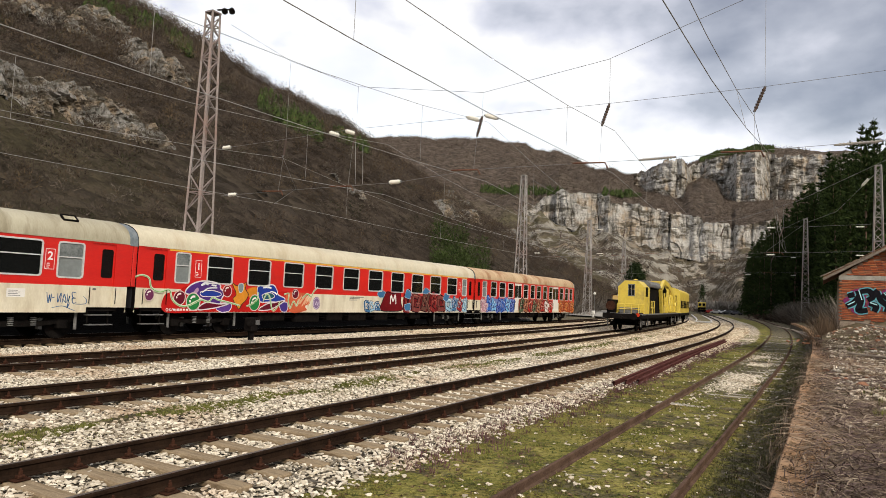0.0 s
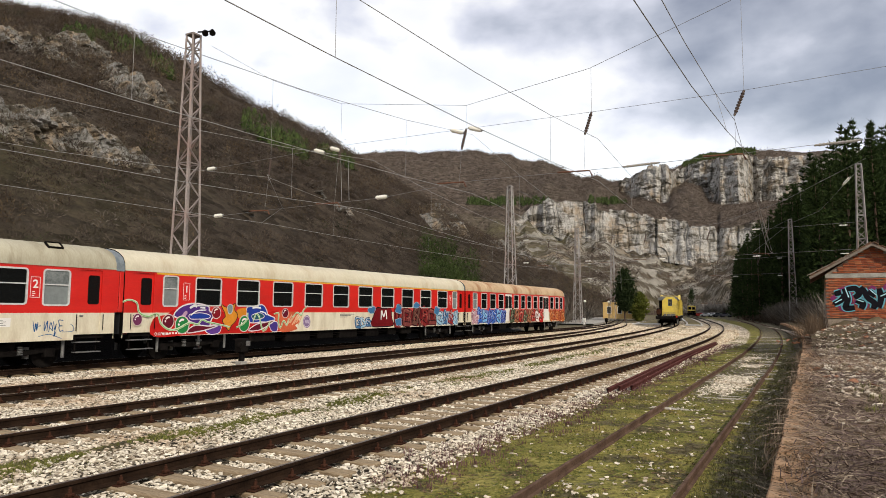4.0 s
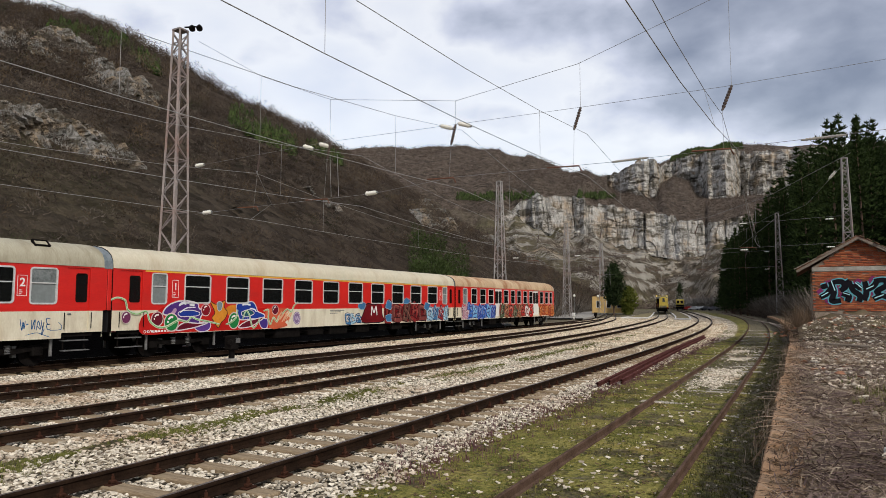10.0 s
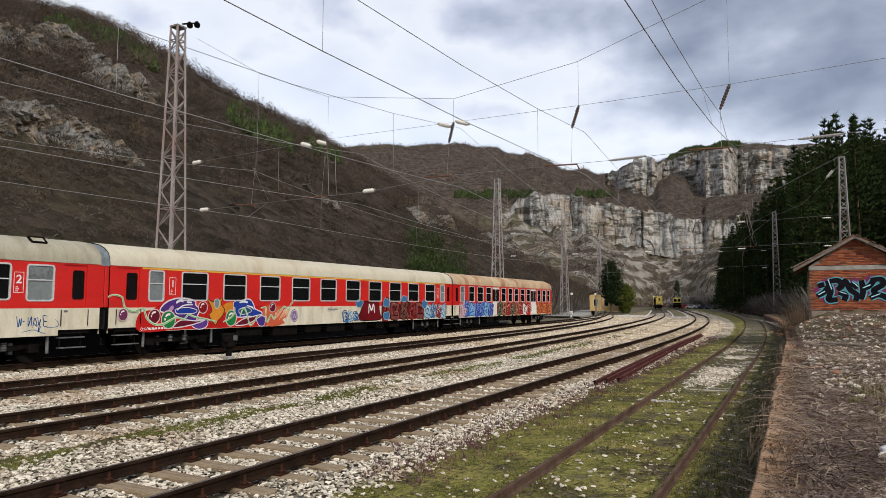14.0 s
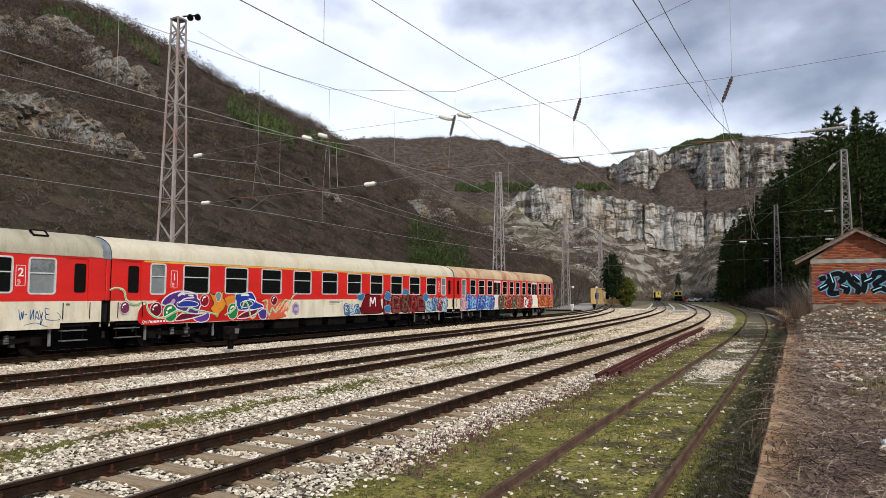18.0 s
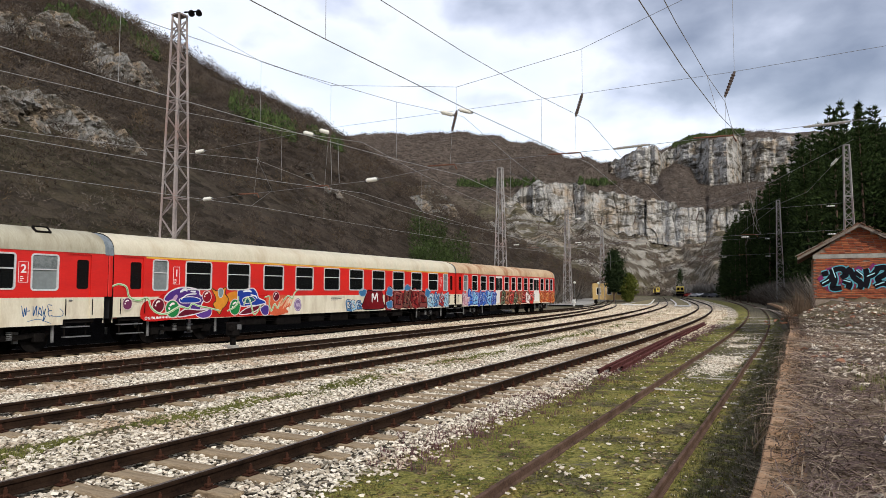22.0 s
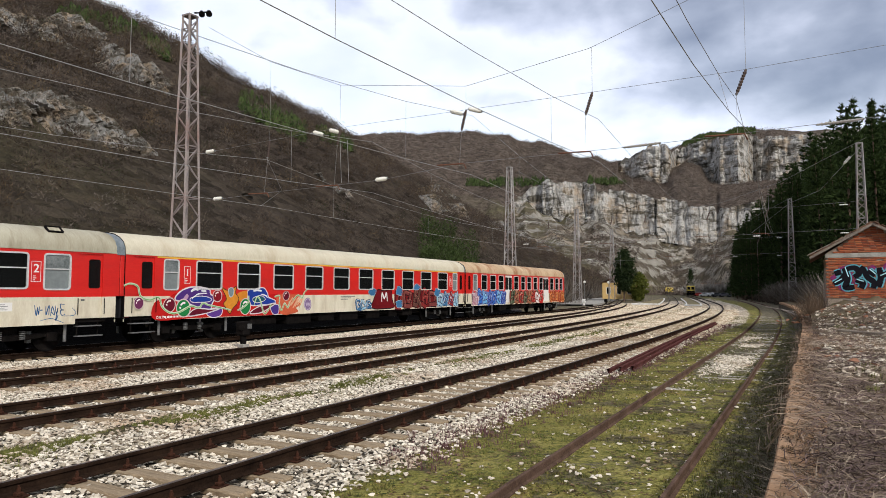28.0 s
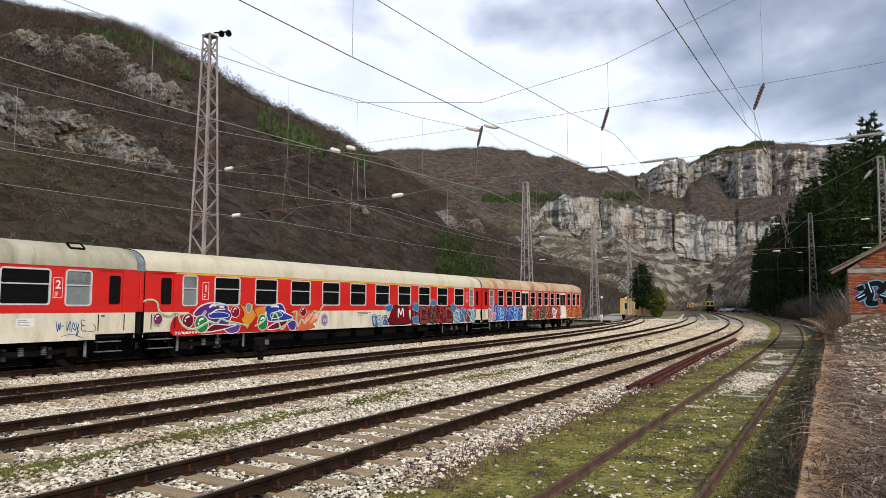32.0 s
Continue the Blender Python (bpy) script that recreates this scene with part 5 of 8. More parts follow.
def wildstyle(parent, y0, y1, z0, z1, ground, fills, outline, shine, count, seed, label, level=0.0):
    """Angular interlocking sprayed letters: a ragged ground, then bars and hooks with dark outlines and thin light edges."""
    rng = random.Random(seed)
    h, w = z1 - z0, (y1 - y0) / count
    if ground:
        edge = [(y0 + (y1 - y0) * k / 12, z1 - h * rng.uniform(0.0, 0.22)) for k in range(13)]
        foot = [(y1 - (y1 - y0) * k / 12, z0 + h * rng.uniform(-0.02, 0.06)) for k in range(13)]
        patch(parent, edge + foot, ground, level, label="ragged sprayed ground of the lettering")
    x = SKIN + level + 0.001
    for k in range(count):
        cy = y0 + (k + 0.5) * w
        fill = fills[k % len(fills)]
        lean = rng.uniform(-0.35, 0.35) * w
        bars = [[(cy - 0.35 * w, z0 + h * rng.uniform(0.0, 0.2)), (cy - 0.2 * w + lean, z1 - h * rng.uniform(0.0, 0.25)), (cy + rng.uniform(0.0, 0.35) * w, z1 - h * rng.uniform(0.0, 0.5))],
                [(cy - rng.uniform(0.1, 0.5) * w, z0 + h * rng.uniform(0.3, 0.8)), (cy + 0.2 * w, z0 + h * rng.uniform(0.35, 0.8)), (cy + rng.uniform(0.2, 0.6) * w, z0 + h * rng.uniform(0.0, 0.3))],
                [(cy + rng.uniform(-0.1, 0.2) * w, z0 + h * rng.uniform(0.0, 0.4)), (cy + rng.uniform(0.3, 0.6) * w, z0 + h * rng.uniform(0.5, 1.05))],
                [(cy - 0.45 * w, z0 + h * rng.uniform(0.0, 0.3)), (cy + rng.uniform(0.0, 0.5) * w, z0 + h * rng.uniform(0.0, 0.25))]]
        letter = None
        for tone, width, lift in ((outline, 0.36, 0.0), (fill, 0.24, 0.0004)):
            bm = bmesh.new()
            for j, pts in enumerate(bars):
                stroke(bm, pts, width * min(w, 0.95), x + lift + 0.0008 * j, 0.1)
            ob = part("paint_fill" if letter else "graffiti_letter", bm, paint(tone), letter or parent, label if letter is None else "")
            letter = letter or ob
        bm = bmesh.new()
        for pts in bars[:2]:
            stroke(bm, [(p + 0.09 * w, q + 0.03) for p, q in pts], 0.028, x + 0.0035)
        part("paint_edge", bm, paint(shine), letter)
        x += 0.0006


def scribble(parent, letters, y0, z0, w, h, colour, x, line=0.035, name="graffiti_tag", label=""):
    """Loose hand-drawn strokes in a row."""
    bm = bmesh.new()
    for k, pts in enumerate(letters):
        stroke(bm, [(y0 + (k + px) * w, z0 + pz * h) for px, pz in pts], line, x)
    return part(name, bm, paint(colour), parent, label)


SCARLET, BLACK, WHITE, DUSK_RED = (0.60, 0.03, 0.025), (0.012, 0.012, 0.016), (0.80, 0.78, 0.76), (0.20, 0.022, 0.018)
SKIN = HALF + 0.005


def text_on_side(parent, word, y, z, size, mat, name="lettering", label="", x=SKIN):
    curve = bpy.data.curves.new(name, "FONT")
    curve.body, curve.size, curve.extrude = word, size, 0.001
    curve.offset = size * 0.02
    tmp = new(name + "_source", curve)
    me = bpy.data.meshes.new_from_object(tmp)
    bpy.data.objects.remove(tmp)
    me.materials.append(mat)
    ob = new(name, me)
    ob.parent = parent
    ob.matrix_local = Matrix.Translation((x + 0.001, y, z)) @ Euler((radians(90), 0, radians(90))).to_matrix().to_4x4()
    if label:
        ob["label"] = label
    return ob


def sign_outline(parent, y0, y1, z0, z1, digit):
    bm = bmesh.new()
    for a, b, c_, d in ((y0, y1, z1 - 0.015, z1), (y0, y1, z0, z0 + 0.015), (y0, y0 + 0.015, z0, z1), (y1 - 0.015, y1, z0, z1)):
        box(bm, SKIN - 0.004, SKIN, a, b, c_, d)
    sign = part("class_sign", bm, WHITE_PAINT, parent, "white class number in a thin frame")
    text_on_side(sign, digit, y0 + 0.065, z0 + 0.30, 0.36, WHITE_PAINT, "class_number")
    rng = random.Random(3)
    for k in range(3):
        part("small_print_bar", boxed(SKIN - 0.002, SKIN, y0 + 0.06, y0 + 0.10 + rng.random() * 0.12, z0 + 0.05 + k * 0.06, z0 + 0.075 + k * 0.06), WHITE_PAINT, sign)


# the near second-class coach, of which the far end is in view
COACH_A = 15.12 - 26.5
near = coach(COACH_A, 26.4, [(26.5 - 4.45 - 2.14 * k - 0.2, 26.5 - 3.2 - 2.14 * k) for k in range(8, -1, -1)], [(26.4 - 1.45, 26.4 - 0.62)], ROOF_OLIVE,
             "red and cream passenger coach with streaked olive roof", frosted=[(26.5 - 2.70, 26.5 - 1.86)], vents=[(26.5 - 2.42, 26.5 - 1.98)])
sign_outline(near, 26.5 - 3.10, 26.5 - 2.80, 2.20, 2.84, "2")
part("data_panel", boxed(SKIN - 0.003, SKIN, 26.5 - 4.15, 26.5 - 3.62, 1.32, 1.58), WHITE_PAINT, near, "pale notice panel with illegible print")
for k in range(4):
    part("small_print_bar", boxed(SKIN, SKIN + 0.002, 26.5 - 4.1, 26.5 - 3.75 - 0.08 * (k % 2), 1.36 + 0.05 * k, 1.375 + 0.05 * k), GREY_STEEL, near)
TAG = [[(-0.15, 1.0), (0.25, 0.05), (0.45, 0.75), (0.7, 0.15), (0.85, 0.85)], [(0.0, 0.5), (0.5, 0.55)], [(0.1, 0.9), (0.2, 0.1), (0.5, 0.6), (0.8, 0.9), (0.75, 0.1)], [(0.1, 0.0), (0.45, 0.8), (0.95, 0.1), (0.3, 0.35)],
       [(0.0, 0.9), (0.3, 0.2), (0.6, 0.7), (0.2, -0.4), (0.7, 0.1)], [(1.0, 0.95), (0.1, 1.0), (0.3, 0.55), (0.9, 0.5), (0.2, 0.45), (0.4, 0.05), (1.1, 0.1)]]
scribble(near, TAG, 23.56, 1.14, 0.155, 0.36, (0.02, 0.10, 0.26), SKIN, 0.030, label="blue sprayed tag of thin scribbled lines")
scribble(near, [[(0.0, 0.3), (0.45, 0.75), (0.8, 0.1), (1.0, -0.3)], [(0.0, 1.2), (0.45, 1.3), (0.5, 2.2), (0.35, 3.0)]], 23.72, 0.96, 0.75, 0.14, (0.03, 0.13, 0.30), SKIN, 0.020)

# the first-class coach
mid = coach(15.12, 26.35, [(3.21 + 2.142 * k, 4.49 + 2.142 * k) for k in range(10)], [(0.43, 1.32), (25.35, 26.0)], ROOF_CREAM,
            "red and cream first-class coach with colourful graffiti", frosted=[(1.72, 2.37), (24.52, 25.15)], stripe=(1.42, 25.2))
sign_outline(mid, 2.62, 2.92, 2.20, 2.86, "1")
sign_outline(mid, 24.05, 24.33, 2.20, 2.86, "1")
def ball(parent, y, z, r, colour, level):
    """A sprayed round bubble with a pale rim and two glints."""
    rng_ = random.Random(int(y * 100))
    bm = bmesh.new()
    blob(bm, y, z, r, r * 1.06, 0, SKIN + level, rng_, 0.03)
    b = part("graffiti_ball", bm, paint(colour), parent, "glossy sprayed ball with pale rim")
    bm = bmesh.new()
    ring_stroke(bm, y, z, r * 1.03, r * 1.08, 0, r * 0.14, SKIN + level + 0.0006, rng_, 0.03)
    part("rim", bm, paint((0.66, 0.52, 0.50)), b)
    bm = bmesh.new()
    stroke(bm, [(y - 0.45 * r, z + 0.35 * r), (y - 0.1 * r, z + 0.62 * r), (y + 0.25 * r, z + 0.62 * r)], r * 0.26, SKIN + level + 0.0012)
    blob(bm, y - 0.5 * r, z + 0.05 * r, r * 0.12, r * 0.16, 0.3, SKIN + level + 0.0012, rng_, 0.05)
    part("glint", bm, paint((0.82, 0.74, 0.74)), b)


PEARL, DEEP_VIOLET, ROYAL, LEAF, WINE = (0.72, 0.66, 0.70), (0.085, 0.035, 0.20), (0.02, 0.05, 0.30), (0.02, 0.20, 0.055), (0.13, 0.012, 0.025)
# red ground of the piece, run down over the cream
patch(mid, [(1.33, 1.5), (1.9, 1.66), (2.3, 1.85), (3.0, 1.76), (5.0, 1.76), (7.0, 1.76), (8.0, 1.74), (7.95, 1.2), (7.9, 0.89), (5.0, 0.88), (3.0, 0.88), (1.36, 0.88)], (0.52, 0.018, 0.016), 0.0008, label="bright red sprayed ground of the lettering")
patch(mid, [(7.7, 1.70), (8.6, 1.76), (9.3, 1.74), (9.0, 1.5), (9.35, 1.3), (9.0, 1.15), (9.1, 0.95), (8.0, 0.89)], (0.62, 0.12, 0.055), 0.0014, label="faded orange-red sprayed haze")
for k in range(7):
    bm = bmesh.new()
    stroke(bm, [(8.35 + 0.14 * k, 1.15 + 0.05 * (k % 3)), (8.75 + 0.12 * k, 1.62 - 0.06 * (k % 2))], 0.07, SKIN + 0.002)
    part("graffiti_stripe", bm, paint((0.76, 0.40, 0.24)), mid, "slanted pale orange sprayed stripe")
# purple letter with a long tail
patch(mid, [(2.22, 1.62), (2.46, 1.90), (2.9, 2.06), (3.4, 2.07), (3.86, 1.97), (3.92, 1.80), (4.14, 1.66), (4.0, 1.40), (3.9, 1.18), (3.3, 1.28), (2.9, 1.42), (2.5, 1.52)], DEEP_VIOLET, 0.003, PEARL, 0.055, "dark purple sprayed letter with pale edge")
patch(mid, [(3.95, 1.22), (4.5, 1.22), (4.5, 0.98), (4.28, 0.88), (4.0, 0.88), (3.75, 1.02)], (0.12, 0.05, 0.27), 0.004, PEARL, 0.035)
patch(mid, [(2.95, 1.66), (3.5, 1.72), (3.95, 1.62), (3.85, 1.50), (3.3, 1.48), (3.0, 1.5)], ROYAL, 0.005, PEARL, 0.03, "blue inner panel of the letter")
patch(mid, [(2.55, 1.56), (2.75, 1.80), (2.85, 1.72), (2.72, 1.55), (2.6, 1.48)], (0.50, 0.30, 0.46), 0.005)
patch(mid, [(2.85, 0.97), (3.2, 1.24), (3.9, 1.20), (4.4, 1.22), (3.9, 1.08), (3.4, 1.0)], WINE, 0.0056, PEARL, 0.045, "wine-red sprayed tongue")
bm = bmesh.new()
stroke(bm, [(2.95, 1.90), (3.15, 2.0), (3.3, 1.96)], 0.10, SKIN + 0.0062)
stroke(bm, [(3.45, 1.93), (3.7, 1.91)], 0.07, SKIN + 0.0062)
stroke(bm, [(3.0, 1.62), (3.3, 1.80), (3.75, 1.83)], 0.05, SKIN + 0.0062)
part("graffiti_highlight", bm, paint((0.80, 0.80, 0.84)), mid, "white sprayed highlights")
# orange middle with a dark outline
patch(mid, [(4.47, 2.08), (4.72, 1.96), (5.0, 1.98), (5.28, 2.10), (5.24, 1.84), (5.42, 1.62), (5.3, 1.36), (5.1, 1.2), (4.95, 1.0), (4.75, 1.2), (4.6, 1.42), (4.75, 1.62)], (0.70, 0.27, 0.035), 0.005, (0.05, 0.03, 0.02), 0.035, "orange sprayed shape with dark outline")
patch(mid, [(5.35, 1.80), (5.85, 1.92), (5.88, 1.6), (5.55, 1.45)], (0.66, 0.24, 0.03), 0.004)
patch(mid, [(4.85, 1.98), (5.02, 2.06), (5.14, 1.95), (5.08, 1.72), (4.92, 1.70)], (0.20, 0.26, 0.28), 0.0064, (0.60, 0.62, 0.60), 0.03)
# blue letter
patch(mid, [(5.93, 1.94), (6.35, 2.0), (6.85, 2.06), (7.1, 1.84), (7.2, 1.64), (7.62, 1.48), (7.5, 1.28), (6.9, 1.32), (6.2, 1.30), (5.98, 1.5)], ROYAL, 0.003, PEARL, 0.05, "royal blue sprayed letter with pale edge")
patch(mid, [(6.25, 1.62), (6.7, 1.72), (6.98, 1.55), (6.6, 1.42), (6.3, 1.45)], (0.02, 0.10, 0.13), 0.005, PEARL, 0.03)
patch(mid, [(6.05, 0.97), (6.5, 1.22), (7.0, 1.30), (7.6, 1.38), (7.2, 1.16), (6.7, 0.98)], WINE, 0.0056, PEARL, 0.045, "wine-red sprayed tongue")
patch(mid, [(7.3, 1.25), (7.75, 1.32), (7.85, 1.1), (7.75, 0.89), (7.45, 0.93)], (0.07, 0.04, 0.24), 0.004, PEARL, 0.035)
bm = bmesh.new()
stroke(bm, [(6.25, 1.92), (6.5, 1.95), (6.75, 1.92)], 0.08, SKIN + 0.0062)
stroke(bm, [(6.7, 1.78), (7.0, 1.72), (7.1, 1.62)], 0.06, SKIN + 0.0062)
part("graffiti_highlight", bm, paint((0.80, 0.82, 0.86)), mid, "white sprayed highlights")
for y_, z_, r_, tone in ((0.68, 1.49, 0.19, (0.15, 0.035, 0.09)), (1.98, 1.40, 0.25, WINE), (4.27, 1.72, 0.22, (0.22, 0.012, 0.02)), (8.30, 1.70, 0.20, WINE), (2.62, 1.27, 0.31, LEAF), (5.80, 1.27, 0.30, LEAF)):
    ball(mid, y_, z_, r_, tone, 0.008)
bm = bmesh.new()
blob(bm, 9.80, 1.30, 0.27, 0.30, 0, SKIN + 0.003, random.Random(5), 0.03)
disc_ = part("graffiti_disc", bm, paint((0.24, 0.16, 0.30)), mid, "round violet sprayed emblem")
bm = bmesh.new()
ring_stroke(bm, 9.80, 1.30, 0.22, 0.25, 0, 0.035, SKIN + 0.004, random.Random(5), 0.0)
stroke(bm, [(9.68, 1.40), (9.75, 1.22), (9.82, 1.38), (9.90, 1.20), (9.95, 1.38)], 0.035, SKIN + 0.0044)
part("emblem_lines", bm, paint((0.62, 0.52, 0.64)), disc_)
# two pale green ribbons wind through the letters, each with a darker core
for line in ([(0.06, 2.10), (0.32, 2.18), (0.62, 2.08), (0.74, 1.75), (1.1, 1.61), (1.5, 1.69), (1.66, 1.35), (2.0, 1.12), (2.4, 1.12), (2.94, 1.34), (3.35, 1.28), (3.55, 1.45), (3.85, 1.36), (4.43, 1.26), (5.0, 1.14)],
             [(5.35, 1.12), (5.7, 1.24), (5.95, 1.45), (5.98, 1.72)], [(6.3, 1.34), (6.48, 1.66), (6.68, 1.5), (6.88, 0.98), (7.1, 1.02), (7.35, 1.36)],
             [(7.55, 1.66), (7.86, 1.70), (7.86, 1.35), (8.0, 1.06), (8.2, 1.36), (8.42, 1.16), (8.52, 1.45)], [(8.75, 1.5), (9.1, 1.72), (9.4, 1.6), (9.55, 1.85), (9.85, 2.05)]):
    bm = bmesh.new()
    stroke(bm, line, 0.085, SKIN + 0.0105, 0.3)
    rib = part("graffiti_ribbon", bm, paint((0.58, 0.68, 0.50)), mid, "pale green sprayed ribbon")
    bm = bmesh.new()
    stroke(bm, [(y_, z_ - 0.012) for y_, z_ in line], 0.028, SKIN + 0.0112, 0.3)
    part("ribbon_core", bm, paint((0.16, 0.40, 0.10)), rib)
scribble(mid, [[(0.1, 0.5), (0.5, 1.0), (0.9, 0.5), (0.5, 0.0), (0.1, 0.5)], [(0.9, 0.9), (0.2, 0.7), (0.8, 0.2), (0.2, 0.1)], [(0.1, 0.0), (0.5, 1.0), (0.9, 0.1)], [(0.2, 0.9), (0.3, 0.1), (0.9, 0.1)], [(0.1, 0.6), (0.5, 0.9), (0.9, 0.2), (0.2, 0.2)], [(0.1, 0.3), (0.9, 0.4)]], 1.40, 0.91, 0.125, 0.10, WHITE, SKIN + 0.0035, 0.022, label="small white sprayed signature")
# the dark red piece with blue points round it
STEEL_BLUE, ICE = (0.05, 0.17, 0.34), (0.30, 0.52, 0.66)
wildstyle(mid, 13.7, 15.1, 0.92, 1.45, None, [STEEL_BLUE, ICE], (0.02, 0.03, 0.08), WHITE, 3, 31, "small blue and white sprayed lettering")
patch(mid, [(15.1, 1.0), (15.3, 1.5), (15.65, 1.98), (16.3, 1.92), (17.0, 1.98), (17.15, 1.4), (17.3, 1.0), (16.2, 0.93)], (0.17, 0.010, 0.014), 0.003, BLACK, 0.05, "dark red sprayed block")
bm = bmesh.new()
stroke(bm, [(16.05, 1.32), (16.1, 1.80), (16.32, 1.5), (16.52, 1.82), (16.62, 1.34)], 0.11, SKIN + 0.006)
part("graffiti_letter", bm, paint(WHITE), mid, "white sprayed letter")
wildstyle(mid, 17.4, 22.3, 0.90, 2.04, (0.15, 0.012, 0.014), [(0.24, 0.025, 0.025), (0.20, 0.05, 0.045), (0.13, 0.06, 0.045)], (0.02, 0.006, 0.008), (0.42, 0.17, 0.13), 5, 33, "dark red sprayed angular lettering", 0.002)
for pts in ([(14.75, 1.85), (15.0, 2.06), (15.5, 1.98), (15.35, 1.70), (15.0, 1.68)], [(17.5, 1.75), (17.7, 2.18), (18.15, 2.02), (18.1, 1.66)], [(17.5, 1.30), (18.1, 1.38), (18.15, 1.0), (17.65, 0.98)],
            [(19.35, 2.05), (19.8, 2.34), (20.3, 2.14), (19.9, 1.98)], [(22.0, 1.7), (22.2, 2.08), (22.8, 1.95), (22.5, 1.55)]):
    patch(mid, pts, STEEL_BLUE, 0.009, ICE, 0.03, "blue sprayed point with pale edge", sharp=True)
wildstyle(mid, 22.4, 25.3, 0.92, 1.85, (0.34, 0.40, 0.44), [ICE, STEEL_BLUE, (0.30, 0.03, 0.03)], (0.03, 0.04, 0.10), WHITE, 4, 39, "blue and white sprayed angular swirls", 0.002)
for k in range(3):
    part("small_print_bar", boxed(SKIN, SKIN + 0.002, 12.35, 13.55 - 0.3 * k, 1.62 - 0.07 * k, 1.65 - 0.07 * k), GREY_STEEL, mid)
for k in range(8):
    part("number_bar", boxed(SKIN + 0.002, SKIN + 0.004, 1.75 + k * 0.14, 1.84 + k * 0.14, 0.93, 1.00), WHITE_PAINT, mid)

# the rusty-roofed coach with white folding doors
rear = coach(41.45, 21.4, [(2.65, 3.62), (4.15, 5.2), (5.72, 6.7), (8.75, 9.7), (10.25, 11.15), (11.62, 12.55), (13.08, 14.0), (14.5, 15.4), (17.28, 18.2), (18.7, 19.6), (20.0, 20.75)],
             [(0.35, 1.0)], ROOF_RUST, "red coach with rusted roof, white doors and graffiti", frosted=[(1.28, 1.96)], white_doors=[(7.0, 8.45), (15.55, 17.0)])
wildstyle(rear, 1.1, 2.2, 0.90, 1.95, (0.50, 0.26, 0.30), [(0.55, 0.36, 0.40)], (0.28, 0.10, 0.14), WHITE, 2, 42, "pink sprayed lettering")
wildstyle(rear, 2.0, 7.0, 0.90, 2.02, (0.16, 0.22, 0.48), [(0.03, 0.13, 0.50), (0.16, 0.42, 0.70), (0.05, 0.10, 0.40)], (0.015, 0.02, 0.12), (0.62, 0.72, 0.80), 6, 43, "blue sprayed lettering with light edges")
wildstyle(rear, 7.9, 15.4, 0.90, 1.98, (0.26, 0.06, 0.045), [(0.08, 0.12, 0.07), (0.34, 0.14, 0.07), (0.42, 0.03, 0.025)], (0.03, 0.012, 0.010), (0.66, 0.52, 0.42), 8, 47, "red, green and brown sprayed lettering")
wildstyle(rear, 13.6, 15.4, 0.92, 1.75, None, [WHITE, SCARLET], DUSK_RED, WHITE, 2, 49, "red and white sprayed flames", 0.012)
wildstyle(rear, 17.1, 21.2, 0.92, 1.95, (0.48, 0.11, 0.035), [(0.60, 0.20, 0.06), (0.42, 0.08, 0.03)], (0.16, 0.02, 0.012), (0.72, 0.44, 0.26), 5, 51, "orange sprayed lettering")

# ---- overhead line ----
def lattice_mast(x, y, height, mat, label, base=1.15, top=0.42, lamp=False):
    """A four-legged lattice mast that tapers towards its top."""
    m = empty("lattice_mast", pose(x, y, -0.3), label=label, category="mast", group="overhead line masts")
    part("footing", boxed(-base * 0.75, base * 0.75, -base * 0.75, base * 0.75, 0.0, 0.32, bevel=0.03), GREY_STEEL, m, "concrete footing")
    corners = [(-1, -1), (1, -1), (1, 1), (-1, 1)]

    def at(k, z):
        h = (base + (top - base) * z / height) / 2
        return Vector((corners[k % 4][0] * h, corners[k % 4][1] * h, z))

    for k in range(4):
        part("leg", bar(bmesh.new(), at(k, 0.25), at(k, height), 0.095, 0.095), mat, m)
    z = 0.5
    n_ = 0
    while z < height - 0.35:
        gap = (base + (top - base) * z / height) * 1.05
        z2 = min(z + gap, height)
        for k in range(4):
            bm = bmesh.new()
            a, b = (k, k + 1) if (n_ + k) % 2 else (k + 1, k)
            bar(bm, at(a, z), at(b, z2), 0.055, 0.045)
            part("brace", bm, mat, m)
            if n_ % 3 == 0:
                part("strut", bar(bmesh.new(), at(k, z), at(k + 1, z), 0.05, 0.05), mat, m)
        z, n_ = z2, n_ + 1
    part("cap", boxed(-top / 2 - 0.05, top / 2 + 0.05, -top / 2 - 0.05, top / 2 + 0.05, height, height + 0.08), mat, m)
    return m


def insulator(p, q, r=0.085, discs=5, mat=None, name="insulator", label="cream porcelain insulator on a wire rope"):
    """A string of porcelain sheds between two points, with metal caps."""
    p, q = Vector(p), Vector(q)
    ob = empty("insulator", label=label, category="insulator", group="insulators")
    ob.location = (p + q) / 2
    d = (q - p)
    h = d / 2
    part("core", rod(bmesh.new(), -h, h, r * 0.62, 10), mat or PORCELAIN, ob)
    for k in range(discs):
        t = (k + 0.5) / discs * 2 - 1
        part("shed", disc(bmesh.new(), h * t * 0.85, d, r, d.length / discs * 0.45, 12, r * 0.75), mat or PORCELAIN, ob)
    for s in (-1, 1):
        part("end_cap", disc(bmesh.new(), h * s, d, r * 0.5, 0.06, 8), GREY_STEEL, ob)
    return ob


def wire(points, r, mat, label, sides=5, name="overhead_wire"):
    ob = part(name, tube(points, r, sides), mat, None, smooth=True)
    return tagged(ob, label, "wire", "overhead wires")


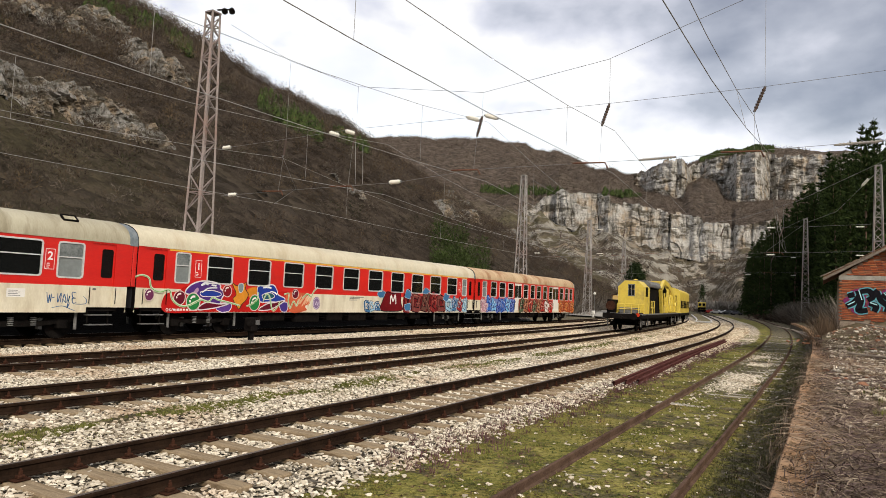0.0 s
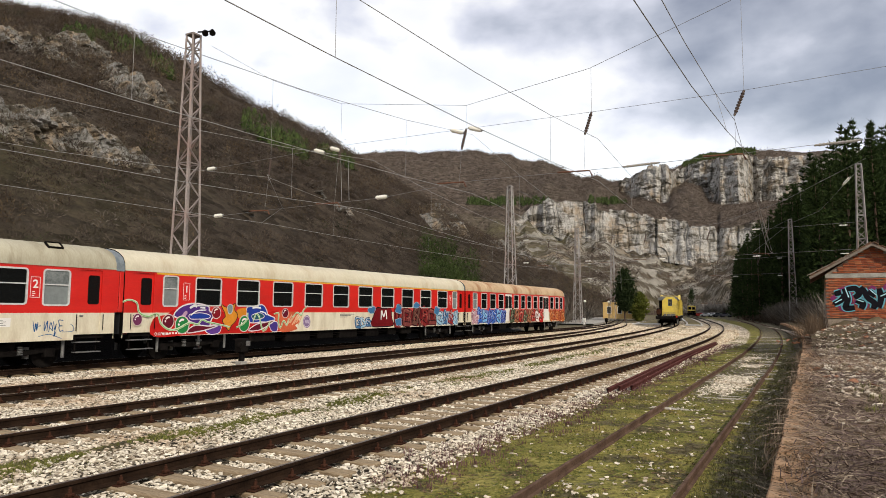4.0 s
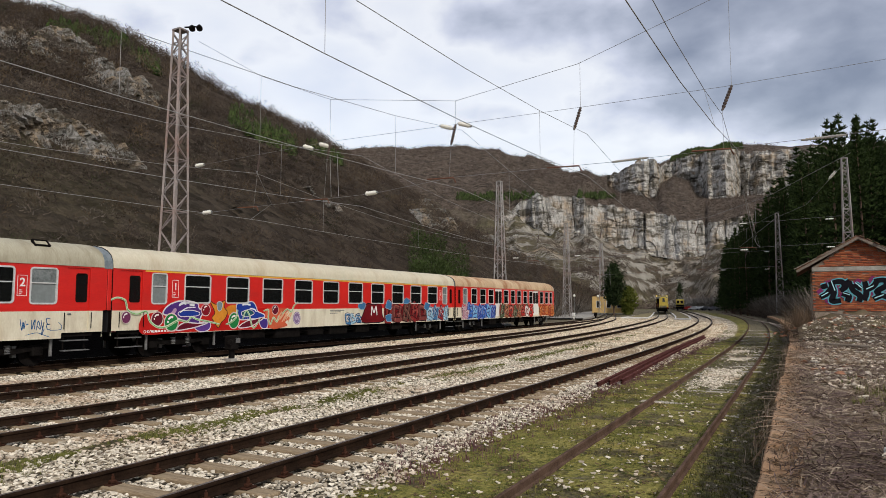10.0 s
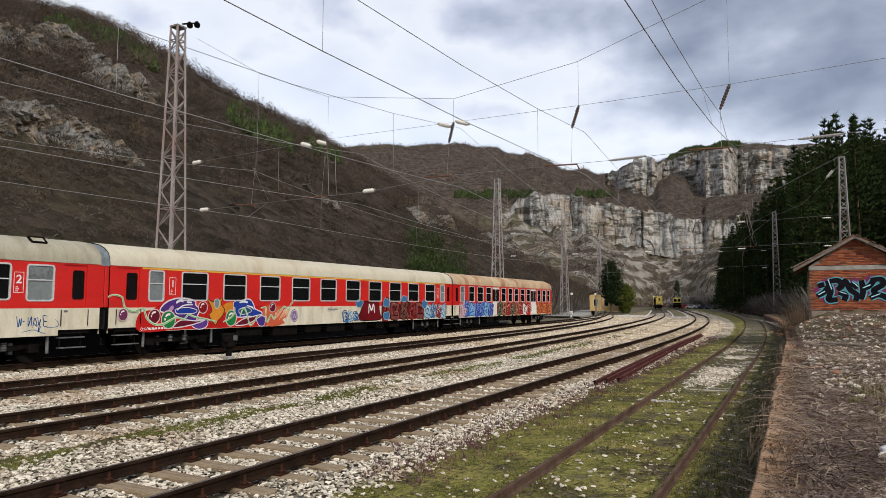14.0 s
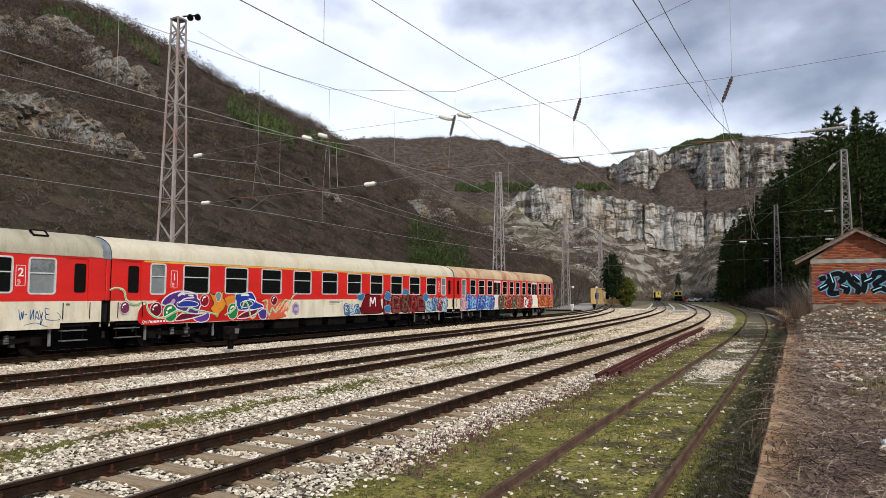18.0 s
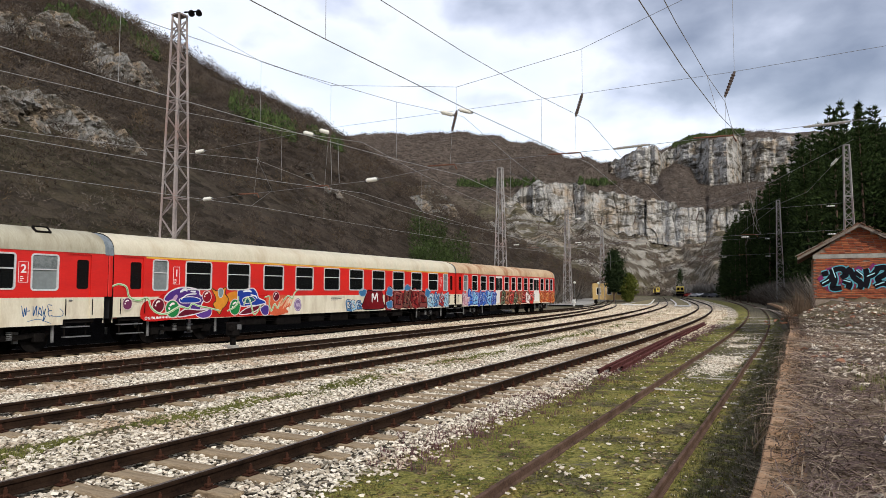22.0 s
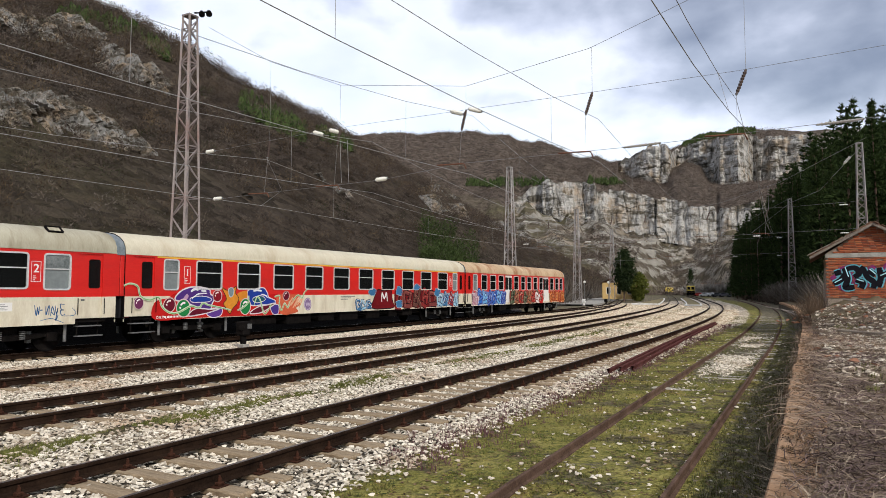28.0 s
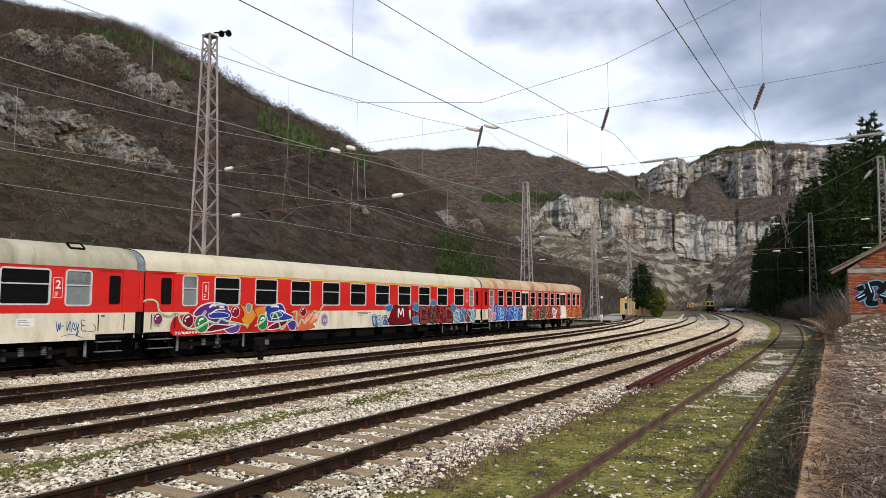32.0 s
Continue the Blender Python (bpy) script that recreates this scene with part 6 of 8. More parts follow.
SPAN_Y = 23.5
lattice_mast(-26.5, 22.5, 15.7, LATTICE_RED, "tall rust-streaked lattice mast behind the coaches", 1.12, 0.46)
lattice_mast(-26.5, 62.7, 14.7, LATTICE, "grey lattice mast behind the rusty coach")
lattice_mast(-31.0, 99.4, 14.6, LATTICE, "grey lattice mast by the curve")
lattice_mast(-36.0, 139.5, 15.0, LATTICE, "distant grey lattice mast")
lattice_mast(3.95, 66.0, 14.6, LATTICE, "slender pale lattice mast behind the brick hut", 1.0, 0.4)
lattice_mast(-2.1, 102.0, 14.6, LATTICE, "slender pale lattice mast by the pines", 1.0, 0.4)
lattice_mast(4.6, 24.5, 15.7, LATTICE, "lattice mast on the disused platform", 1.25, 0.5)
# dark cylinders added on the first mast, in place of its insulators
lamp_head = empty("floodlight", pose(-26.2, 22.5, 15.55), label="dark cylinders in place of insulators at the mast top", category="floodlight")
part("bracket", bar(bmesh.new(), (0, 0, 0), (1.0, 0, -0.15), 0.06, 0.06), DARK_STEEL, lamp_head)
for k in range(2):
    part("lamp_housing", disc(bmesh.new(), (0.5 + 0.5 * k, 0.0, -0.12 - 0.08 * k), (0.5, -0.4, -0.5), 0.10, 0.34, 12, 0.15), DARK_STEEL, lamp_head)


RUST_ORANGE = mottled("brown_rusted_tube", (0.10, 0.045, 0.03), (0.20, 0.095, 0.06), 4.0, 0.85, 0.1, 0.3, 30)


def head_span(y, rope, upper, lower, tracks, near=False):
    """Carrying rope, upper and lower cross ropes between a pair of masts, given as (x, z) points, with droppers over each track."""
    r = 0.009 if near else 0.013
    wire([(x, y, z) for x, z in rope], r, WIRE_LIGHT, "grey sagging carrying rope between two masts")
    wire([(x, y, z) for x, z in upper], r * 0.8, WIRE_LIGHT, "grey taut cross rope above the tracks")
    wire([(x, y, z) for x, z in lower], r * 0.9, WIRE_LIGHT, "grey lower cross rope holding the contact wires")

    def on(line, x):
        return float(np.interp(x, [p[0] for p in line], [p[1] for p in line]))

    for k, x in enumerate(tracks):
        z_up, z_low = on(upper, x), on(lower, x)
        wire([(x, y, on(rope, x)), (x, y, z_up)], r * 0.7, WIRE, "thin vertical dropper wire")
        insulator((x, y, z_up - 0.02), (x - 0.05 * k - 0.1, y, z_up - 0.78), 0.07, 7 if near else 3, PORCELAIN_BROWN, label="brown porcelain suspension insulator")
        wire([(x - 0.05 * k - 0.1, y, z_up - 0.78), (x - 0.30, y, z_low - 0.1)], r * 0.6, WIRE, "thin vertical dropper wire")
        wire([(x - 1.3, y, z_low + 0.02), (x - 0.1, y, z_low - 0.02), (x + 0.0, y, z_low - 0.22)], 0.030 if near else 0.022, RUST_ORANGE, "rusty orange steady arm of the contact wire", name="steady_arm")


ROPE = [(-26.3, 15.2), (-22.1, 12.73), (-18.0, 11.0), (-11.8, 10.04), (-6.8, 10.7), (-2.0, 12.2), (4.4, 15.4)]
UPPER = [(-26.2, 8.82), (-18.1, 9.1), (-6.8, 9.07), (-1.9, 9.09), (4.4, 9.3)]
LOWER = [(-26.2, 6.39), (-22.3, 6.5), (-15.8, 6.6), (-11.9, 6.96), (-5.3, 6.94), (-1.0, 7.03), (4.4, 7.15)]
head_span(SPAN_Y, ROPE, UPPER, LOWER, [-22.1, -18.0, -11.8, -6.72, -1.66], near=True)
for x, z in ((-26.0, 8.82), (-25.4, 6.42), (-15.8, 6.62)):
    insulator((x - 0.28, SPAN_Y, z), (x + 0.28, SPAN_Y, z + 0.02), 0.10, 4)
for x, z in ((-19.2, 9.0), (-18.3, 9.0), (-12.2, 9.05), (-11.4, 9.05)):
    insulator((x - 0.27, SPAN_Y, z + 0.06), (x + 0.27, SPAN_Y, z - 0.12), 0.10, 4)
for x, z in ((-5.0, 6.95), (0.9, 7.05)):
    insulator((x - 0.6, SPAN_Y, z - 0.01), (x + 0.6, SPAN_Y, z + 0.02), 0.055, 10, CONCRETE_GREY, label="slim grey insulator rod in the cross rope")
# hangers and slanted stays around the left tracks
wire([(-18.0, SPAN_Y, 8.6), (-17.9, SPAN_Y, 6.62)], 0.010, WIRE, "thin vertical dropper wire")
wire([(-17.6, SPAN_Y, 8.5), (-17.5, SPAN_Y, 6.62)], 0.010, WIRE, "thin vertical dropper wire")
wire([(-22.3, SPAN_Y, 8.2), (-21.3, SPAN_Y, 6.55), (-22.6, SPAN_Y, 5.9)], 0.013, WIRE_LIGHT, "slanted stay wire of the cross span")


def shifted(points, dx, dz, stretch=1.0):
    x0 = points[0][0]
    return [(x0 + (x - x0) * stretch + dx, z + dz) for x, z in points]


head_span(64.5, shifted(ROPE, 0.0, -0.9), shifted(UPPER, 0, 0), shifted(LOWER, 0, -0.1), [-23.0, -16.6, -13.4, -7.8, -3.0])
head_span(101.0, shifted(ROPE, -4.6, -0.9, 0.95), shifted(UPPER, -4.6, 0, 0.95), shifted(LOWER, -4.6, -0.1, 0.95), [-25.5, -19.5, -17.0, -11.2, -5.9])
for y, xs_ in ((64.5, (-25.5, -19, -12, -4, 2.6)), (101.0, (-29.5, -22, -15, -9, -3.5))):
    for x in xs_:
        for z in (6.7, 9.05):
            insulator((x - 0.3, y, z), (x + 0.3, y, z), 0.06, 3)


def contact_line(name, supports, messenger_top, messenger_low, contact_top, contact_low):
    """Messenger wire, contact wire and droppers over one track."""
    pts_m, pts_c = [], []
    for ya, yb in zip(supports, supports[1:]):
        for k in range(8):
            t = k / 8
            y = ya + (yb - ya) * t
            x = float(centre(name, y)) + (0.13 if name == "siding" else 0.0)
            f = (2 * t - 1) ** 2
            pts_m.append((x, y, messenger_low + (messenger_top - messenger_low) * f))
            pts_c.append((x + (0.42 * f if name == "siding" else 0.0), y, contact_low + (contact_top - contact_low) * f))
            if k in (1, 3, 5, 7) and -14 < y < 120:
                wire([pts_m[-1], pts_c[-1]], 0.005, WIRE, "thin dropper between messenger and contact wire")
    wire(pts_m, 0.008, WIRE, "dark messenger wire over the track")
    wire(pts_c, 0.009, WIRE, "dark contact wire over the track")


SUPPORTS = [-57.0, -17.0, SPAN_Y, 64.5, 101.0, 140.0, 180.0, 230.0, 290.0]
contact_line("siding", SUPPORTS[:4], 8.15, 6.80, 6.95, 6.00)
contact_line("first", SUPPORTS[:5], 8.05, 7.03, 6.51, 5.86)
contact_line("second", SUPPORTS[:7], 8.81, 7.21, 6.45, 5.91)
contact_line("third", SUPPORTS[:7], 8.28, 6.95, 6.10, 5.50)
contact_line("coach", SUPPORTS[:7], 8.08, 6.87, 5.88, 5.72)
# feeder wires along the mast tops
wire([(3.95, 66.0, 13.9), (1.2, 84, 12.9), (-2.1, 102.0, 13.8), (-9.5, 140, 12.9)], 0.02, WIRE_LIGHT, "grey feeder wire between the slender masts")
insulator((3.4, 68.5, 13.7), (3.0, 71.0, 13.5), 0.12, 4)


# ---- disused platform ----
PLATFORM_TOP = 0.50
EDGE_STONE = mottled("stained_brown_platform_kerb", (0.25, 0.145, 0.08), (0.48, 0.31, 0.19), 2.0, 0.92, 0, 0.5, 28, stain=(0.17, 0.15, 0.12), stain_scale=1.6, amount=0.6)
WALL_STONE = mottled("dark_platform_wall_stone", (0.06, 0.05, 0.04), (0.16, 0.13, 0.105), 2.0, 0.92, 0, 0.7, 20, stain=(0.05, 0.06, 0.03), stain_scale=1.5, amount=0.7)
PLATFORM_EARTH = mottled("dry_littered_platform_earth", (0.070, 0.050, 0.035), (0.23, 0.172, 0.122), 1.4, 0.97, 0, 0.8, 34, stain=(0.10, 0.10, 0.04), stain_scale=0.35, amount=0.7)


def edge_x(y):
    return centre("siding", y) + 1.76 + 0.02 * (lattice_noise(np.asarray(y) * 0.8, 0, 8) - 0.5)


py_ = np.concatenate([np.arange(-9, 36, 0.3), np.arange(36, 95, 1.0)])
across = np.concatenate([np.arange(0.0, 7.0, 0.22), np.geomspace(7.2, 45, 14)])


def platform_height(x, y):
    off = x - edge_x(y)
    heap = 0.85 * np.exp(-(((y - 30.5) / 2.6) ** 2) - ((x - 2.8) / 2.4) ** 2) + 0.5 * np.exp(-(((y - 27) / 2.4) ** 2) - ((x - 5.0) / 2.2) ** 2)
    heap = heap + 0.4 * np.exp(-(((y - 32.5) / 2.0) ** 2) - ((x - 0.8) / 1.5) ** 2) + 1.0 * np.exp(-(((y - 35.1) / 1.7) ** 2) - ((x - 3.0) / 2.6) ** 4)
    return PLATFORM_TOP + 0.02 + (0.12 * (fractal(x * 0.8, y * 0.8, 91) - 0.45) + 0.06 * (fractal(x * 4, y * 4, 92) - 0.5)) * step(0.25, 0.9, off) + heap * (0.75 + 0.5 * fractal(x * 2.4, y * 2.4, 93, 5, 0.6))


pa, pyy = np.meshgrid(across + 0.33, py_)
pxx = edge_x(pyy) + pa
platform = grid_object("platform", np.stack([pxx, pyy, platform_height(pxx, pyy)], -1), PLATFORM_EARTH)
tagged(platform, "disused platform of dry earth, litter and dead grass", "platform", kind="structure")
bm = bmesh.new()
rng = random.Random(12)
me_kerbs = []
for k in range(3):
    b = bmesh.new()
    box(b, 0.0, 0.43, 0.0, 1.18, -0.20, 0.0, bevel=0.018)
    for v in b.verts:
        v.co += Vector((noise.noise(v.co * 3 + Vector((k * 9, 0, 0))), noise.noise(v.co * 4 + Vector((0, k * 7, 0))), noise.noise(v.co * 5))) * 0.018
    me = bpy.data.meshes.new("kerb_stone")
    b.to_mesh(me)
    b.free()
    me.materials.append(EDGE_STONE)
    me_kerbs.append(me)
y = -8.0
while y < 92:
    x = float(edge_x(y))
    yaw = math.degrees(math.atan(float(edge_x(y) - edge_x(y + 1.2)) / 1.2))
    ks = new("kerb_stone", me_kerbs[rng.randrange(3)])
    ks.parent = platform
    ks.matrix_local = pose(x + rng.uniform(-0.02, 0.02), y, PLATFORM_TOP + rng.uniform(0.0, 0.03), rng.uniform(-0.8, 0.8), rng.uniform(-1.5, 1.5), yaw + rng.uniform(-0.6, 0.6))
    y += 1.2
wall_pts = np.stack([np.stack([edge_x(py_) + 0.05 + 0.03 * (lattice_noise(py_ * 3, k, 4) - 0.5), py_, np.full_like(py_, z)], -1) for k, z in enumerate((-0.75, -0.3, 0.0, 0.15, 0.31))], 1)
grid_object("platform_wall", wall_pts, WALL_STONE, platform, smooth=False)

# ---- brick hut at the platform end ----
HUT_X, HUT_Y, HUT_W, HUT_L = 0.61, 35.3, 3.72, 7.5


def brick_material():
    mat, nodes, bsdf = material("old_red_brick", 0.92)
    rand = nodes("ShaderNodeObjectInfo").outputs["Random"]
    co = nodes.coords()
    grain = nodes.noise(30.0, co, 5.0, 0.7)
    c = nodes.ramp(rand, (0.0, (0.16, 0.045, 0.028)), (0.25, (0.30, 0.072, 0.036)), (0.6, (0.42, 0.115, 0.05)), (0.85, (0.52, 0.19, 0.085)), (1.0, (0.22, 0.10, 0.075)))
    c = nodes.mix(nodes.math("MULTIPLY", grain, 0.5), c, (0.20, 0.10, 0.07, 1))
    put(nodes, bsdf, c)
    bump(nodes, bsdf, grain, 0.4, 0.01)
    return mat


BRICK = brick_material()
MORTAR = mottled("crumbling_lime_mortar", (0.22, 0.17, 0.13), (0.38, 0.31, 0.25), 5.0, 0.95, 0, 0.5, 40)
CONCRETE = mottled("pitted_concrete_band", (0.27, 0.255, 0.225), (0.42, 0.40, 0.36), 2.0, 0.92, 0, 0.4, 30, stain=(0.16, 0.14, 0.12), stain_scale=1.5, amount=0.5)
OLD_WOOD = mottled("grey_weathered_board", (0.13, 0.105, 0.085), (0.28, 0.24, 0.20), 2.0, 0.92, 0, 0.5, 30, stretch=(6, 1, 6))
OLD_TILE = mottled("mossy_clay_roof_tile", (0.13, 0.065, 0.045), (0.27, 0.15, 0.105), 2.0, 0.92, 0, 0.5, 20, stain=(0.10, 0.10, 0.06), stain_scale=1.0, amount=0.6)
hut = empty("brick_hut", pose(HUT_X, HUT_Y, 0.0), label="derelict red brick hut with sprayed gable wall", category="hut")
EAVE, RIDGE = 3.62, 4.98
core = bmesh.new()
box(core, 0.05, HUT_W - 0.05, 0.05, HUT_L, 0.3, EAVE)
part("wall", core, MORTAR, hut, "crumbling mortar and brick wall")
gable = bmesh.new()
tri = [(0.02, EAVE), (HUT_W - 0.02, EAVE), (HUT_W / 2, RIDGE - 0.06)]
lo = [gable.verts.new((x, 0.05, z)) for x, z in tri]
hi = [gable.verts.new((x, 0.30, z)) for x, z in tri]
gable.faces.new(lo)
gable.faces.new(hi[::-1])
for k in range(3):
    gable.faces.new((lo[k], lo[(k + 1) % 3], hi[(k + 1) % 3], hi[k]))
part("gable", gable, MORTAR, hut)
part("concrete_band", boxed(0.0, HUT_W, -0.015, 0.06, 3.42, 3.62, bevel=0.01), CONCRETE, hut, "pale concrete ring beam")
for side in (-1, 1):
    slope = bmesh.new()
    cx = HUT_W / 2
    ex, ez = cx + side * (cx + 0.62), EAVE - 0.10
    ring = []
    for y in (-0.35, HUT_L + 0.3):
        ring.append([slope.verts.new(p) for p in ((cx, y, RIDGE), (ex, y, ez), (ex, y, ez - 0.05), (cx, y, RIDGE - 0.05))])
    for k in range(4):
        slope.faces.new((ring[0][k], ring[0][(k + 1) % 4], ring[1][(k + 1) % 4], ring[1][k]))
    slope.faces.new(ring[0])
    slope.faces.new(ring[1][::-1])
    part("roof_slope", slope, OLD_TILE, hut, "sagging tiled roof slope")
    part("barge_board", bar(bmesh.new(), (cx, -0.34, RIDGE - 0.10), (ex, -0.34, ez - 0.10), 0.03, 0.10), OLD_WOOD, hut, "grey weathered board")
    part("rafter_end", bar(bmesh.new(), (cx - side * 0.1, -0.30, RIDGE - 0.02), (ex + side * 0.1, -0.42, ez + 0.02), 0.06, 0.04), OLD_WOOD, hut)
    for k in range(9):
        t = (k + 0.5) / 9
        tile = boxed(-0.11, 0.11, -0.12, 0.30, 0.0, 0.03, bevel=0.008)
        ob = part("roof_tile", tile, OLD_TILE, hut)
        ob.matrix_local = Matrix.Translation((cx + (ex - cx) * t, -0.30 + 0.05 * math.sin(k * 2.3), RIDGE + (ez - RIDGE) * t + 0.02)) @ Euler((0, math.atan2(RIDGE - ez, abs(ex - cx)) * side, 0.1 * math.sin(k))).to_matrix().to_4x4()

# sprayed lettering on the gable wall, a plane facing -y

def wall_art(parent, shapes, colour, y_plane, x0, z0, line, label="", name="graffiti"):
    """Strokes on a wall that faces -y."""
    for k, pts in enumerate(shapes):
        bm = bmesh.new()
        stroke(bm, [(px, pz) for px, pz in pts], line, 0.0, 0.2)
        for v in bm.verts:
            v.co = Vector((x0 + v.co.y, y_plane - 0.00025 * k, z0 + v.co.z))
        part(name, bm, paint(colour), parent, label)


LETTERS = [
    [(0.0, 0.25), (0.28, 0.42), (0.5, 0.75)], [(0.05, 0.7), (0.3, 0.78)], [(0.42, 0.95), (0.55, 0.5), (0.45, 0.08), (0.8, 0.1)], [(0.5, 0.9), (0.85, 0.95), (1.0, 0.7), (0.8, 0.55)],
    [(0.85, 0.4), (1.12, 0.3), (1.05, 0.05)], [(1.15, 0.95), (1.3, 0.55), (1.55, 0.3), (1.5, 0.05)], [(1.35, 0.85), (1.6, 0.6)], [(1.75, 0.95), (1.8, 0.5), (1.7, 0.1)], [(1.75, 0.55), (2.05, 0.7), (2.25, 1.0)],
    [(2.1, 0.95), (2.5, 0.98), (2.55, 0.75), (2.2, 0.5), (2.3, 0.35)], [(2.05, 0.15), (2.4, 0.3), (2.85, 0.05)], [(2.75, 0.85), (3.0, 0.95), (3.1, 0.6)], [(2.8, 0.45), (3.1, 0.4), (3.25, 0.1)], [(1.0, 0.8), (1.2, 0.98)],
]
wall_art(hut, [[(x * 1.02, z + 0.06) for x, z in s] for s in LETTERS[::2]], (0.22, 0.04, 0.13), -0.012, 0.25, 2.02, 0.52, "violet sprayed haze around lettering")
wall_art(hut, LETTERS, (0.13, 0.40, 0.48), -0.016, 0.30, 2.0, 0.34, "light blue sprayed outlines")
wall_art(hut, LETTERS, BLACK, -0.020, 0.30, 2.0, 0.235, "black sprayed lettering")
wall_art(hut, [[(x + 0.04, z + 0.05) for x, z in s[:2]] for s in LETTERS[::2]], (0.45, 0.76, 0.84), -0.024, 0.30, 2.0, 0.045, "pale blue sprayed highlights")

# ---- bundle of old rails beside the siding ----
RED_RUST = mottled("dark_red_rust", (0.055, 0.018, 0.016), (0.13, 0.050, 0.044), 3.0, 0.9, 0.1, 0.4, 30)
bundle = empty("rail_bundle", label="bundle of dark red rusted scrap rails on the ballast", category="scrap rails")
for k, (dx, dz) in enumerate(((-0.22, 0.0), (-0.04, 0.02), (0.16, 0.0))):
    path = np.stack([np.linspace(-4.42 + dx, -5.32 + dx, 16) - 0.10 * np.sin(np.linspace(0, 3.1, 16)), np.linspace(17.3 + 0.5 * k, 47.0 - k, 16), np.full(16, -0.07 + dz)], -1)
    sweep("scrap_rail", rail_profile(), path, RED_RUST, bundle)

# ---- yellow works train that leaves along the second track ----
def flat_wagon(length, label, bogies):
    w = empty("works_wagon", label=label, category="wagon", group="works train")
    part("deck", boxed(-1.35, 1.35, 0.5, length - 0.5, 1.12, 1.24, bevel=0.01), GREY_STEEL, w, "grey steel deck")
    for side in (-1, 1):
        part("side_sill", boxed(side * 1.28, side * 1.38, 0.5, length - 0.5, 0.92, 1.16), DARK_STEEL, w)
    part("headstock", boxed(-1.35, 1.35, 0.42, 0.56, 0.86, 1.22), DARK_STEEL, w)
    part("headstock", boxed(-1.35, 1.35, length - 0.56, length - 0.42, 0.86, 1.22), DARK_STEEL, w)
    part("underframe", boxed(-0.7, 0.7, 2.0, length - 2.0, 0.62, 1.0), DARK_STEEL, w)
    buffers(w, 0.45, -1)
    buffers(w, length - 0.45, 1)
    for yy in bogies:
        bogie(w, yy, 1.9)
    return w


def sloped_box(name, x0, x1, y0, y1, z0, z1, chamfer, mat, parent, label=""):
    prof = [(x0, z0), (x1, z0), (x1, z1 - chamfer), (x1 - chamfer, z1), (x0 + chamfer, z1), (x0, z1 - chamfer)]
    bm = extrude_profile(prof, y0, y1, closed=True)
    for y in (y0, y1):
        bm.faces.new([bm.verts.new((x, y, z)) for x, z in prof])
    return part(name, bm, mat, parent, label)


WAGON = 24.3  # length over the headstocks
RED_MARK = paint((0.55, 0.05, 0.02))
wagon = flat_wagon(WAGON, "yellow works wagon with cabin and conveyor boom on deck", (2.9, WAGON - 3.1))
underframe = set(wagon.children_recursive)
cabin = sloped_box("cabin", -0.62, 1.22, 2.1, 4.9, 1.24, 3.62, 0.45, MACHINE_YELLOW, wagon, "yellow sheet-metal cabin")
for a, b in ((0.14, 0.30), (0.36, 0.52)):
    part("cabin_window", boxed(a, b, 2.085, 2.105, 2.55, 3.30), GLASS, cabin, "small dark cabin window")
part("window_surround", boxed(0.08, 0.58, 2.092, 2.098, 2.48, 3.37), GREY_STEEL, cabin)
part("cabin_window", boxed(1.215, 1.232, 2.9, 3.9, 2.5, 3.2), GLASS, cabin)
part("cabin_hatch", boxed(-0.55, -0.05, 2.08, 2.10, 1.5, 2.9, bevel=0.006), MACHINE_YELLOW, cabin)
part("rust_seam", boxed(-0.60, 1.2, 2.088, 2.098, 1.24, 1.32), CHAIR_RUST, cabin)
for k in range(3):
    part("panel_rib", boxed(-0.60, 1.2, 2.085, 2.098, 1.75 + k * 0.62, 1.78 + k * 0.62), MACHINE_YELLOW, cabin)
part("toolbox", boxed(-1.28, -0.74, 1.5, 3.8, 1.24, 2.20, bevel=0.03), DARK_STEEL, wagon, "dark toolbox")
part("reel", disc(bmesh.new(), (-1.0, 1.42, 1.75), (0, 1, 0), 0.34, 0.14, 18), CHAIR_RUST, wagon, "rusty cable reel")
for z in (1.55, 1.9):
    part("handrail", rod(bmesh.new(), (-0.6, 1.75, z), (1.3, 1.75, z), 0.028), MACHINE_YELLOW, wagon, "yellow handrail")
for x in (-0.6, -0.1, 0.4, 0.9, 1.3):
    part("railing_post", rod(bmesh.new(), (x, 1.75, 1.24), (x, 1.75, 1.9), 0.028), MACHINE_YELLOW, wagon)
part("storage_box", boxed(-0.45, 0.95, 1.80, 2.06, 1.26, 1.66, bevel=0.02), GREY_STEEL, wagon)
for yy in (5.2, 5.7, 6.2):
    part("railing_post", rod(bmesh.new(), (1.28, yy, 1.24), (1.28, yy, 2.2), 0.03), MACHINE_YELLOW, wagon)
for z in (1.7, 2.2):
    part("handrail", rod(bmesh.new(), (1.28, 5.1, z), (1.28, 6.3, z), 0.03), MACHINE_YELLOW, wagon)
part("engine_housing", boxed(-1.2, 1.0, 5.4, 9.6, 1.24, 3.25, bevel=0.06), DARK_STEEL, wagon, "dark engine housing")
sloped_box("housing_roof", -1.3, 1.2, 5.2, 10.0, 3.3, 3.78, 0.28, GREY_STEEL, wagon, "grey housing roof")
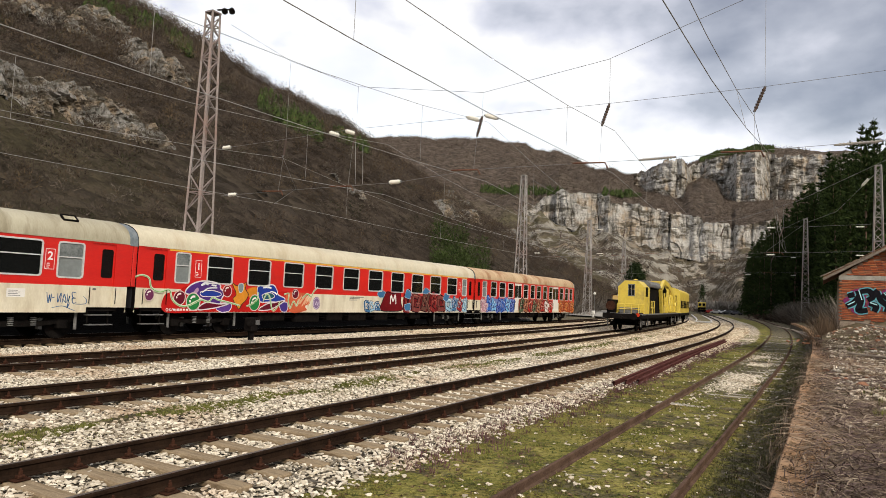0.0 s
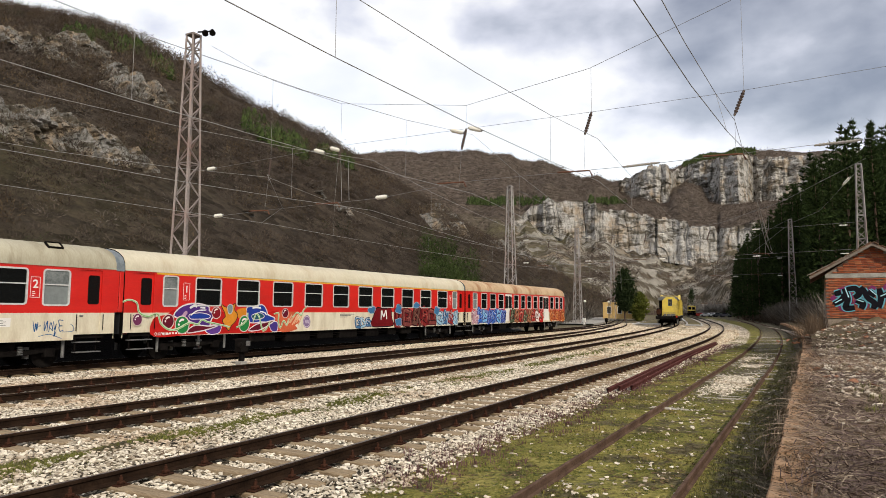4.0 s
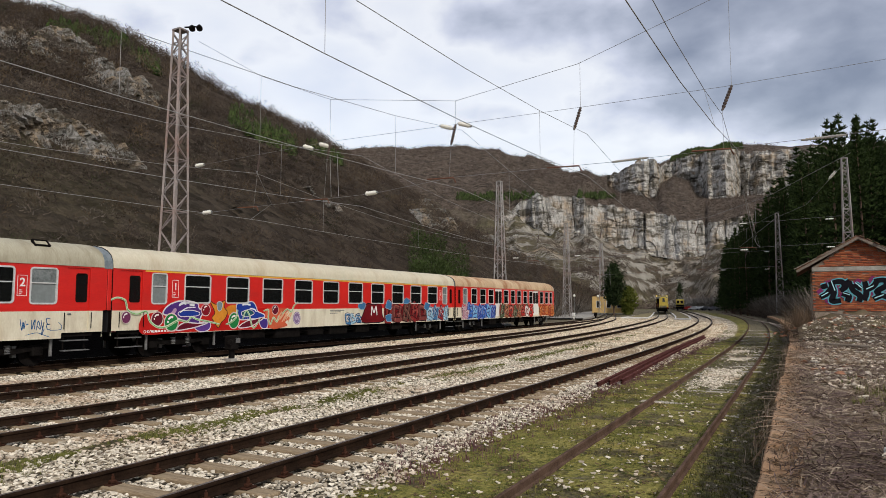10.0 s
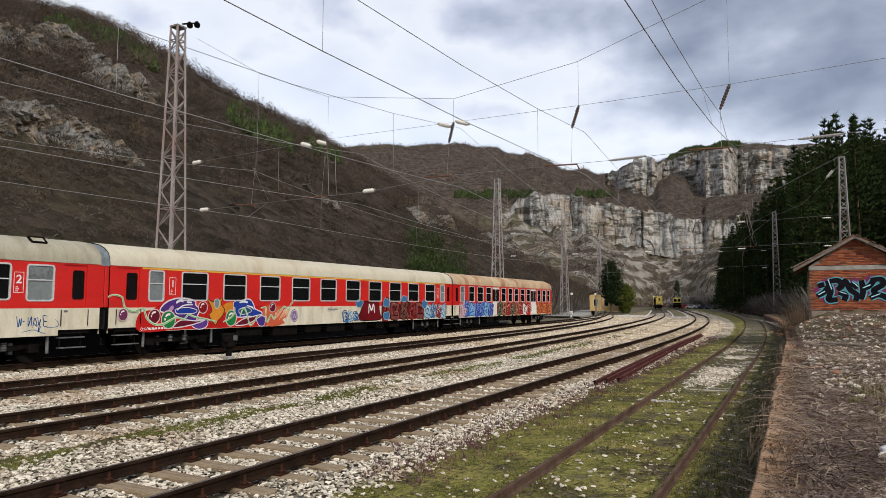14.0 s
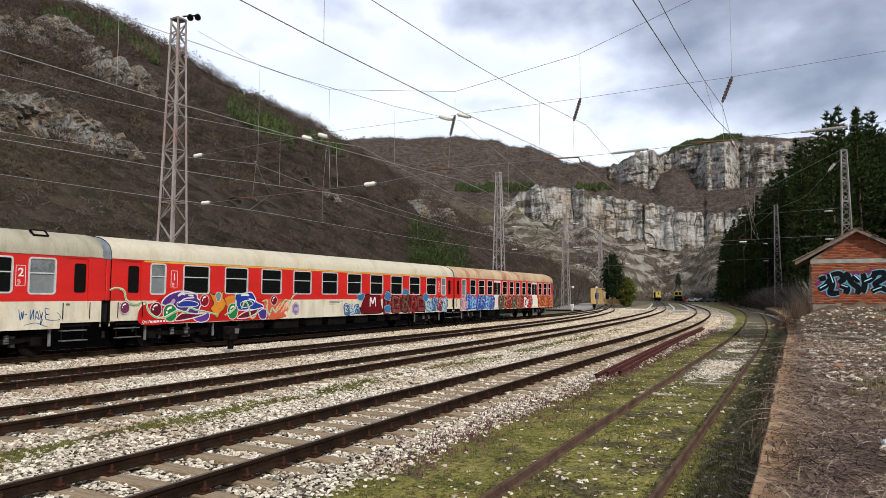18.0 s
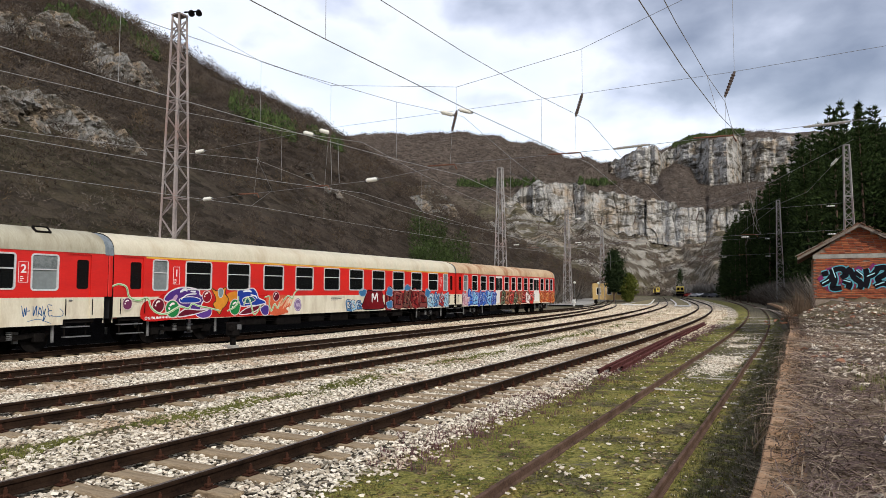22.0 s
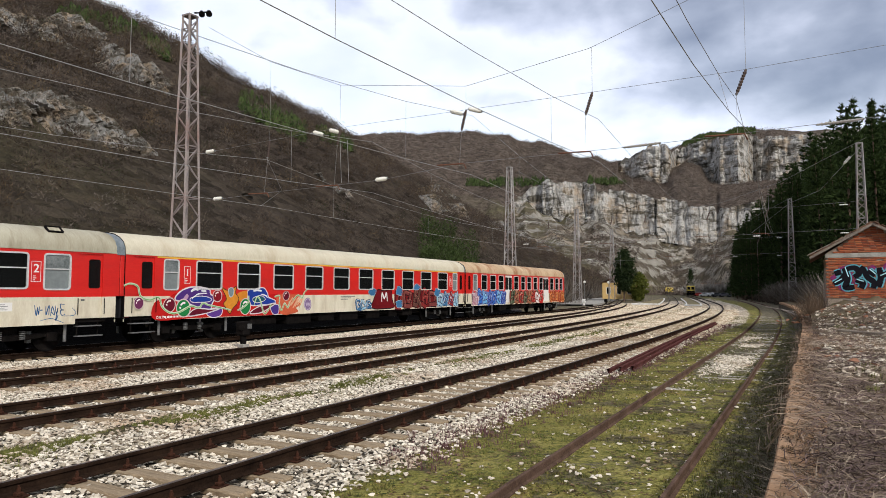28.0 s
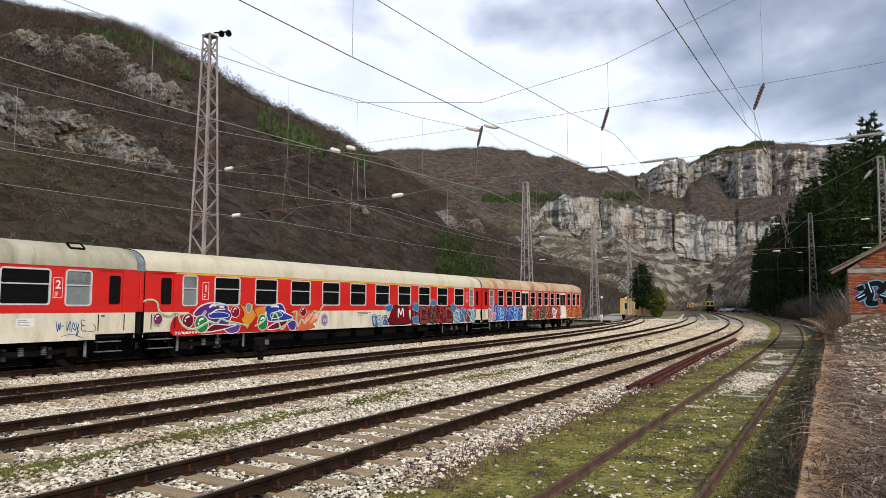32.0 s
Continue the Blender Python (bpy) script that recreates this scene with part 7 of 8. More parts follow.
for x in (-1.2, 1.2):
    bm = bmesh.new()
    bar(bm, (x, 9.3, 1.24), (x, 8.7, 3.2), 0.24, 0.34)
    bar(bm, (x, 8.7, 3.2), (x, 9.9, 3.95), 0.24, 0.34)
    bar(bm, (x, 9.9, 3.95), (x, 11.6, 3.75), 0.24, 0.38)
    bar(bm, (x, 11.6, 3.75), (x, 15.9, 2.2), 0.24, 0.40)
    part("boom_arm", bm, MACHINE_YELLOW, wagon, "yellow bent conveyor arm")
    part("boom_leg", bar(bmesh.new(), (x, 11.2, 1.24), (x, 11.8, 3.5), 0.18, 0.24), MACHINE_YELLOW, wagon)
    part("boom_leg", bar(bmesh.new(), (x, 13.2, 1.24), (x, 12.6, 3.3), 0.16, 0.20), MACHINE_YELLOW, wagon)
for k in range(8):
    y = 9.9 + k * 0.75
    z = 3.95 - 0.12 * k if k < 3 else 3.75 - (y - 11.6) * 0.36
    part("boom_rung", bar(bmesh.new(), (-1.2, y, z), (1.2, y, z), 0.12, 0.12), MACHINE_YELLOW, wagon)
part("conveyor_belt", bar(bmesh.new(), (0, 11.4, 3.6), (0, 15.8, 2.1), 1.9, 0.10), RUBBER, wagon, "dark rubber conveyor belt")
rng = random.Random(8)
for k in range(12):
    y = 9.8 + k * 0.5
    part("hydraulic_ram", rod(bmesh.new(), (1.24, y, 1.3 + rng.random() * 0.4), (1.27, y + rng.uniform(-0.6, 0.6), 2.3 + rng.random() * 0.8), 0.08, 8), rng.choice([MACHINE_YELLOW, DARK_STEEL, MACHINE_YELLOW]), wagon)
    part("bracket", boxed(1.05, 1.34, y - 0.12, y + 0.15, 1.6 + rng.random(), 1.9 + rng.random(), bevel=0.02) if k % 2 else boxed(1.0, 1.33, y - 0.1, y + 0.2, 1.3, 1.9, bevel=0.02), MACHINE_YELLOW, wagon)
part("machine_box", boxed(-1.1, 1.15, 11.8, 15.6, 1.24, 2.1, bevel=0.05), MACHINE_YELLOW, wagon, "yellow machine box")
part("tail_lamp", disc(bmesh.new(), (1.1, 0.36, 1.18), (0, 1, 0), 0.13, 0.08, 14), RED_MARK, wagon, "round red tail marker")

# the machinery behind the cabin stretches over the whole deck
for ob in set(wagon.children_recursive) - underframe:
    for v in ob.data.vertices:
        if v.co.y > 5.1:
            v.co.y = 5.1 + (v.co.y - 5.1) * 1.66

lead = flat_wagon(18.0, "long yellow track machine with rounded body", (2.9, 15.1))
body = extrude_profile([(x * 0.97, 1.2 + (z - 0.86) * 0.84) for x, z in [(HALF, 0.86)] + roof_profile() + [(-HALF, 0.86)]], 1.0, 16.8, cuts=6)
part("machine_body", body, MACHINE_YELLOW, lead, "grimy yellow rounded body", smooth=True)
for y in (1.0, 16.8):
    bm = bmesh.new()
    bm.faces.new([bm.verts.new((x * 0.97, y, 1.2 + (z - 0.86) * 0.84)) for x, z in [(HALF, 0.86)] + roof_profile() + [(-HALF, 0.86)]])
    part("end_panel", bm, MACHINE_YELLOW, lead)
for k in range(6):
    part("side_louvre", boxed(1.355, 1.38, 2.0 + k * 2.4, 3.6 + k * 2.4, 1.7, 2.5), DARK_STEEL, lead, "dark louvred panel")
for x in (-0.6, 0.6):
    part("cab_window", boxed(x - 0.4, x + 0.4, 0.985, 0.998, 2.3, 3.0), GLASS, lead, "dark cab window")


def along_second(s):
    """Place and heading on the second track at y = s."""
    x0, x1 = float(centre("second", s - 4.0)), float(centre("second", s + 4.0))
    return float(centre("second", s)), s, math.degrees(math.atan2(x0 - x1, 8.0))


# seconds and the place of the train's tail along the line
TAIL = [(0, 47.3), (1, 56.6), (2, 66.4), (3, 76.4), (4, 86.7), (5, 97.2), (6, 108.0), (8, 131.0), (10, 155.0), (12, 181.0), (14, 208.0), (17, 252.0), (20, 296.0), (24, 345.0), (28, 384.0), (32, 412.0)]


def wagon_rows(shift, wheelbase_half):
    rows = []
    for t, s in TAIL:
        xa, ya, _ = along_second(s + shift)
        xb, yb, _ = along_second(s + shift + 2 * wheelbase_half)
        yaw = math.degrees(math.atan2(xa - xb, yb - ya))
        rows.append((t, pose(xa, ya, 0.0, 0, 0, yaw)))
    return rows


def motions():
    walk(wagon, wagon_rows(0.0, WAGON / 2))
    walk(lead, wagon_rows(WAGON, 9.0))

# ---- pines on the bank ----
BARK = mottled("flaking_pine_bark", (0.06, 0.042, 0.032), (0.17, 0.115, 0.085), 3.0, 0.95, 0, 0.7, 24, stretch=(1, 1, 0.3))


def pine_meshes(seed, tall=15.0, bare=0.10):
    """A conifer: tapered trunk, whorls of limbs that shorten to a pointed leader, needle sprays along each limb."""
    rng = np.random.RandomState(seed)
    bm = bmesh.new()
    bend = rng.uniform(-0.25, 0.25, 2)
    pts = [Vector((bend[0] * (k / 6) ** 2, bend[1] * (k / 6) ** 2, tall * k / 6 * 0.985)) for k in range(7)]
    for k in range(6):
        d = pts[k + 1] - pts[k]
        m = Matrix.Translation((pts[k] + pts[k + 1]) / 2) @ d.to_track_quat("Z", "Y").to_matrix().to_4x4()
        bmesh.ops.create_cone(bm, cap_ends=False, segments=6, radius1=0.19 * (1 - k / 6.3), radius2=0.19 * (1 - (k + 1) / 6.3), depth=d.length * 1.03, matrix=m)
    v, f = [], []
    whorls = 27
    for w in range(whorls):
        h = bare + (1 - bare) * (w + rng.uniform(0.0, 0.5)) / whorls
        top = np.array([bend[0] * h * h, bend[1] * h * h, tall * h])
        reach = tall * 0.165 * (1.0 - h) ** 0.8 * rng.uniform(0.75, 1.2) + 0.10
        turn = rng.uniform(0, 6)
        for j in range(7 if h < 0.85 else 5):
            a = turn + j * math.tau / 7 + rng.uniform(-0.25, 0.25)
            way = np.array([math.cos(a), math.sin(a), rng.uniform(-0.20, 0.28) + 0.9 * h * h])
            long = reach * rng.uniform(0.6, 1.12)
            for q in range(5):
                t = (q + rng.uniform(0.2, 0.9)) / 5
                b = top + way * long * t + np.array([0, 0, -0.16 * long * t * t])
                for _ in range(4):
                    u = way * 0.8 + rng.normal(size=3) * 0.55 + np.array([0, 0, 0.35])
                    u /= np.linalg.norm(u)
                    side = np.cross(u, rng.normal(size=3))
                    side /= np.linalg.norm(side)
                    size = rng.uniform(0.34, 0.62) * (0.5 + 0.75 * (1 - h) ** 0.6)
                    i = len(v)
                    v += [b - side * size * 0.19, b + side * size * 0.19, b + u * size]
                    f.append((i, i + 1, i + 2))
    tip = np.array([bend[0], bend[1], tall])
    for _ in range(14):
        u = np.array([rng.normal() * 0.35, rng.normal() * 0.35, 1.0])
        i = len(v)
        b = tip - np.array([0, 0, rng.uniform(0.1, 0.9)])
        v += [b + np.array([-0.05, 0, 0]), b + np.array([0.05, 0.02, 0]), b + u * 0.5]
        f.append((i, i + 1, i + 2))
    return bm, np.array(v), np.array(f)


def pine_tree(seed, tall, label):
    tree = empty("pine_tree", label=label, category="tree", group="pines on the bank")
    bm, v, f = pine_meshes(seed, tall)
    part("trunk", bm, BARK, tree, "flaking brown trunk with thin limbs")
    crown = array_object("crown", v, f, PINE, tree)
    crown["label"] = "loose crown of dark green needle clumps"
    return tree


rng = random.Random(21)
pines = [pine_tree(100 + k, 16.0 + k * 1.2, "tall dark green pine on the wooded bank") for k in range(4)]
made = 0
spots = []
for k in range(5000):
    y = rng.uniform(58, 285)
    x = (float(centre("siding", y)) + 6.5 if y < 150 else float(centre("first", y)) + 9.0) + rng.uniform(0, 40)
    bearing = math.degrees(math.atan2(x, y))
    if not -5.1 < bearing < 17 or any((x - a) ** 2 + (y - b) ** 2 < 3.1**2 for a, b in spots):
        continue
    if (y < 74 and x < 8) or (x - 3.95) ** 2 + (y - 66) ** 2 < 9 or (bearing > 9 and y > 110):
        continue
    spots.append((x, y))
    if len(spots) >= 235:
        break
places = []
for k, (x, y) in enumerate(spots):
    z = float(right_bank(np.array(x), np.array(y))) - 0.7
    crown_line = np.interp(math.degrees(math.atan2(x, y)), [-6.2, -5.5, -4.05, -2.4, -1.1, 0.9, 1.9, 3.85, 4.8, 17], [0.055, 0.075, 0.114, 0.159, 0.192, 0.219, 0.236, 0.254, 0.238, 0.24])
    tall = min((crown_line * math.hypot(x, y) * rng.uniform(0.80, 1.02) + 1.9 - z) / (16.0 + 1.2 * (len(places) % 4)), 1.45)
    if tall > 0.45:
        places.append(pose(x, y, z, rng.uniform(-2, 2), rng.uniform(-2, 2), rng.uniform(0, 360)) @ Matrix.Scale(tall, 4))
for k, m in enumerate(places[4:]):
    copy_thing(pines[k % 4], m)
for k in range(4):
    pines[k].matrix_world = places[k]

# scrub under the pines and behind the coaches
rs = np.random.RandomState(9)


def brush(name, label, xs_, ys_, zs, size, mat, seed, blades=26, spread=0.6, width=0.012):
    n_ = len(xs_)
    ob = scatter(name, twig_fan(blades, seed, spread, width), np.stack([xs_, ys_, zs], -1), rs.uniform(*size, n_), rs.uniform(0, 6.28, n_), mat)
    return tagged(ob, label, "scrub", kind="stuff")


q = rs.uniform(46, 200, 900)
w = centre("siding", q) + 3.6 + rs.exponential(3.0, 900)
keep_ = ~((q < 50) & (w < 6))
brush("bare_scrub", "bare grey-brown scrub along the bank", w[keep_], q[keep_], right_bank(w[keep_], q[keep_]) - 0.6, (1.2, 3.6), BARE, 5)
q = rs.uniform(56, 190, 700)
w = centre("siding", q) + 4.2 + rs.exponential(2.2, 700)
brush("pale_scrub", "pale bare scrub in front of the pines", w, q, right_bank(w, q) - 0.6, (2.0, 5.0), BARE_PALE, 11, 30, 0.55, 0.014)
q = rs.uniform(60, 260, 800)
w = centre("coach", q) - 7 - rs.exponential(9.0, 800)
brush("bare_scrub", "bare thicket beyond the last coach", w, q, -0.4 + 0 * q, (2.0, 6.5), BARE, 6)
q = rs.uniform(52, 240, 260)
w = centre("coach", q) - 6 - rs.exponential(7.0, 260)
brush("pale_scrub", "pale grey twigs beyond the last coach", w, q, -0.4 + 0 * q, (2.0, 5.5), BARE_PALE, 7)
q = rs.uniform(180, 420, 700)
w = centre("second", q) + rs.uniform(-90, 60, 700)
far_ok = ~((np.degrees(np.arctan2(w, q)) > -8.4) & (np.degrees(np.arctan2(w, q)) < -5.2) & (q < 276)) & (np.abs(w - centre("second", q)) > 16) & (np.abs(w - centre("first", q)) > 12) & (np.abs(w - centre("coach", q)) > 7)
brush("bare_scrub", "bare trees on the valley floor", w[far_ok], q[far_ok], -0.4 + 0 * q[far_ok], (3.0, 8.0), BARE, 8, 22, 0.6, 0.02)
q = rs.uniform(276, 330, 110)
w = q * np.tan(np.radians(rs.uniform(-8.6, -5.2, 110)))
brush("blossoming_scrub", "pale blossoming trees by the far road", w, q, -0.4 + 0 * q, (4.0, 7.5), foliage_material("pale_blossom", (0.14, 0.125, 0.105), (0.36, 0.33, 0.29)), 10, 40, 0.6, 0.03)

# ---- loose ballast ----
def stone_template(seed):
    rng = np.random.RandomState(seed)
    bm = bmesh.new()
    for k in range(8):
        c = rng.normal(size=3)
        c /= np.linalg.norm(c)
        bm.verts.new(c * np.array([1.35, 1.0, 0.8]) * rng.uniform(0.75, 1.1))
    bmesh.ops.convex_hull(bm, input=bm.verts)
    bmesh.ops.triangulate(bm, faces=bm.faces)
    bm.verts.ensure_lookup_table()
    bm.verts.index_update()
    v = np.array([tuple(p.co) for p in bm.verts])
    f = np.array([[p.index for p in face_.verts] for face_ in bm.faces])
    bm.free()
    return v, f


def stone_material(name, low, high, warm):
    mat, nodes, bsdf = material(name, 0.92)
    r = nodes("ShaderNodeNewGeometry").outputs["Random Per Island"]
    co = nodes.coords()
    g = nodes.noise(60.0, co, 4.0, 0.7)
    c = nodes.ramp(r, (0.0, low), (0.35, tuple((a + b) / 2 for a, b in zip(low, high))), (0.9, high))
    rust = nodes.ramp(nodes.noise(0.45, co, 5.0, 0.6), (0.50, 0.0), (0.66, warm))
    c = nodes.mix(rust, c, (0.40, 0.25, 0.14, 1))
    c = nodes.mix(nodes.math("MULTIPLY", g, 0.22), c, (0.22, 0.20, 0.17, 1))
    put(nodes, bsdf, c)
    bump(nodes, bsdf, g, 0.3, 0.005)
    return mat


STONE = stone_material("broken_limestone", (0.25, 0.205, 0.145), (0.86, 0.775, 0.635), 0.6)
STONE_WARM = stone_material("cream_broken_limestone", (0.36, 0.28, 0.185), (0.90, 0.79, 0.61), 0.7)
TEMPLATES = [stone_template(k) for k in range(5)]


def strewn(name, label, x, y, z, size, mat=None):
    for k in range(5):
        sl = slice(k, None, 5)
        n_ = len(x[sl])
        v, f = TEMPLATES[k]
        tilt = rs.uniform(-0.5, 0.5)
        c, s = math.cos(tilt), math.sin(tilt)
        v = v @ np.array([[1, 0, 0], [0, c, -s], [0, s, c]])
        ob = scatter(name, (v, f), np.stack([x[sl], y[sl], z[sl]], -1), rs.uniform(*size, n_), rs.uniform(0, 6.28, n_), mat or STONE)
        tagged(ob, label, "ballast", kind="stuff")


def ballast_field(count, y0, y1, size, mat=None):
    y = rs.uniform(y0, y1, count)
    x = rs.uniform(-21.0, -4.0, count) + (centre("first", y) + 6.5)
    good = np.degrees(np.arctan2(-x, y)) < 66
    for name in ("first", "second", "third"):
        d = x - centre(name, y)
        good &= np.abs(np.abs(d) - 0.752) > 0.085
        on_sleeper = (np.abs(d) < 1.3) & (np.abs(((y + 4.0 + 0.31) % 0.62) - 0.31) < 0.105)
        good &= ~(on_sleeper & (rs.uniform(0, 1, count) < np.where(np.abs(d) < 0.7, 0.82, 0.90)))
    strip = np.exp(-(((x - centre("second", y) - 2.05) / 0.45) ** 2)) * (fractal(x * 1.5, y * 0.6, 55) > 0.40)
    good &= rs.uniform(0, 1, count) > strip * 0.85
    u = x - (centre("first", y) + 6.5)
    good &= rs.uniform(0, 1, count) > step(-4.9 + 0.6 * (fractal(y * 0.7, 1, 56) - 0.5), -4.1, u)
    x, y = x[good], y[good]
    z = ground_height(x, y) + size[0] * 0.35 + rs.uniform(-0.01, 0.02, len(x))
    strewn("loose_ballast", "loose pale limestone ballast between the rails", x, y, z, size, mat)


ballast_field(70000, 2.5, 13, (0.018, 0.044))
ballast_field(58000, 13, 30, (0.026, 0.056))
ballast_field(38000, 30, 66, (0.04, 0.075), STONE_WARM)
ballast_field(15000, 66, 112, (0.07, 0.11), STONE_WARM)
# scattered stones in the mossy ground of the siding
y = 3.5 + 34 * rs.uniform(0, 1, 1500) ** 1.5
x = centre("siding", y) + rs.normal(-0.2, 1.0, 1500)
ok = (np.abs(np.abs(x - centre("siding", y)) - 0.752) > 0.07) & (x < edge_x(y) - 0.1)
strewn("scattered_stones", "pale stones scattered in the moss", x[ok], y[ok], ground_height(x[ok], y[ok]) + 0.010, (0.008, 0.042))
y = rs.uniform(17, 34, 5200)
x = centre("siding", y) + rs.uniform(-0.68, 0.68, 5200) * (0.4 + 0.6 * rs.uniform(0, 1, 5200))
ok = fractal(x * 0.9, y * 0.35, 58) > 0.50
strewn("scattered_stones", "pale gravel between the siding rails", x[ok], y[ok], ground_height(x[ok], y[ok]) + 0.004, (0.02, 0.045))


# ---- grass, moss and dead stalks ----
def tuft(blades, seed, lean=0.5, width=0.05):
    rng = np.random.RandomState(seed)
    v, f = [], []
    for k in range(blades):
        a, h = rng.uniform(0, math.tau), rng.uniform(0.5, 1.0)
        b = rng.normal(0, 0.25, 2)
        out = rng.uniform(0.1, lean)
        i = len(v)
        side = np.array([-math.sin(a), math.cos(a), 0]) * width
        base = np.array([b[0], b[1], 0])
        midp = base + np.array([math.cos(a) * out * 0.4, math.sin(a) * out * 0.4, h * 0.6])
        tip = base + np.array([math.cos(a) * out, math.sin(a) * out, h])
        v += [base - side, base + side, midp + side * 0.7, midp - side * 0.7, tip]
        f += [(i, i + 1, i + 2), (i, i + 2, i + 3), (i + 3, i + 2, i + 4)]
    return np.array(v), np.array(f)


GRASS = foliage_material("short_green_grass", (0.055, 0.065, 0.018), (0.22, 0.22, 0.065))
MOSS_TUFT = foliage_material("yellow_green_moss", (0.06, 0.06, 0.018), (0.24, 0.215, 0.068))
STRAW = foliage_material("dead_straw", (0.16, 0.115, 0.08), (0.42, 0.34, 0.25))
DEAD = foliage_material("grey_dead_stalks", (0.085, 0.062, 0.046), (0.38, 0.285, 0.205))
WEED = foliage_material("purple_brown_weeds", (0.075, 0.035, 0.035), (0.20, 0.11, 0.11))


def lawn(name, label, x, y, z, size, mat, seed, blades=7, lean=0.5, width=0.05, squash=1.0):
    n_ = len(x)
    ob = scatter(name, tuft(blades, seed, lean, width), np.stack([x, y, z], -1), rs.uniform(*size, n_), rs.uniform(0, 6.28, n_), mat, np.full(n_, squash))
    return tagged(ob, label, "grass", kind="stuff")


y = 4 + 44 * rs.uniform(0, 1, 15000) ** 1.4
x = centre("second", y) + 2.05 + rs.normal(0, 0.36, 15000)
ok = fractal(x * 1.5, y * 0.6, 55) > 0.46
lawn("grass_strip", "short green grass between the tracks", x[ok], y[ok], ground_height(x[ok], y[ok]), (0.025, 0.075), GRASS, 1)
y = 3 + 57 * rs.uniform(0, 1, 26000) ** 1.7
x = centre("first", y) + rs.uniform(1.9, 6.2, 26000)
ok = (np.abs(np.abs(x - centre("siding", y)) - 0.752) > 0.06) & (x < edge_x(y) - 0.05) & (fractal(x * 1.1, y * 0.8, 57) > 0.40)
gold = fractal(x * 0.9, y * 0.35, 59) > 0.5
for mask, mat, label in ((ok & gold, MOSS_TUFT, "low yellow-green moss beside the siding"), (ok & ~gold, GRASS, "low dark green weeds beside the siding")):
    lawn("moss_cover", label, x[mask], y[mask], ground_height(x[mask], y[mask]) - 0.005, (0.018, 0.055), mat, 2, 5, 0.8, 0.11)
y = 3 + 30 * rs.uniform(0, 1, 5000) ** 1.3
x = centre("siding", y) + rs.uniform(0.85, 1.75, 5000)
lawn("drain_weeds", "dark green weeds in the platform drain", x, y, ground_height(x, y), (0.02, 0.07), foliage_material("dark_weeds", (0.06, 0.06, 0.028), (0.19, 0.175, 0.09)), 7)
y = rs.uniform(7, 46, 2600)
x = centre("first", y) + 2.0 + rs.normal(0, 0.35, 2600)
lawn("purple_weeds", "purple-brown weeds at the ballast edge", x, y, ground_height(x, y), (0.05, 0.13), WEED, 3)


def flakes(count, seed):
    """A few small curled scraps, lying at random tilts."""
    rng = np.random.RandomState(seed)
    v, f = [], []
    for k in range(count):
        c = np.array([*rng.normal(0, 1.2, 2), 0.12])
        a, tilt = rng.uniform(0, math.tau), rng.uniform(-0.5, 0.5)
        u = np.array([math.cos(a), math.sin(a), tilt])
        w = np.array([-math.sin(a), math.cos(a), rng.uniform(-0.4, 0.4)]) * rng.uniform(0.25, 0.6)
        i = len(v)
        v += [c - u, c + w * 0.8, c + u, c - w]
        f += [(i, i + 1, i + 2), (i, i + 2, i + 3)]
    return np.array(v), np.array(f)


def twigs_template(count, seed):
    """A few thin curved stems lying across one another, about one unit long."""
    rng = np.random.RandomState(seed)
    v, f = [], []
    for k in range(count):
        a, bend = rng.uniform(0, math.tau), rng.uniform(-0.5, 0.5)
        start = np.array([*rng.normal(0, 0.3, 2), rng.uniform(0.0, 0.10)])
        long, rise = rng.uniform(0.4, 1.0), rng.uniform(0.0, 0.22)
        for j in range(4):
            t = j / 3
            p = start + long * np.array([t * math.cos(a + bend * t), t * math.sin(a + bend * t), 0]) + np.array([0, 0, rise * math.sin(math.pi * t)])
            w = np.array([-math.sin(a), math.cos(a), 0.6]) * 0.010 * (1.1 - 0.6 * t)
            v += [p - w, p + w]
            if j:
                i = len(v)
                f += [(i - 4, i - 3, i - 1), (i - 4, i - 1, i - 2)]
    return np.array(v), np.array(f)


def litter(name, label, x, y, z, size, mat, template):
    n_ = len(x)
    ob = scatter(name, template, np.stack([x, y, z], -1), rs.uniform(*size, n_), rs.uniform(0, 6.28, n_), mat)
    return tagged(ob, label, "litter", kind="stuff")


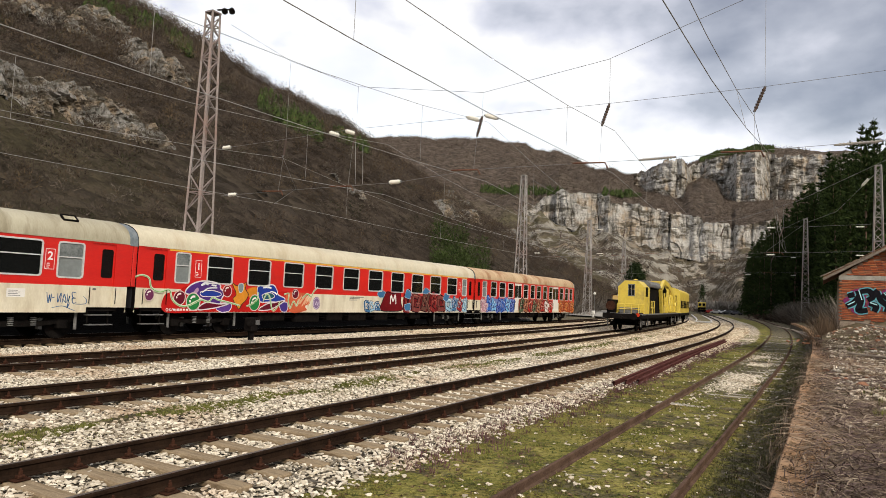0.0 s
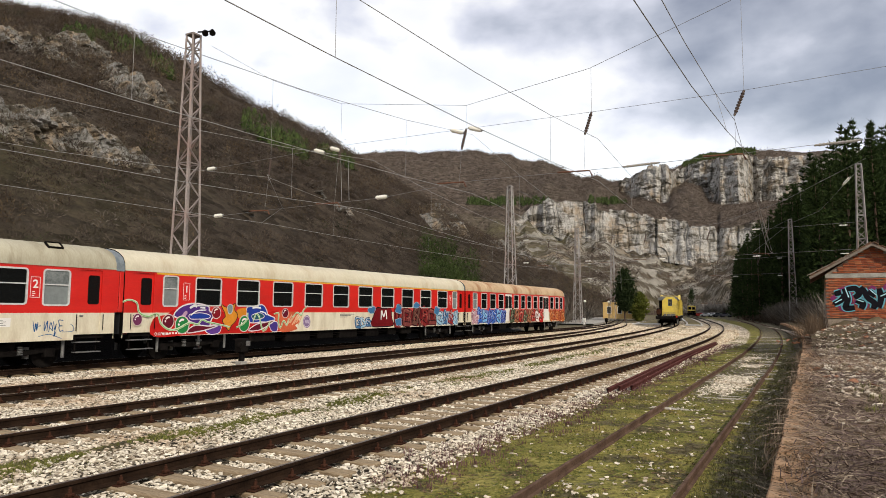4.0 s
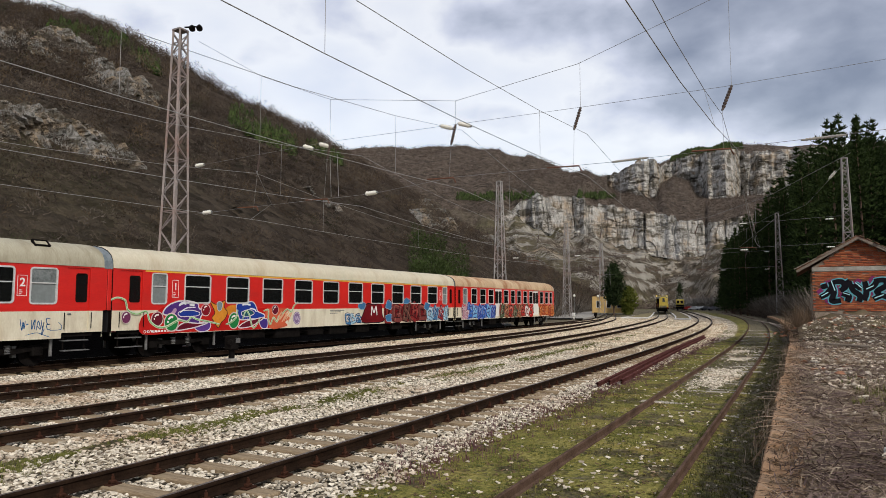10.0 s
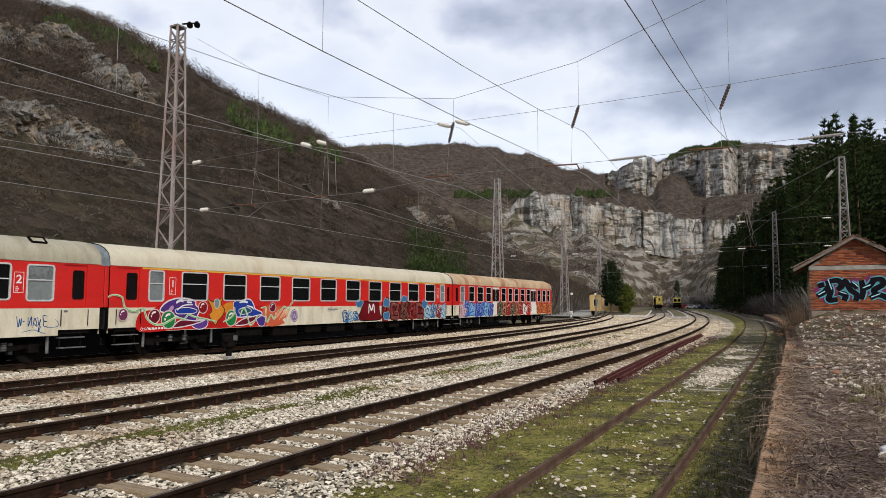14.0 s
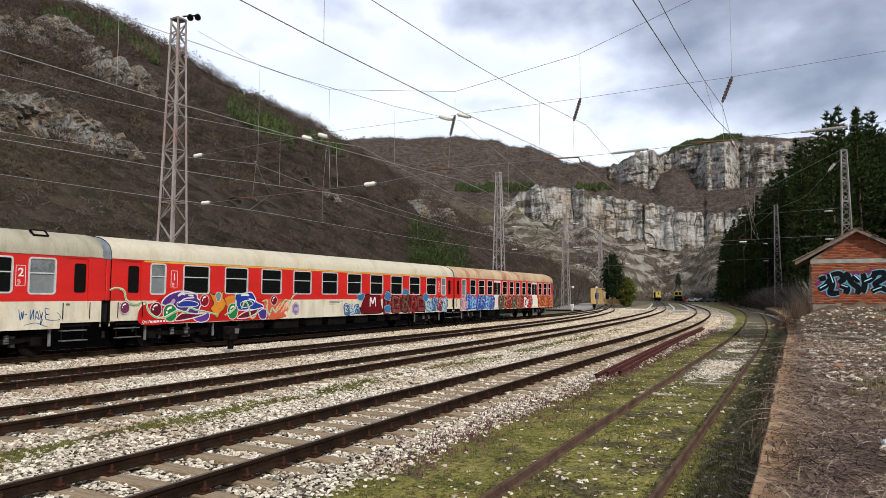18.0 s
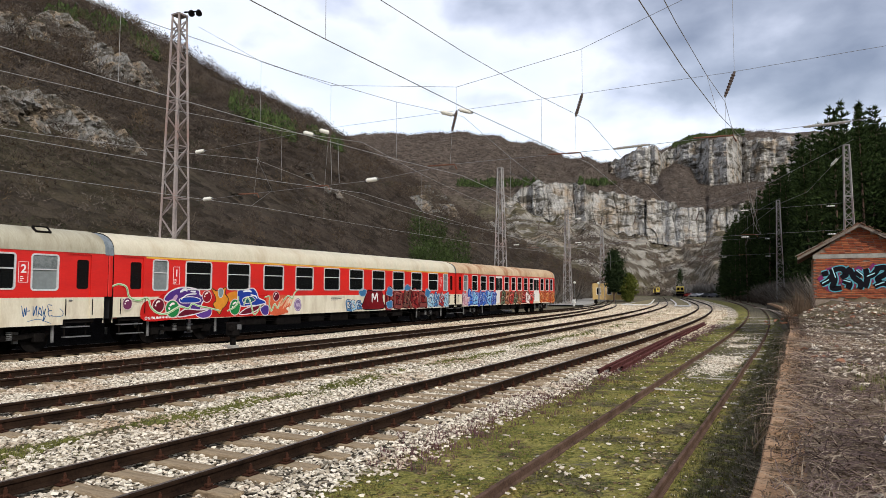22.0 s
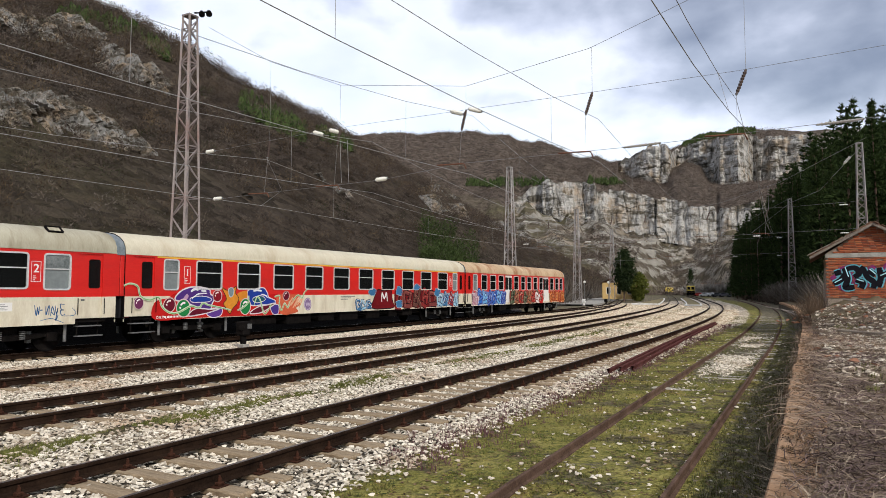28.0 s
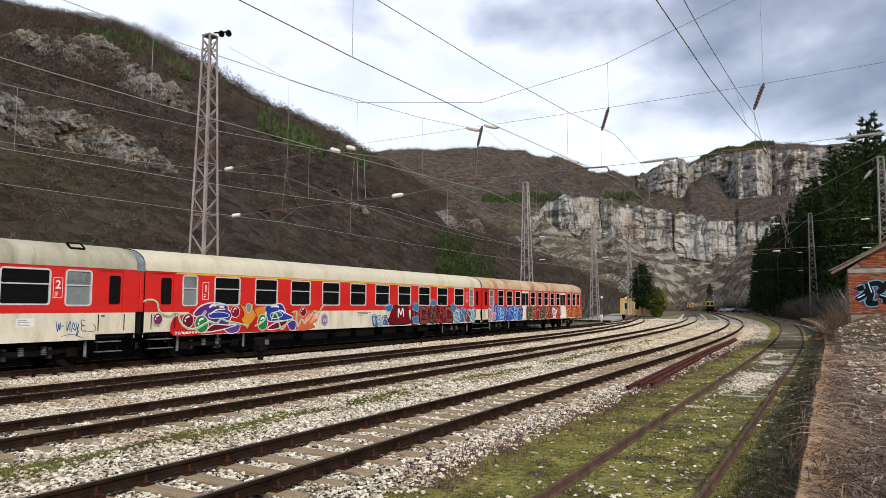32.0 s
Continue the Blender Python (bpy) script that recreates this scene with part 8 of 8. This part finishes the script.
LEAF_BROWN = foliage_material("brown_fallen_leaves", (0.035, 0.022, 0.013), (0.24, 0.16, 0.09))
LEAF_GREEN = foliage_material("small_green_leaves", (0.018, 0.026, 0.010), (0.13, 0.15, 0.05))
LEAF_GOLD = foliage_material("gold_green_moss_cushions", (0.10, 0.09, 0.02), (0.36, 0.31, 0.08))
TWIG_DARK = foliage_material("purple_grey_dead_twigs", (0.035, 0.024, 0.022), (0.21, 0.15, 0.135))
TWIG_PALE = foliage_material("bleached_dead_stems", (0.17, 0.125, 0.09), (0.56, 0.46, 0.35))
for count, mat, label, seed, low, high, size in ((5200, LEAF_BROWN, "brown dead leaves lying on the siding", 41, 0.40, 1.0, (0.010, 0.026)), (6500, LEAF_GREEN, "small dark green leaves on the siding", 42, 0.38, 0.56, (0.010, 0.024)), (5500, LEAF_GOLD, "gold-green moss cushions on the siding", 43, 0.50, 1.0, (0.008, 0.020))):
    y = 3 + 40 * rs.uniform(0, 1, count) ** 1.8
    x = centre("first", y) + rs.uniform(1.7, 6.15, count)
    patchy = fractal(x * 1.3, y * 0.9, seed, 4, 0.6)
    ok = (np.abs(np.abs(x - centre("siding", y)) - 0.752) > 0.05) & (x < edge_x(y) - 0.05) & (patchy > low) & (patchy < high)
    litter("ground_litter", label, x[ok], y[ok], ground_height(x[ok], y[ok]) + 0.004, size, mat, flakes(7, seed))
for count, mat, label, seed, low in ((4600, TWIG_DARK, "tangled purple-grey dead twigs on the platform", 51, 0.30), (3400, TWIG_PALE, "bleached dead stems on the platform", 52, 0.44)):
    y = 2.4 + 28 * rs.uniform(0, 1, count) ** 1.9
    x = edge_x(y) + 0.10 + 0.3 * fractal(y * 0.9, 3, 68) + rs.uniform(0, 1, count) ** 1.25 * 6.0
    ok = fractal(x * 1.1, y * 0.8, seed, 4) > low
    litter("dead_twigs", label, x[ok], y[ok], platform_height(x[ok], y[ok]) + 0.012, (0.16, 0.42), mat, twigs_template(5, seed))
y = 2.4 + 22 * rs.uniform(0, 1, 5000) ** 1.8
x = edge_x(y) + 0.06 + rs.uniform(0, 1, 5000) ** 1.2 * 6.0
litter("ground_litter", "brown leaf scraps on the platform", x, y, platform_height(x, y) + 0.006, (0.008, 0.026), LEAF_BROWN, flakes(6, 44))

# dead grass lying and standing on the platform
y = 2.5 + 30 * rs.uniform(0, 1, 13000) ** 1.75
off = 0.02 + 0.36 * fractal(y * 0.9, 3, 68) + rs.uniform(0, 1, 13000) ** 1.3 * 6.5
x = edge_x(y) + off
ok = (fractal(x * 0.9, y * 0.7, 63) > 0.20)
lawn("dead_grass", "flattened grey-brown dead grass on the platform", x[ok], y[ok], platform_height(x[ok], y[ok]), (0.06, 0.16), DEAD, 4, 5, 2.2, 0.03, 0.4)
y = 2.5 + 28 * rs.uniform(0, 1, 5200) ** 1.4
x = edge_x(y) + 0.15 + rs.uniform(0, 1, 5200) * 6
ok = fractal(x * 0.6, y * 0.5, 65) > 0.5
lawn("straw", "pale straw on the platform", x[ok], y[ok], platform_height(x[ok], y[ok]), (0.14, 0.36), STRAW, 5, 4, 2.2, 0.014, 0.5)
y = 3 + 27 * rs.uniform(0, 1, 2600)
x = edge_x(y) + 1.0 + rs.uniform(0, 1, 2600) * 6
ok = fractal(x * 0.8, y * 0.6, 66) > 0.52
lawn("platform_weeds", "low green weeds on the platform", x[ok], y[ok], platform_height(x[ok], y[ok]), (0.05, 0.16), GRASS, 6)
# straw hanging over the platform edge
y = np.concatenate([rs.normal(8.6, 0.9, 130), rs.normal(11.5, 1.5, 150), rs.normal(17, 2.5, 120), rs.normal(25, 4, 120)])
x = edge_x(y) + rs.uniform(-0.03, 0.40, len(y))
hang_v, hang_f = tuft(3, 9, 0.9, 0.014)
hang_v = hang_v * np.array([1.0, 1.0, -0.55]) + np.array([-0.25, 0, 0.12]) * (hang_v[:, 2:3])
ob = scatter("hanging_straw", (hang_v, hang_f), np.stack([x, y, np.full_like(y, PLATFORM_TOP + 0.03)], -1), rs.uniform(0.3, 0.62, len(y)), rs.uniform(-0.7, 0.7, len(y)), STRAW)
tagged(ob, "dead straw hanging over the platform edge", "grass", kind="stuff")
# dead brambles that arch over the kerb
v, f = [], []
for k in range(90):
    y0 = float(rs.choice([8.3, 9.0, 11.0, 12.5, 16.0, 21.0]) + rs.normal(0, 0.45))
    reach, rise, drop, turn = rs.uniform(0.3, 1.0), rs.uniform(0.02, 0.14), rs.uniform(0.0, 0.42), rs.normal(0, 0.55)
    start = float(edge_x(y0)) + rs.uniform(0.25, 0.75)
    for j in range(9):
        t = j / 8
        px, py = start - reach * t, y0 + turn * t
        pz = PLATFORM_TOP + 0.03 + rise * math.sin(math.pi * min(t * 1.2, 1.0)) - drop * max(t - 0.55, 0.0) ** 1.5 * 3.0
        if px > float(edge_x(py)) - 0.02:
            pz = max(pz, PLATFORM_TOP + 0.04)
        w_ = 0.006 * (1.1 - t)
        v += [(px, py - w_, pz), (px, py + w_, pz + w_)]
        if j:
            i = len(v)
            f.append((i - 4, i - 3, i - 1, i - 2))
bramble = array_object("dead_brambles", np.array(v), np.array(f), DEAD)
tagged(bramble, "dead bramble stems arching over the platform kerb", "brambles", kind="stuff")
# rubble
y = np.concatenate([rs.uniform(13, 24, 700), rs.uniform(24, 34, 1300), rs.uniform(4, 12, 60)])
x = edge_x(y) + np.concatenate([0.6 + rs.exponential(1.4, 700), 0.5 + rs.uniform(0, 5.5, 1300), 0.5 + rs.uniform(0, 4, 60)])
strewn("rubble", "pale broken rubble on the platform", x, y, platform_height(x, y) + 0.01, (0.025, 0.095))
y = np.concatenate([rs.uniform(14, 20, 10), rs.normal(31.5, 1.7, 150)])
x = np.concatenate([edge_x(y[:10]) + 0.3 + rs.exponential(0.7, 10), rs.normal(2.6, 1.8, 150)])
strewn("brick_rubble", "orange-red broken brick on the heap", x, y, platform_height(x, y) + 0.03, (0.05, 0.11), mottled("broken_brick", (0.20, 0.085, 0.05), (0.36, 0.19, 0.12), 6, 0.9, 0, 0.4, 30))
# a pale round stone near the edge, boards on the heap
bm = bmesh.new()
bmesh.ops.create_icosphere(bm, subdivisions=2, radius=0.075)
for v in bm.verts:
    v.co *= 1 + 0.16 * noise.noise(v.co * 22)
    v.co.z *= 0.75
stone = part("white_stone", bm, mottled("chalky_white_stone", (0.42, 0.42, 0.42), (0.78, 0.78, 0.77), 14, 0.9, 0, 0.5, 40), None)
stone.location = (0.72, 7.55, float(platform_height(np.array(0.72), np.array(7.55))) + 0.05)
tagged(stone, "chalky white rounded stone lying on dead grass", "stone")
for k, (x, y, z, yaw, lean, length) in enumerate(((2.2, 31.6, 1.42, 82, 9, 2.2), (3.3, 32.2, 1.30, 100, -8, 1.7), (0.3, 32.0, 0.78, 60, 5, 1.6), (-1.2, 46.0, 0.62, 12, 3, 5.0), (-1.8, 49.0, 0.72, 30, 4, 3.6), (1.3, 24.5, 0.66, 70, 2, 1.3))):
    plank = part("old_board", boxed(-0.08, 0.08, -length / 2, length / 2, -0.03, 0.03, bevel=0.012), OLD_WOOD, None)
    plank.matrix_world = pose(x, y, z, lean, 0, yaw)
    tagged(plank, "grey weathered board lying on rubble", "board", "loose boards")
brick_bit = part("tile_fragment", boxed(-0.14, 0.14, -0.05, 0.05, -0.025, 0.025, bevel=0.012), mottled("orange_clay", (0.45, 0.13, 0.06), (0.62, 0.24, 0.12), 8, 0.8, 0, 0.3, 30), None)
brick_bit.matrix_world = pose(-3.85, 7.05, -0.24, 4, 3, 65)
tagged(brick_bit, "orange broken clay tile on the mossy ground", "tile fragment")
# dry shrub beside the hut
y = rs.normal(33.4, 0.7, 36)
x = rs.normal(0.05, 0.25, 36)
brush("dry_shrub", "dry brown shrub against the hut corner", x, y, 0.4 + 0 * x, (0.7, 2.1), foliage_material("dry_brown_twigs", (0.045, 0.030, 0.021), (0.15, 0.105, 0.07)), 12, 40, 0.42, 0.004)
y = rs.normal(20.5, 1.3, 60)
x = rs.normal(0.55, 0.4, 60)
brush("dry_tussock", "reddish dry grass tussock by the platform edge", x, y, 0.45 + 0 * x, (0.18, 0.42), foliage_material("reddish_dry_grass", (0.16, 0.09, 0.055), (0.36, 0.235, 0.15)), 13, 26, 0.6, 0.010)

# ---- small fixtures of the yard ----
def dwarf_signal(x, y, label, mat=DARK_STEEL):
    s_ = empty("dwarf_signal", pose(x, y, -0.2), label=label, category="signal", group="dwarf signals")
    part("base", boxed(-0.16, 0.16, -0.16, 0.16, 0, 0.14, bevel=0.02), CONCRETE, s_)
    part("post", rod(bmesh.new(), (0, 0, 0.1), (0, 0, 0.55), 0.11, 10), mat, s_)
    part("lamp_head", boxed(-0.22, 0.22, -0.19, 0.19, 0.45, 0.98, bevel=0.05), mat, s_)
    part("hood", disc(bmesh.new(), (0.12, -0.18, 0.76), (0.3, -1, 0), 0.10, 0.16, 12), mat, s_)
    part("marker_plate", boxed(0.17, 0.40, -0.02, 0.02, 0.72, 0.90), GREY_STEEL, s_)
    return s_


dwarf_signal(-18.75, 18.7, "black dwarf signal lantern beside the coach track")
dwarf_signal(-27.8, 92.0, "pale dwarf signal beside the curve", WHITE_PAINT)
dwarf_signal(-25.9, 96.5, "black dwarf signal between the curving tracks")

# islands between the diverging tracks, with white kerbs
SAND = mottled("tan_compacted_gravel", (0.17, 0.143, 0.08), (0.29, 0.245, 0.14), 1.0, 0.95, 0, 0.4, 16)
KERB_WHITE = mottled("chipped_white_kerb_paint", (0.62, 0.60, 0.56), (0.84, 0.82, 0.78), 2.0, 0.8, 0, 0.2, 18)


def island(left, right, y0, y1, label):
    ys_ = np.arange(y0, y1, 4.0)
    l, r = left(ys_), right(ys_)
    isl = empty("track_island", label=label, category="island", kind="structure")
    top = np.stack([np.stack([l, ys_, np.full_like(ys_, 0.0)], -1), np.stack([(l + r) / 2, ys_, (0.04 + 0.10 * np.abs(r - l)) * np.clip((ys_ - y0) / 10, 0, 1)], -1), np.stack([r, ys_, np.full_like(ys_, 0.0)], -1)], 1)
    grid_object("island_top", top, SAND, isl)["label"] = "tan gravel surface"
    for side, edge in (("l", l), ("r", r)):
        sweep("kerb", [(-0.10, -0.12), (-0.10, 0.04), (0.10, 0.04), (0.10, -0.12)], np.stack([edge, ys_, np.zeros_like(ys_)], -1), KERB_WHITE, isl, "white-painted kerb")
    part("end_kerb", boxed(float(l[0]) - 0.14, float(r[0]) + 0.14, y0 - 0.2, y0, -0.12, 0.07, bevel=0.02), KERB_WHITE, isl, "white-painted kerb")
    return isl


island(lambda y: centre("second", y) - 1.9 - (centre("second", 101.0) - centre("third", 101.0) - 3.65) * np.clip(1 - (y - 101) / 70, 0.05, 1), lambda y: centre("second", y) - 1.9, 101, 175, "tan gravel island with white kerbs between tracks")
island(lambda y: centre("second", y) + 2.0, lambda y: np.maximum(centre("first", y) - 1.8, centre("second", y) + 2.6), 96, 180, "narrow island with white kerbs between tracks")
# low station platform beyond the coaches
ys_ = np.arange(92, 300, 5.0)
sp = empty("station_platform", label="pale low concrete station platform", category="platform", kind="structure")
top = np.stack([np.stack([centre("coach", ys_) - 8.5, ys_, np.full_like(ys_, 0.02)], -1), np.stack([centre("coach", ys_) - 1.9, ys_, np.full_like(ys_, 0.02)], -1), np.stack([centre("coach", ys_) - 1.9, ys_, np.full_like(ys_, -0.4)], -1)], 1)
grid_object("platform_slab", top, CONCRETE, sp, smooth=False)

# ---- station house and its trees ----
OCHRE_WALL = mottled("ochre_render", (0.52, 0.34, 0.13), (0.66, 0.46, 0.20), 1.0, 0.9, 0, 0.2, 10)
house = empty("station_house", pose(-38.0, 139, 0.2, 0, 0, 14), label="small ochre station house with clay-tiled roof", category="house")
part("wall", boxed(0, 7, 0, 9, 0, 3.4), OCHRE_WALL, house, "ochre rendered wall")
for k in range(3):
    win = part("window", boxed(0.8 + k * 2.1, 1.7 + k * 2.1, -0.03, 0.02, 1.0, 2.5), WHITE_PAINT, house)
    part("pane", boxed(0.88 + k * 2.1, 1.62 + k * 2.1, -0.045, -0.035, 1.08, 2.42), GLASS, win)
for side in (-1, 1):
    bm = bmesh.new()
    vs = [bm.verts.new(p) for p in ((3.5, -0.4, 5.0), (3.5 + side * 4.0, -0.4, 3.3), (3.5 + side * 4.0, 9.4, 3.3), (3.5, 9.4, 5.0))]
    bm.faces.new(vs)
    bmesh.ops.solidify(bm, geom=bm.faces[:], thickness=0.12)
    part("roof_slope", bm, OLD_TILE, house, "clay-tiled roof slope")


def leafy_tree(name, x, y, tall, wide, mat, seed, label, base=0.12, clumps=260, pointed=False):
    rng_ = np.random.RandomState(seed)
    tree = empty(name, pose(x, y, -0.2), label=label, category="tree")
    part("trunk", rod(bmesh.new(), (0, 0, 0), (0.1, 0, tall * 0.8), 0.16, 8), BARK, tree)
    v, f = [], []
    for k in range(clumps):
        h = base + (1 - base) * rng_.uniform(0, 1)
        prof = (1.05 - h) ** 0.8 * (1.25 if pointed else 1.0) if pointed else math.sin(math.pi * min(max((h - base) / (1 - base), 0.06), 0.97)) ** 0.6
        a, out = rng_.uniform(0, math.tau), wide * prof * rng_.uniform(0.5, 1.05) * (1 + 0.25 * math.sin(5 * h * 6 + seed))
        c = np.array([out * math.cos(a), out * math.sin(a), tall * h - (0.25 * out if pointed else 0)])
        for j in range(9):
            u, w_ = rng_.normal(size=3), rng_.normal(size=3)
            u, w_ = u / np.linalg.norm(u), w_ / np.linalg.norm(w_)
            b = c + rng_.normal(size=3) * tall * 0.03
            i = len(v)
            v += [b - w_ * 0.16, b + w_ * 0.16, b + u * rng_.uniform(0.3, 0.6)]
            f.append((i, i + 1, i + 2))
    crown = array_object("crown", np.array(v), np.array(f), mat, tree)
    crown["label"] = "dense crown of small leaf clumps"
    return tree


leafy_tree("cedar_tree", -31.6, 131, 9.7, 1.75, CONIFER, 3, "dark green cedar by the station house", 0.24, 620)
leafy_tree("thuja_tree", -30.4, 138, 5.6, 1.75, foliage_material("bright_thuja", (0.045, 0.06, 0.012), (0.15, 0.16, 0.035)), 4, "rounded yellow-green thuja by the station platform", 0.05, 380)
leafy_tree("cypress_tree", -47.5, 322, 12.0, 1.8, CONIFER, 5, "slim dark cypress near the far road", 0.05, 220, True)
for x, y in ((-33.6, 127.0), (-35.5, 118.0), (-38.5, 152.0)):
    lp = empty("platform_lamp", pose(x, y, 0.1), label="platform lamp post with white globe", category="lamp post", group="platform lamps")
    part("post", rod(bmesh.new(), (0, 0, 0), (0, 0, 3.2), 0.05, 8), GREY_STEEL, lp)
    bm = bmesh.new()
    bmesh.ops.create_icosphere(bm, subdivisions=2, radius=0.24, matrix=Matrix.Translation((0, 0, 3.4)))
    part("globe", bm, PORCELAIN, lp, "white globe shade")

# parked yellow track vehicle on the first track, far off
s_ = 236.0
tx_ = float(centre("first", s_))
parked = empty("track_vehicle", pose(tx_, s_, 0, 0, 0, 9.5), label="parked black and yellow track vehicle", category="rail vehicle")
part("chassis", boxed(-1.3, 1.3, 0, 7.0, 0.6, 1.2, bevel=0.05), DARK_STEEL, parked)
part("cab", boxed(-1.25, 1.25, 0.3, 2.6, 1.2, 3.6, bevel=0.08), MACHINE_YELLOW, parked, "yellow driver's cab")
for x in (-0.6, 0.6):
    part("cab_window", boxed(x - 0.42, x + 0.42, 0.27, 0.295, 2.3, 3.2), GLASS, parked)
part("bonnet", boxed(-1.0, 1.0, 2.6, 6.6, 1.2, 2.4, bevel=0.08), MACHINE_YELLOW, parked)
part("front_panel", boxed(-1.2, 1.2, 0.26, 0.29, 1.25, 1.9), DARK_STEEL, parked)
part("crane_jib", bar(bmesh.new(), (-0.9, 4.0, 2.4), (-1.1, 5.6, 4.0), 0.3, 0.3), DARK_STEEL, parked, "dark folded crane jib")
wheelset(parked, 1.4)
wheelset(parked, 5.4)


def car(x, y, yaw, colour, label):
    c = empty("car", pose(x, y, -0.2, 0, 0, yaw), label=label, category="car", group="cars by the far road")
    mat = plain("car_paint", colour, 0.3)
    prof = [(-2.1, 0.35), (-2.05, 0.85), (-1.2, 0.95), (-0.6, 1.42), (0.7, 1.45), (1.4, 0.98), (2.05, 0.85), (2.1, 0.35)]
    bm = bmesh.new()
    rings = [[bm.verts.new((yy * (0.86 if z > 1.0 else 1.0), xx, z)) for xx, z in prof] for yy in (-0.85, 0.85)]
    m_ = len(prof)
    for k in range(m_):
        bm.faces.new((rings[0][k], rings[0][(k + 1) % m_], rings[1][(k + 1) % m_], rings[1][k]))
    bm.faces.new(rings[0])
    bm.faces.new(rings[1][::-1])
    part("body", bm, mat, c)
    for side in (-0.80, 0.80):
        part("side_window", boxed(side - 0.01, side + 0.01, -0.6, 0.9, 0.98, 1.34), GLASS, c)
        for yy in (-1.3, 1.3):
            part("wheel", disc(bmesh.new(), (side, yy, 0.32), (1, 0, 0), 0.32, 0.2, 14), RUBBER, c)
    return c


for r, bearing, colour, label in ((262, -7.75, (0.42, 0.03, 0.02), "red car parked by the far road"), (258, -7.3, (0.55, 0.55, 0.55), "silver car parked by the far road"), (262, -6.85, (0.75, 0.75, 0.75), "white car parked by the far road"),
                                  (250, -6.4, (0.04, 0.045, 0.05), "dark car parked by the far road"), (248, -5.9, (0.10, 0.10, 0.12), "dark grey car parked by the far road")):
    car(r * math.sin(radians(bearing)), r * math.cos(radians(bearing)), 75, colour, label)
shed = empty("far_building", pose(-44.0, 330, -0.4, 0, 0, 10), label="pale low building by the far road", category="building")
part("wall", boxed(0, 9, 0, 6, 0, 5.5), mottled("pale_render", (0.42, 0.38, 0.32), (0.56, 0.52, 0.45), 1, 0.9, 0, 0.1, 8), shed)
part("roof", boxed(-0.4, 9.4, -0.4, 6.4, 5.5, 5.8), OLD_TILE, shed)
for k in range(3):
    part("window", boxed(1.2 + 2.6 * k, 2.4 + 2.6 * k, -0.05, 0.02, 2.4, 4.0), GLASS, shed)


# ---- bricks of the hut's gable wall, the pieces nearest the siding as parts ----
brick_bm = boxed(-0.118, 0.118, -0.03, 0.03, -0.030, 0.030, bevel=0.006)
BRICK_MESH = bpy.data.meshes.new("brick")
brick_bm.to_mesh(BRICK_MESH)
brick_bm.free()
BRICK_MESH.materials.append(BRICK)
rng = random.Random(31)
row = 0
z = 1.65
while z < RIDGE - 0.18:
    if not 3.40 < z < 3.64:
        if z < 3.45:
            a, b = 0.0, HUT_W
        else:
            t = (z + 0.04 - EAVE) / (RIDGE - EAVE)
            a, b = HUT_W / 2 * t + 0.06, HUT_W - HUT_W / 2 * t - 0.06
        x = a + (0.118 if row % 2 else 0.0) + rng.uniform(-0.01, 0.01)
        while x + 0.12 < b:
            if rng.random() > 0.03:
                ob = new("brick", BRICK_MESH)
                ob.parent = hut
                ob.matrix_local = pose(x + 0.118, 0.025 + rng.uniform(-0.006, 0.008), z, 0, rng.uniform(-0.8, 0.8), rng.uniform(-0.8, 0.8))
            x += 0.248
    z += 0.075
    row += 1


motions()
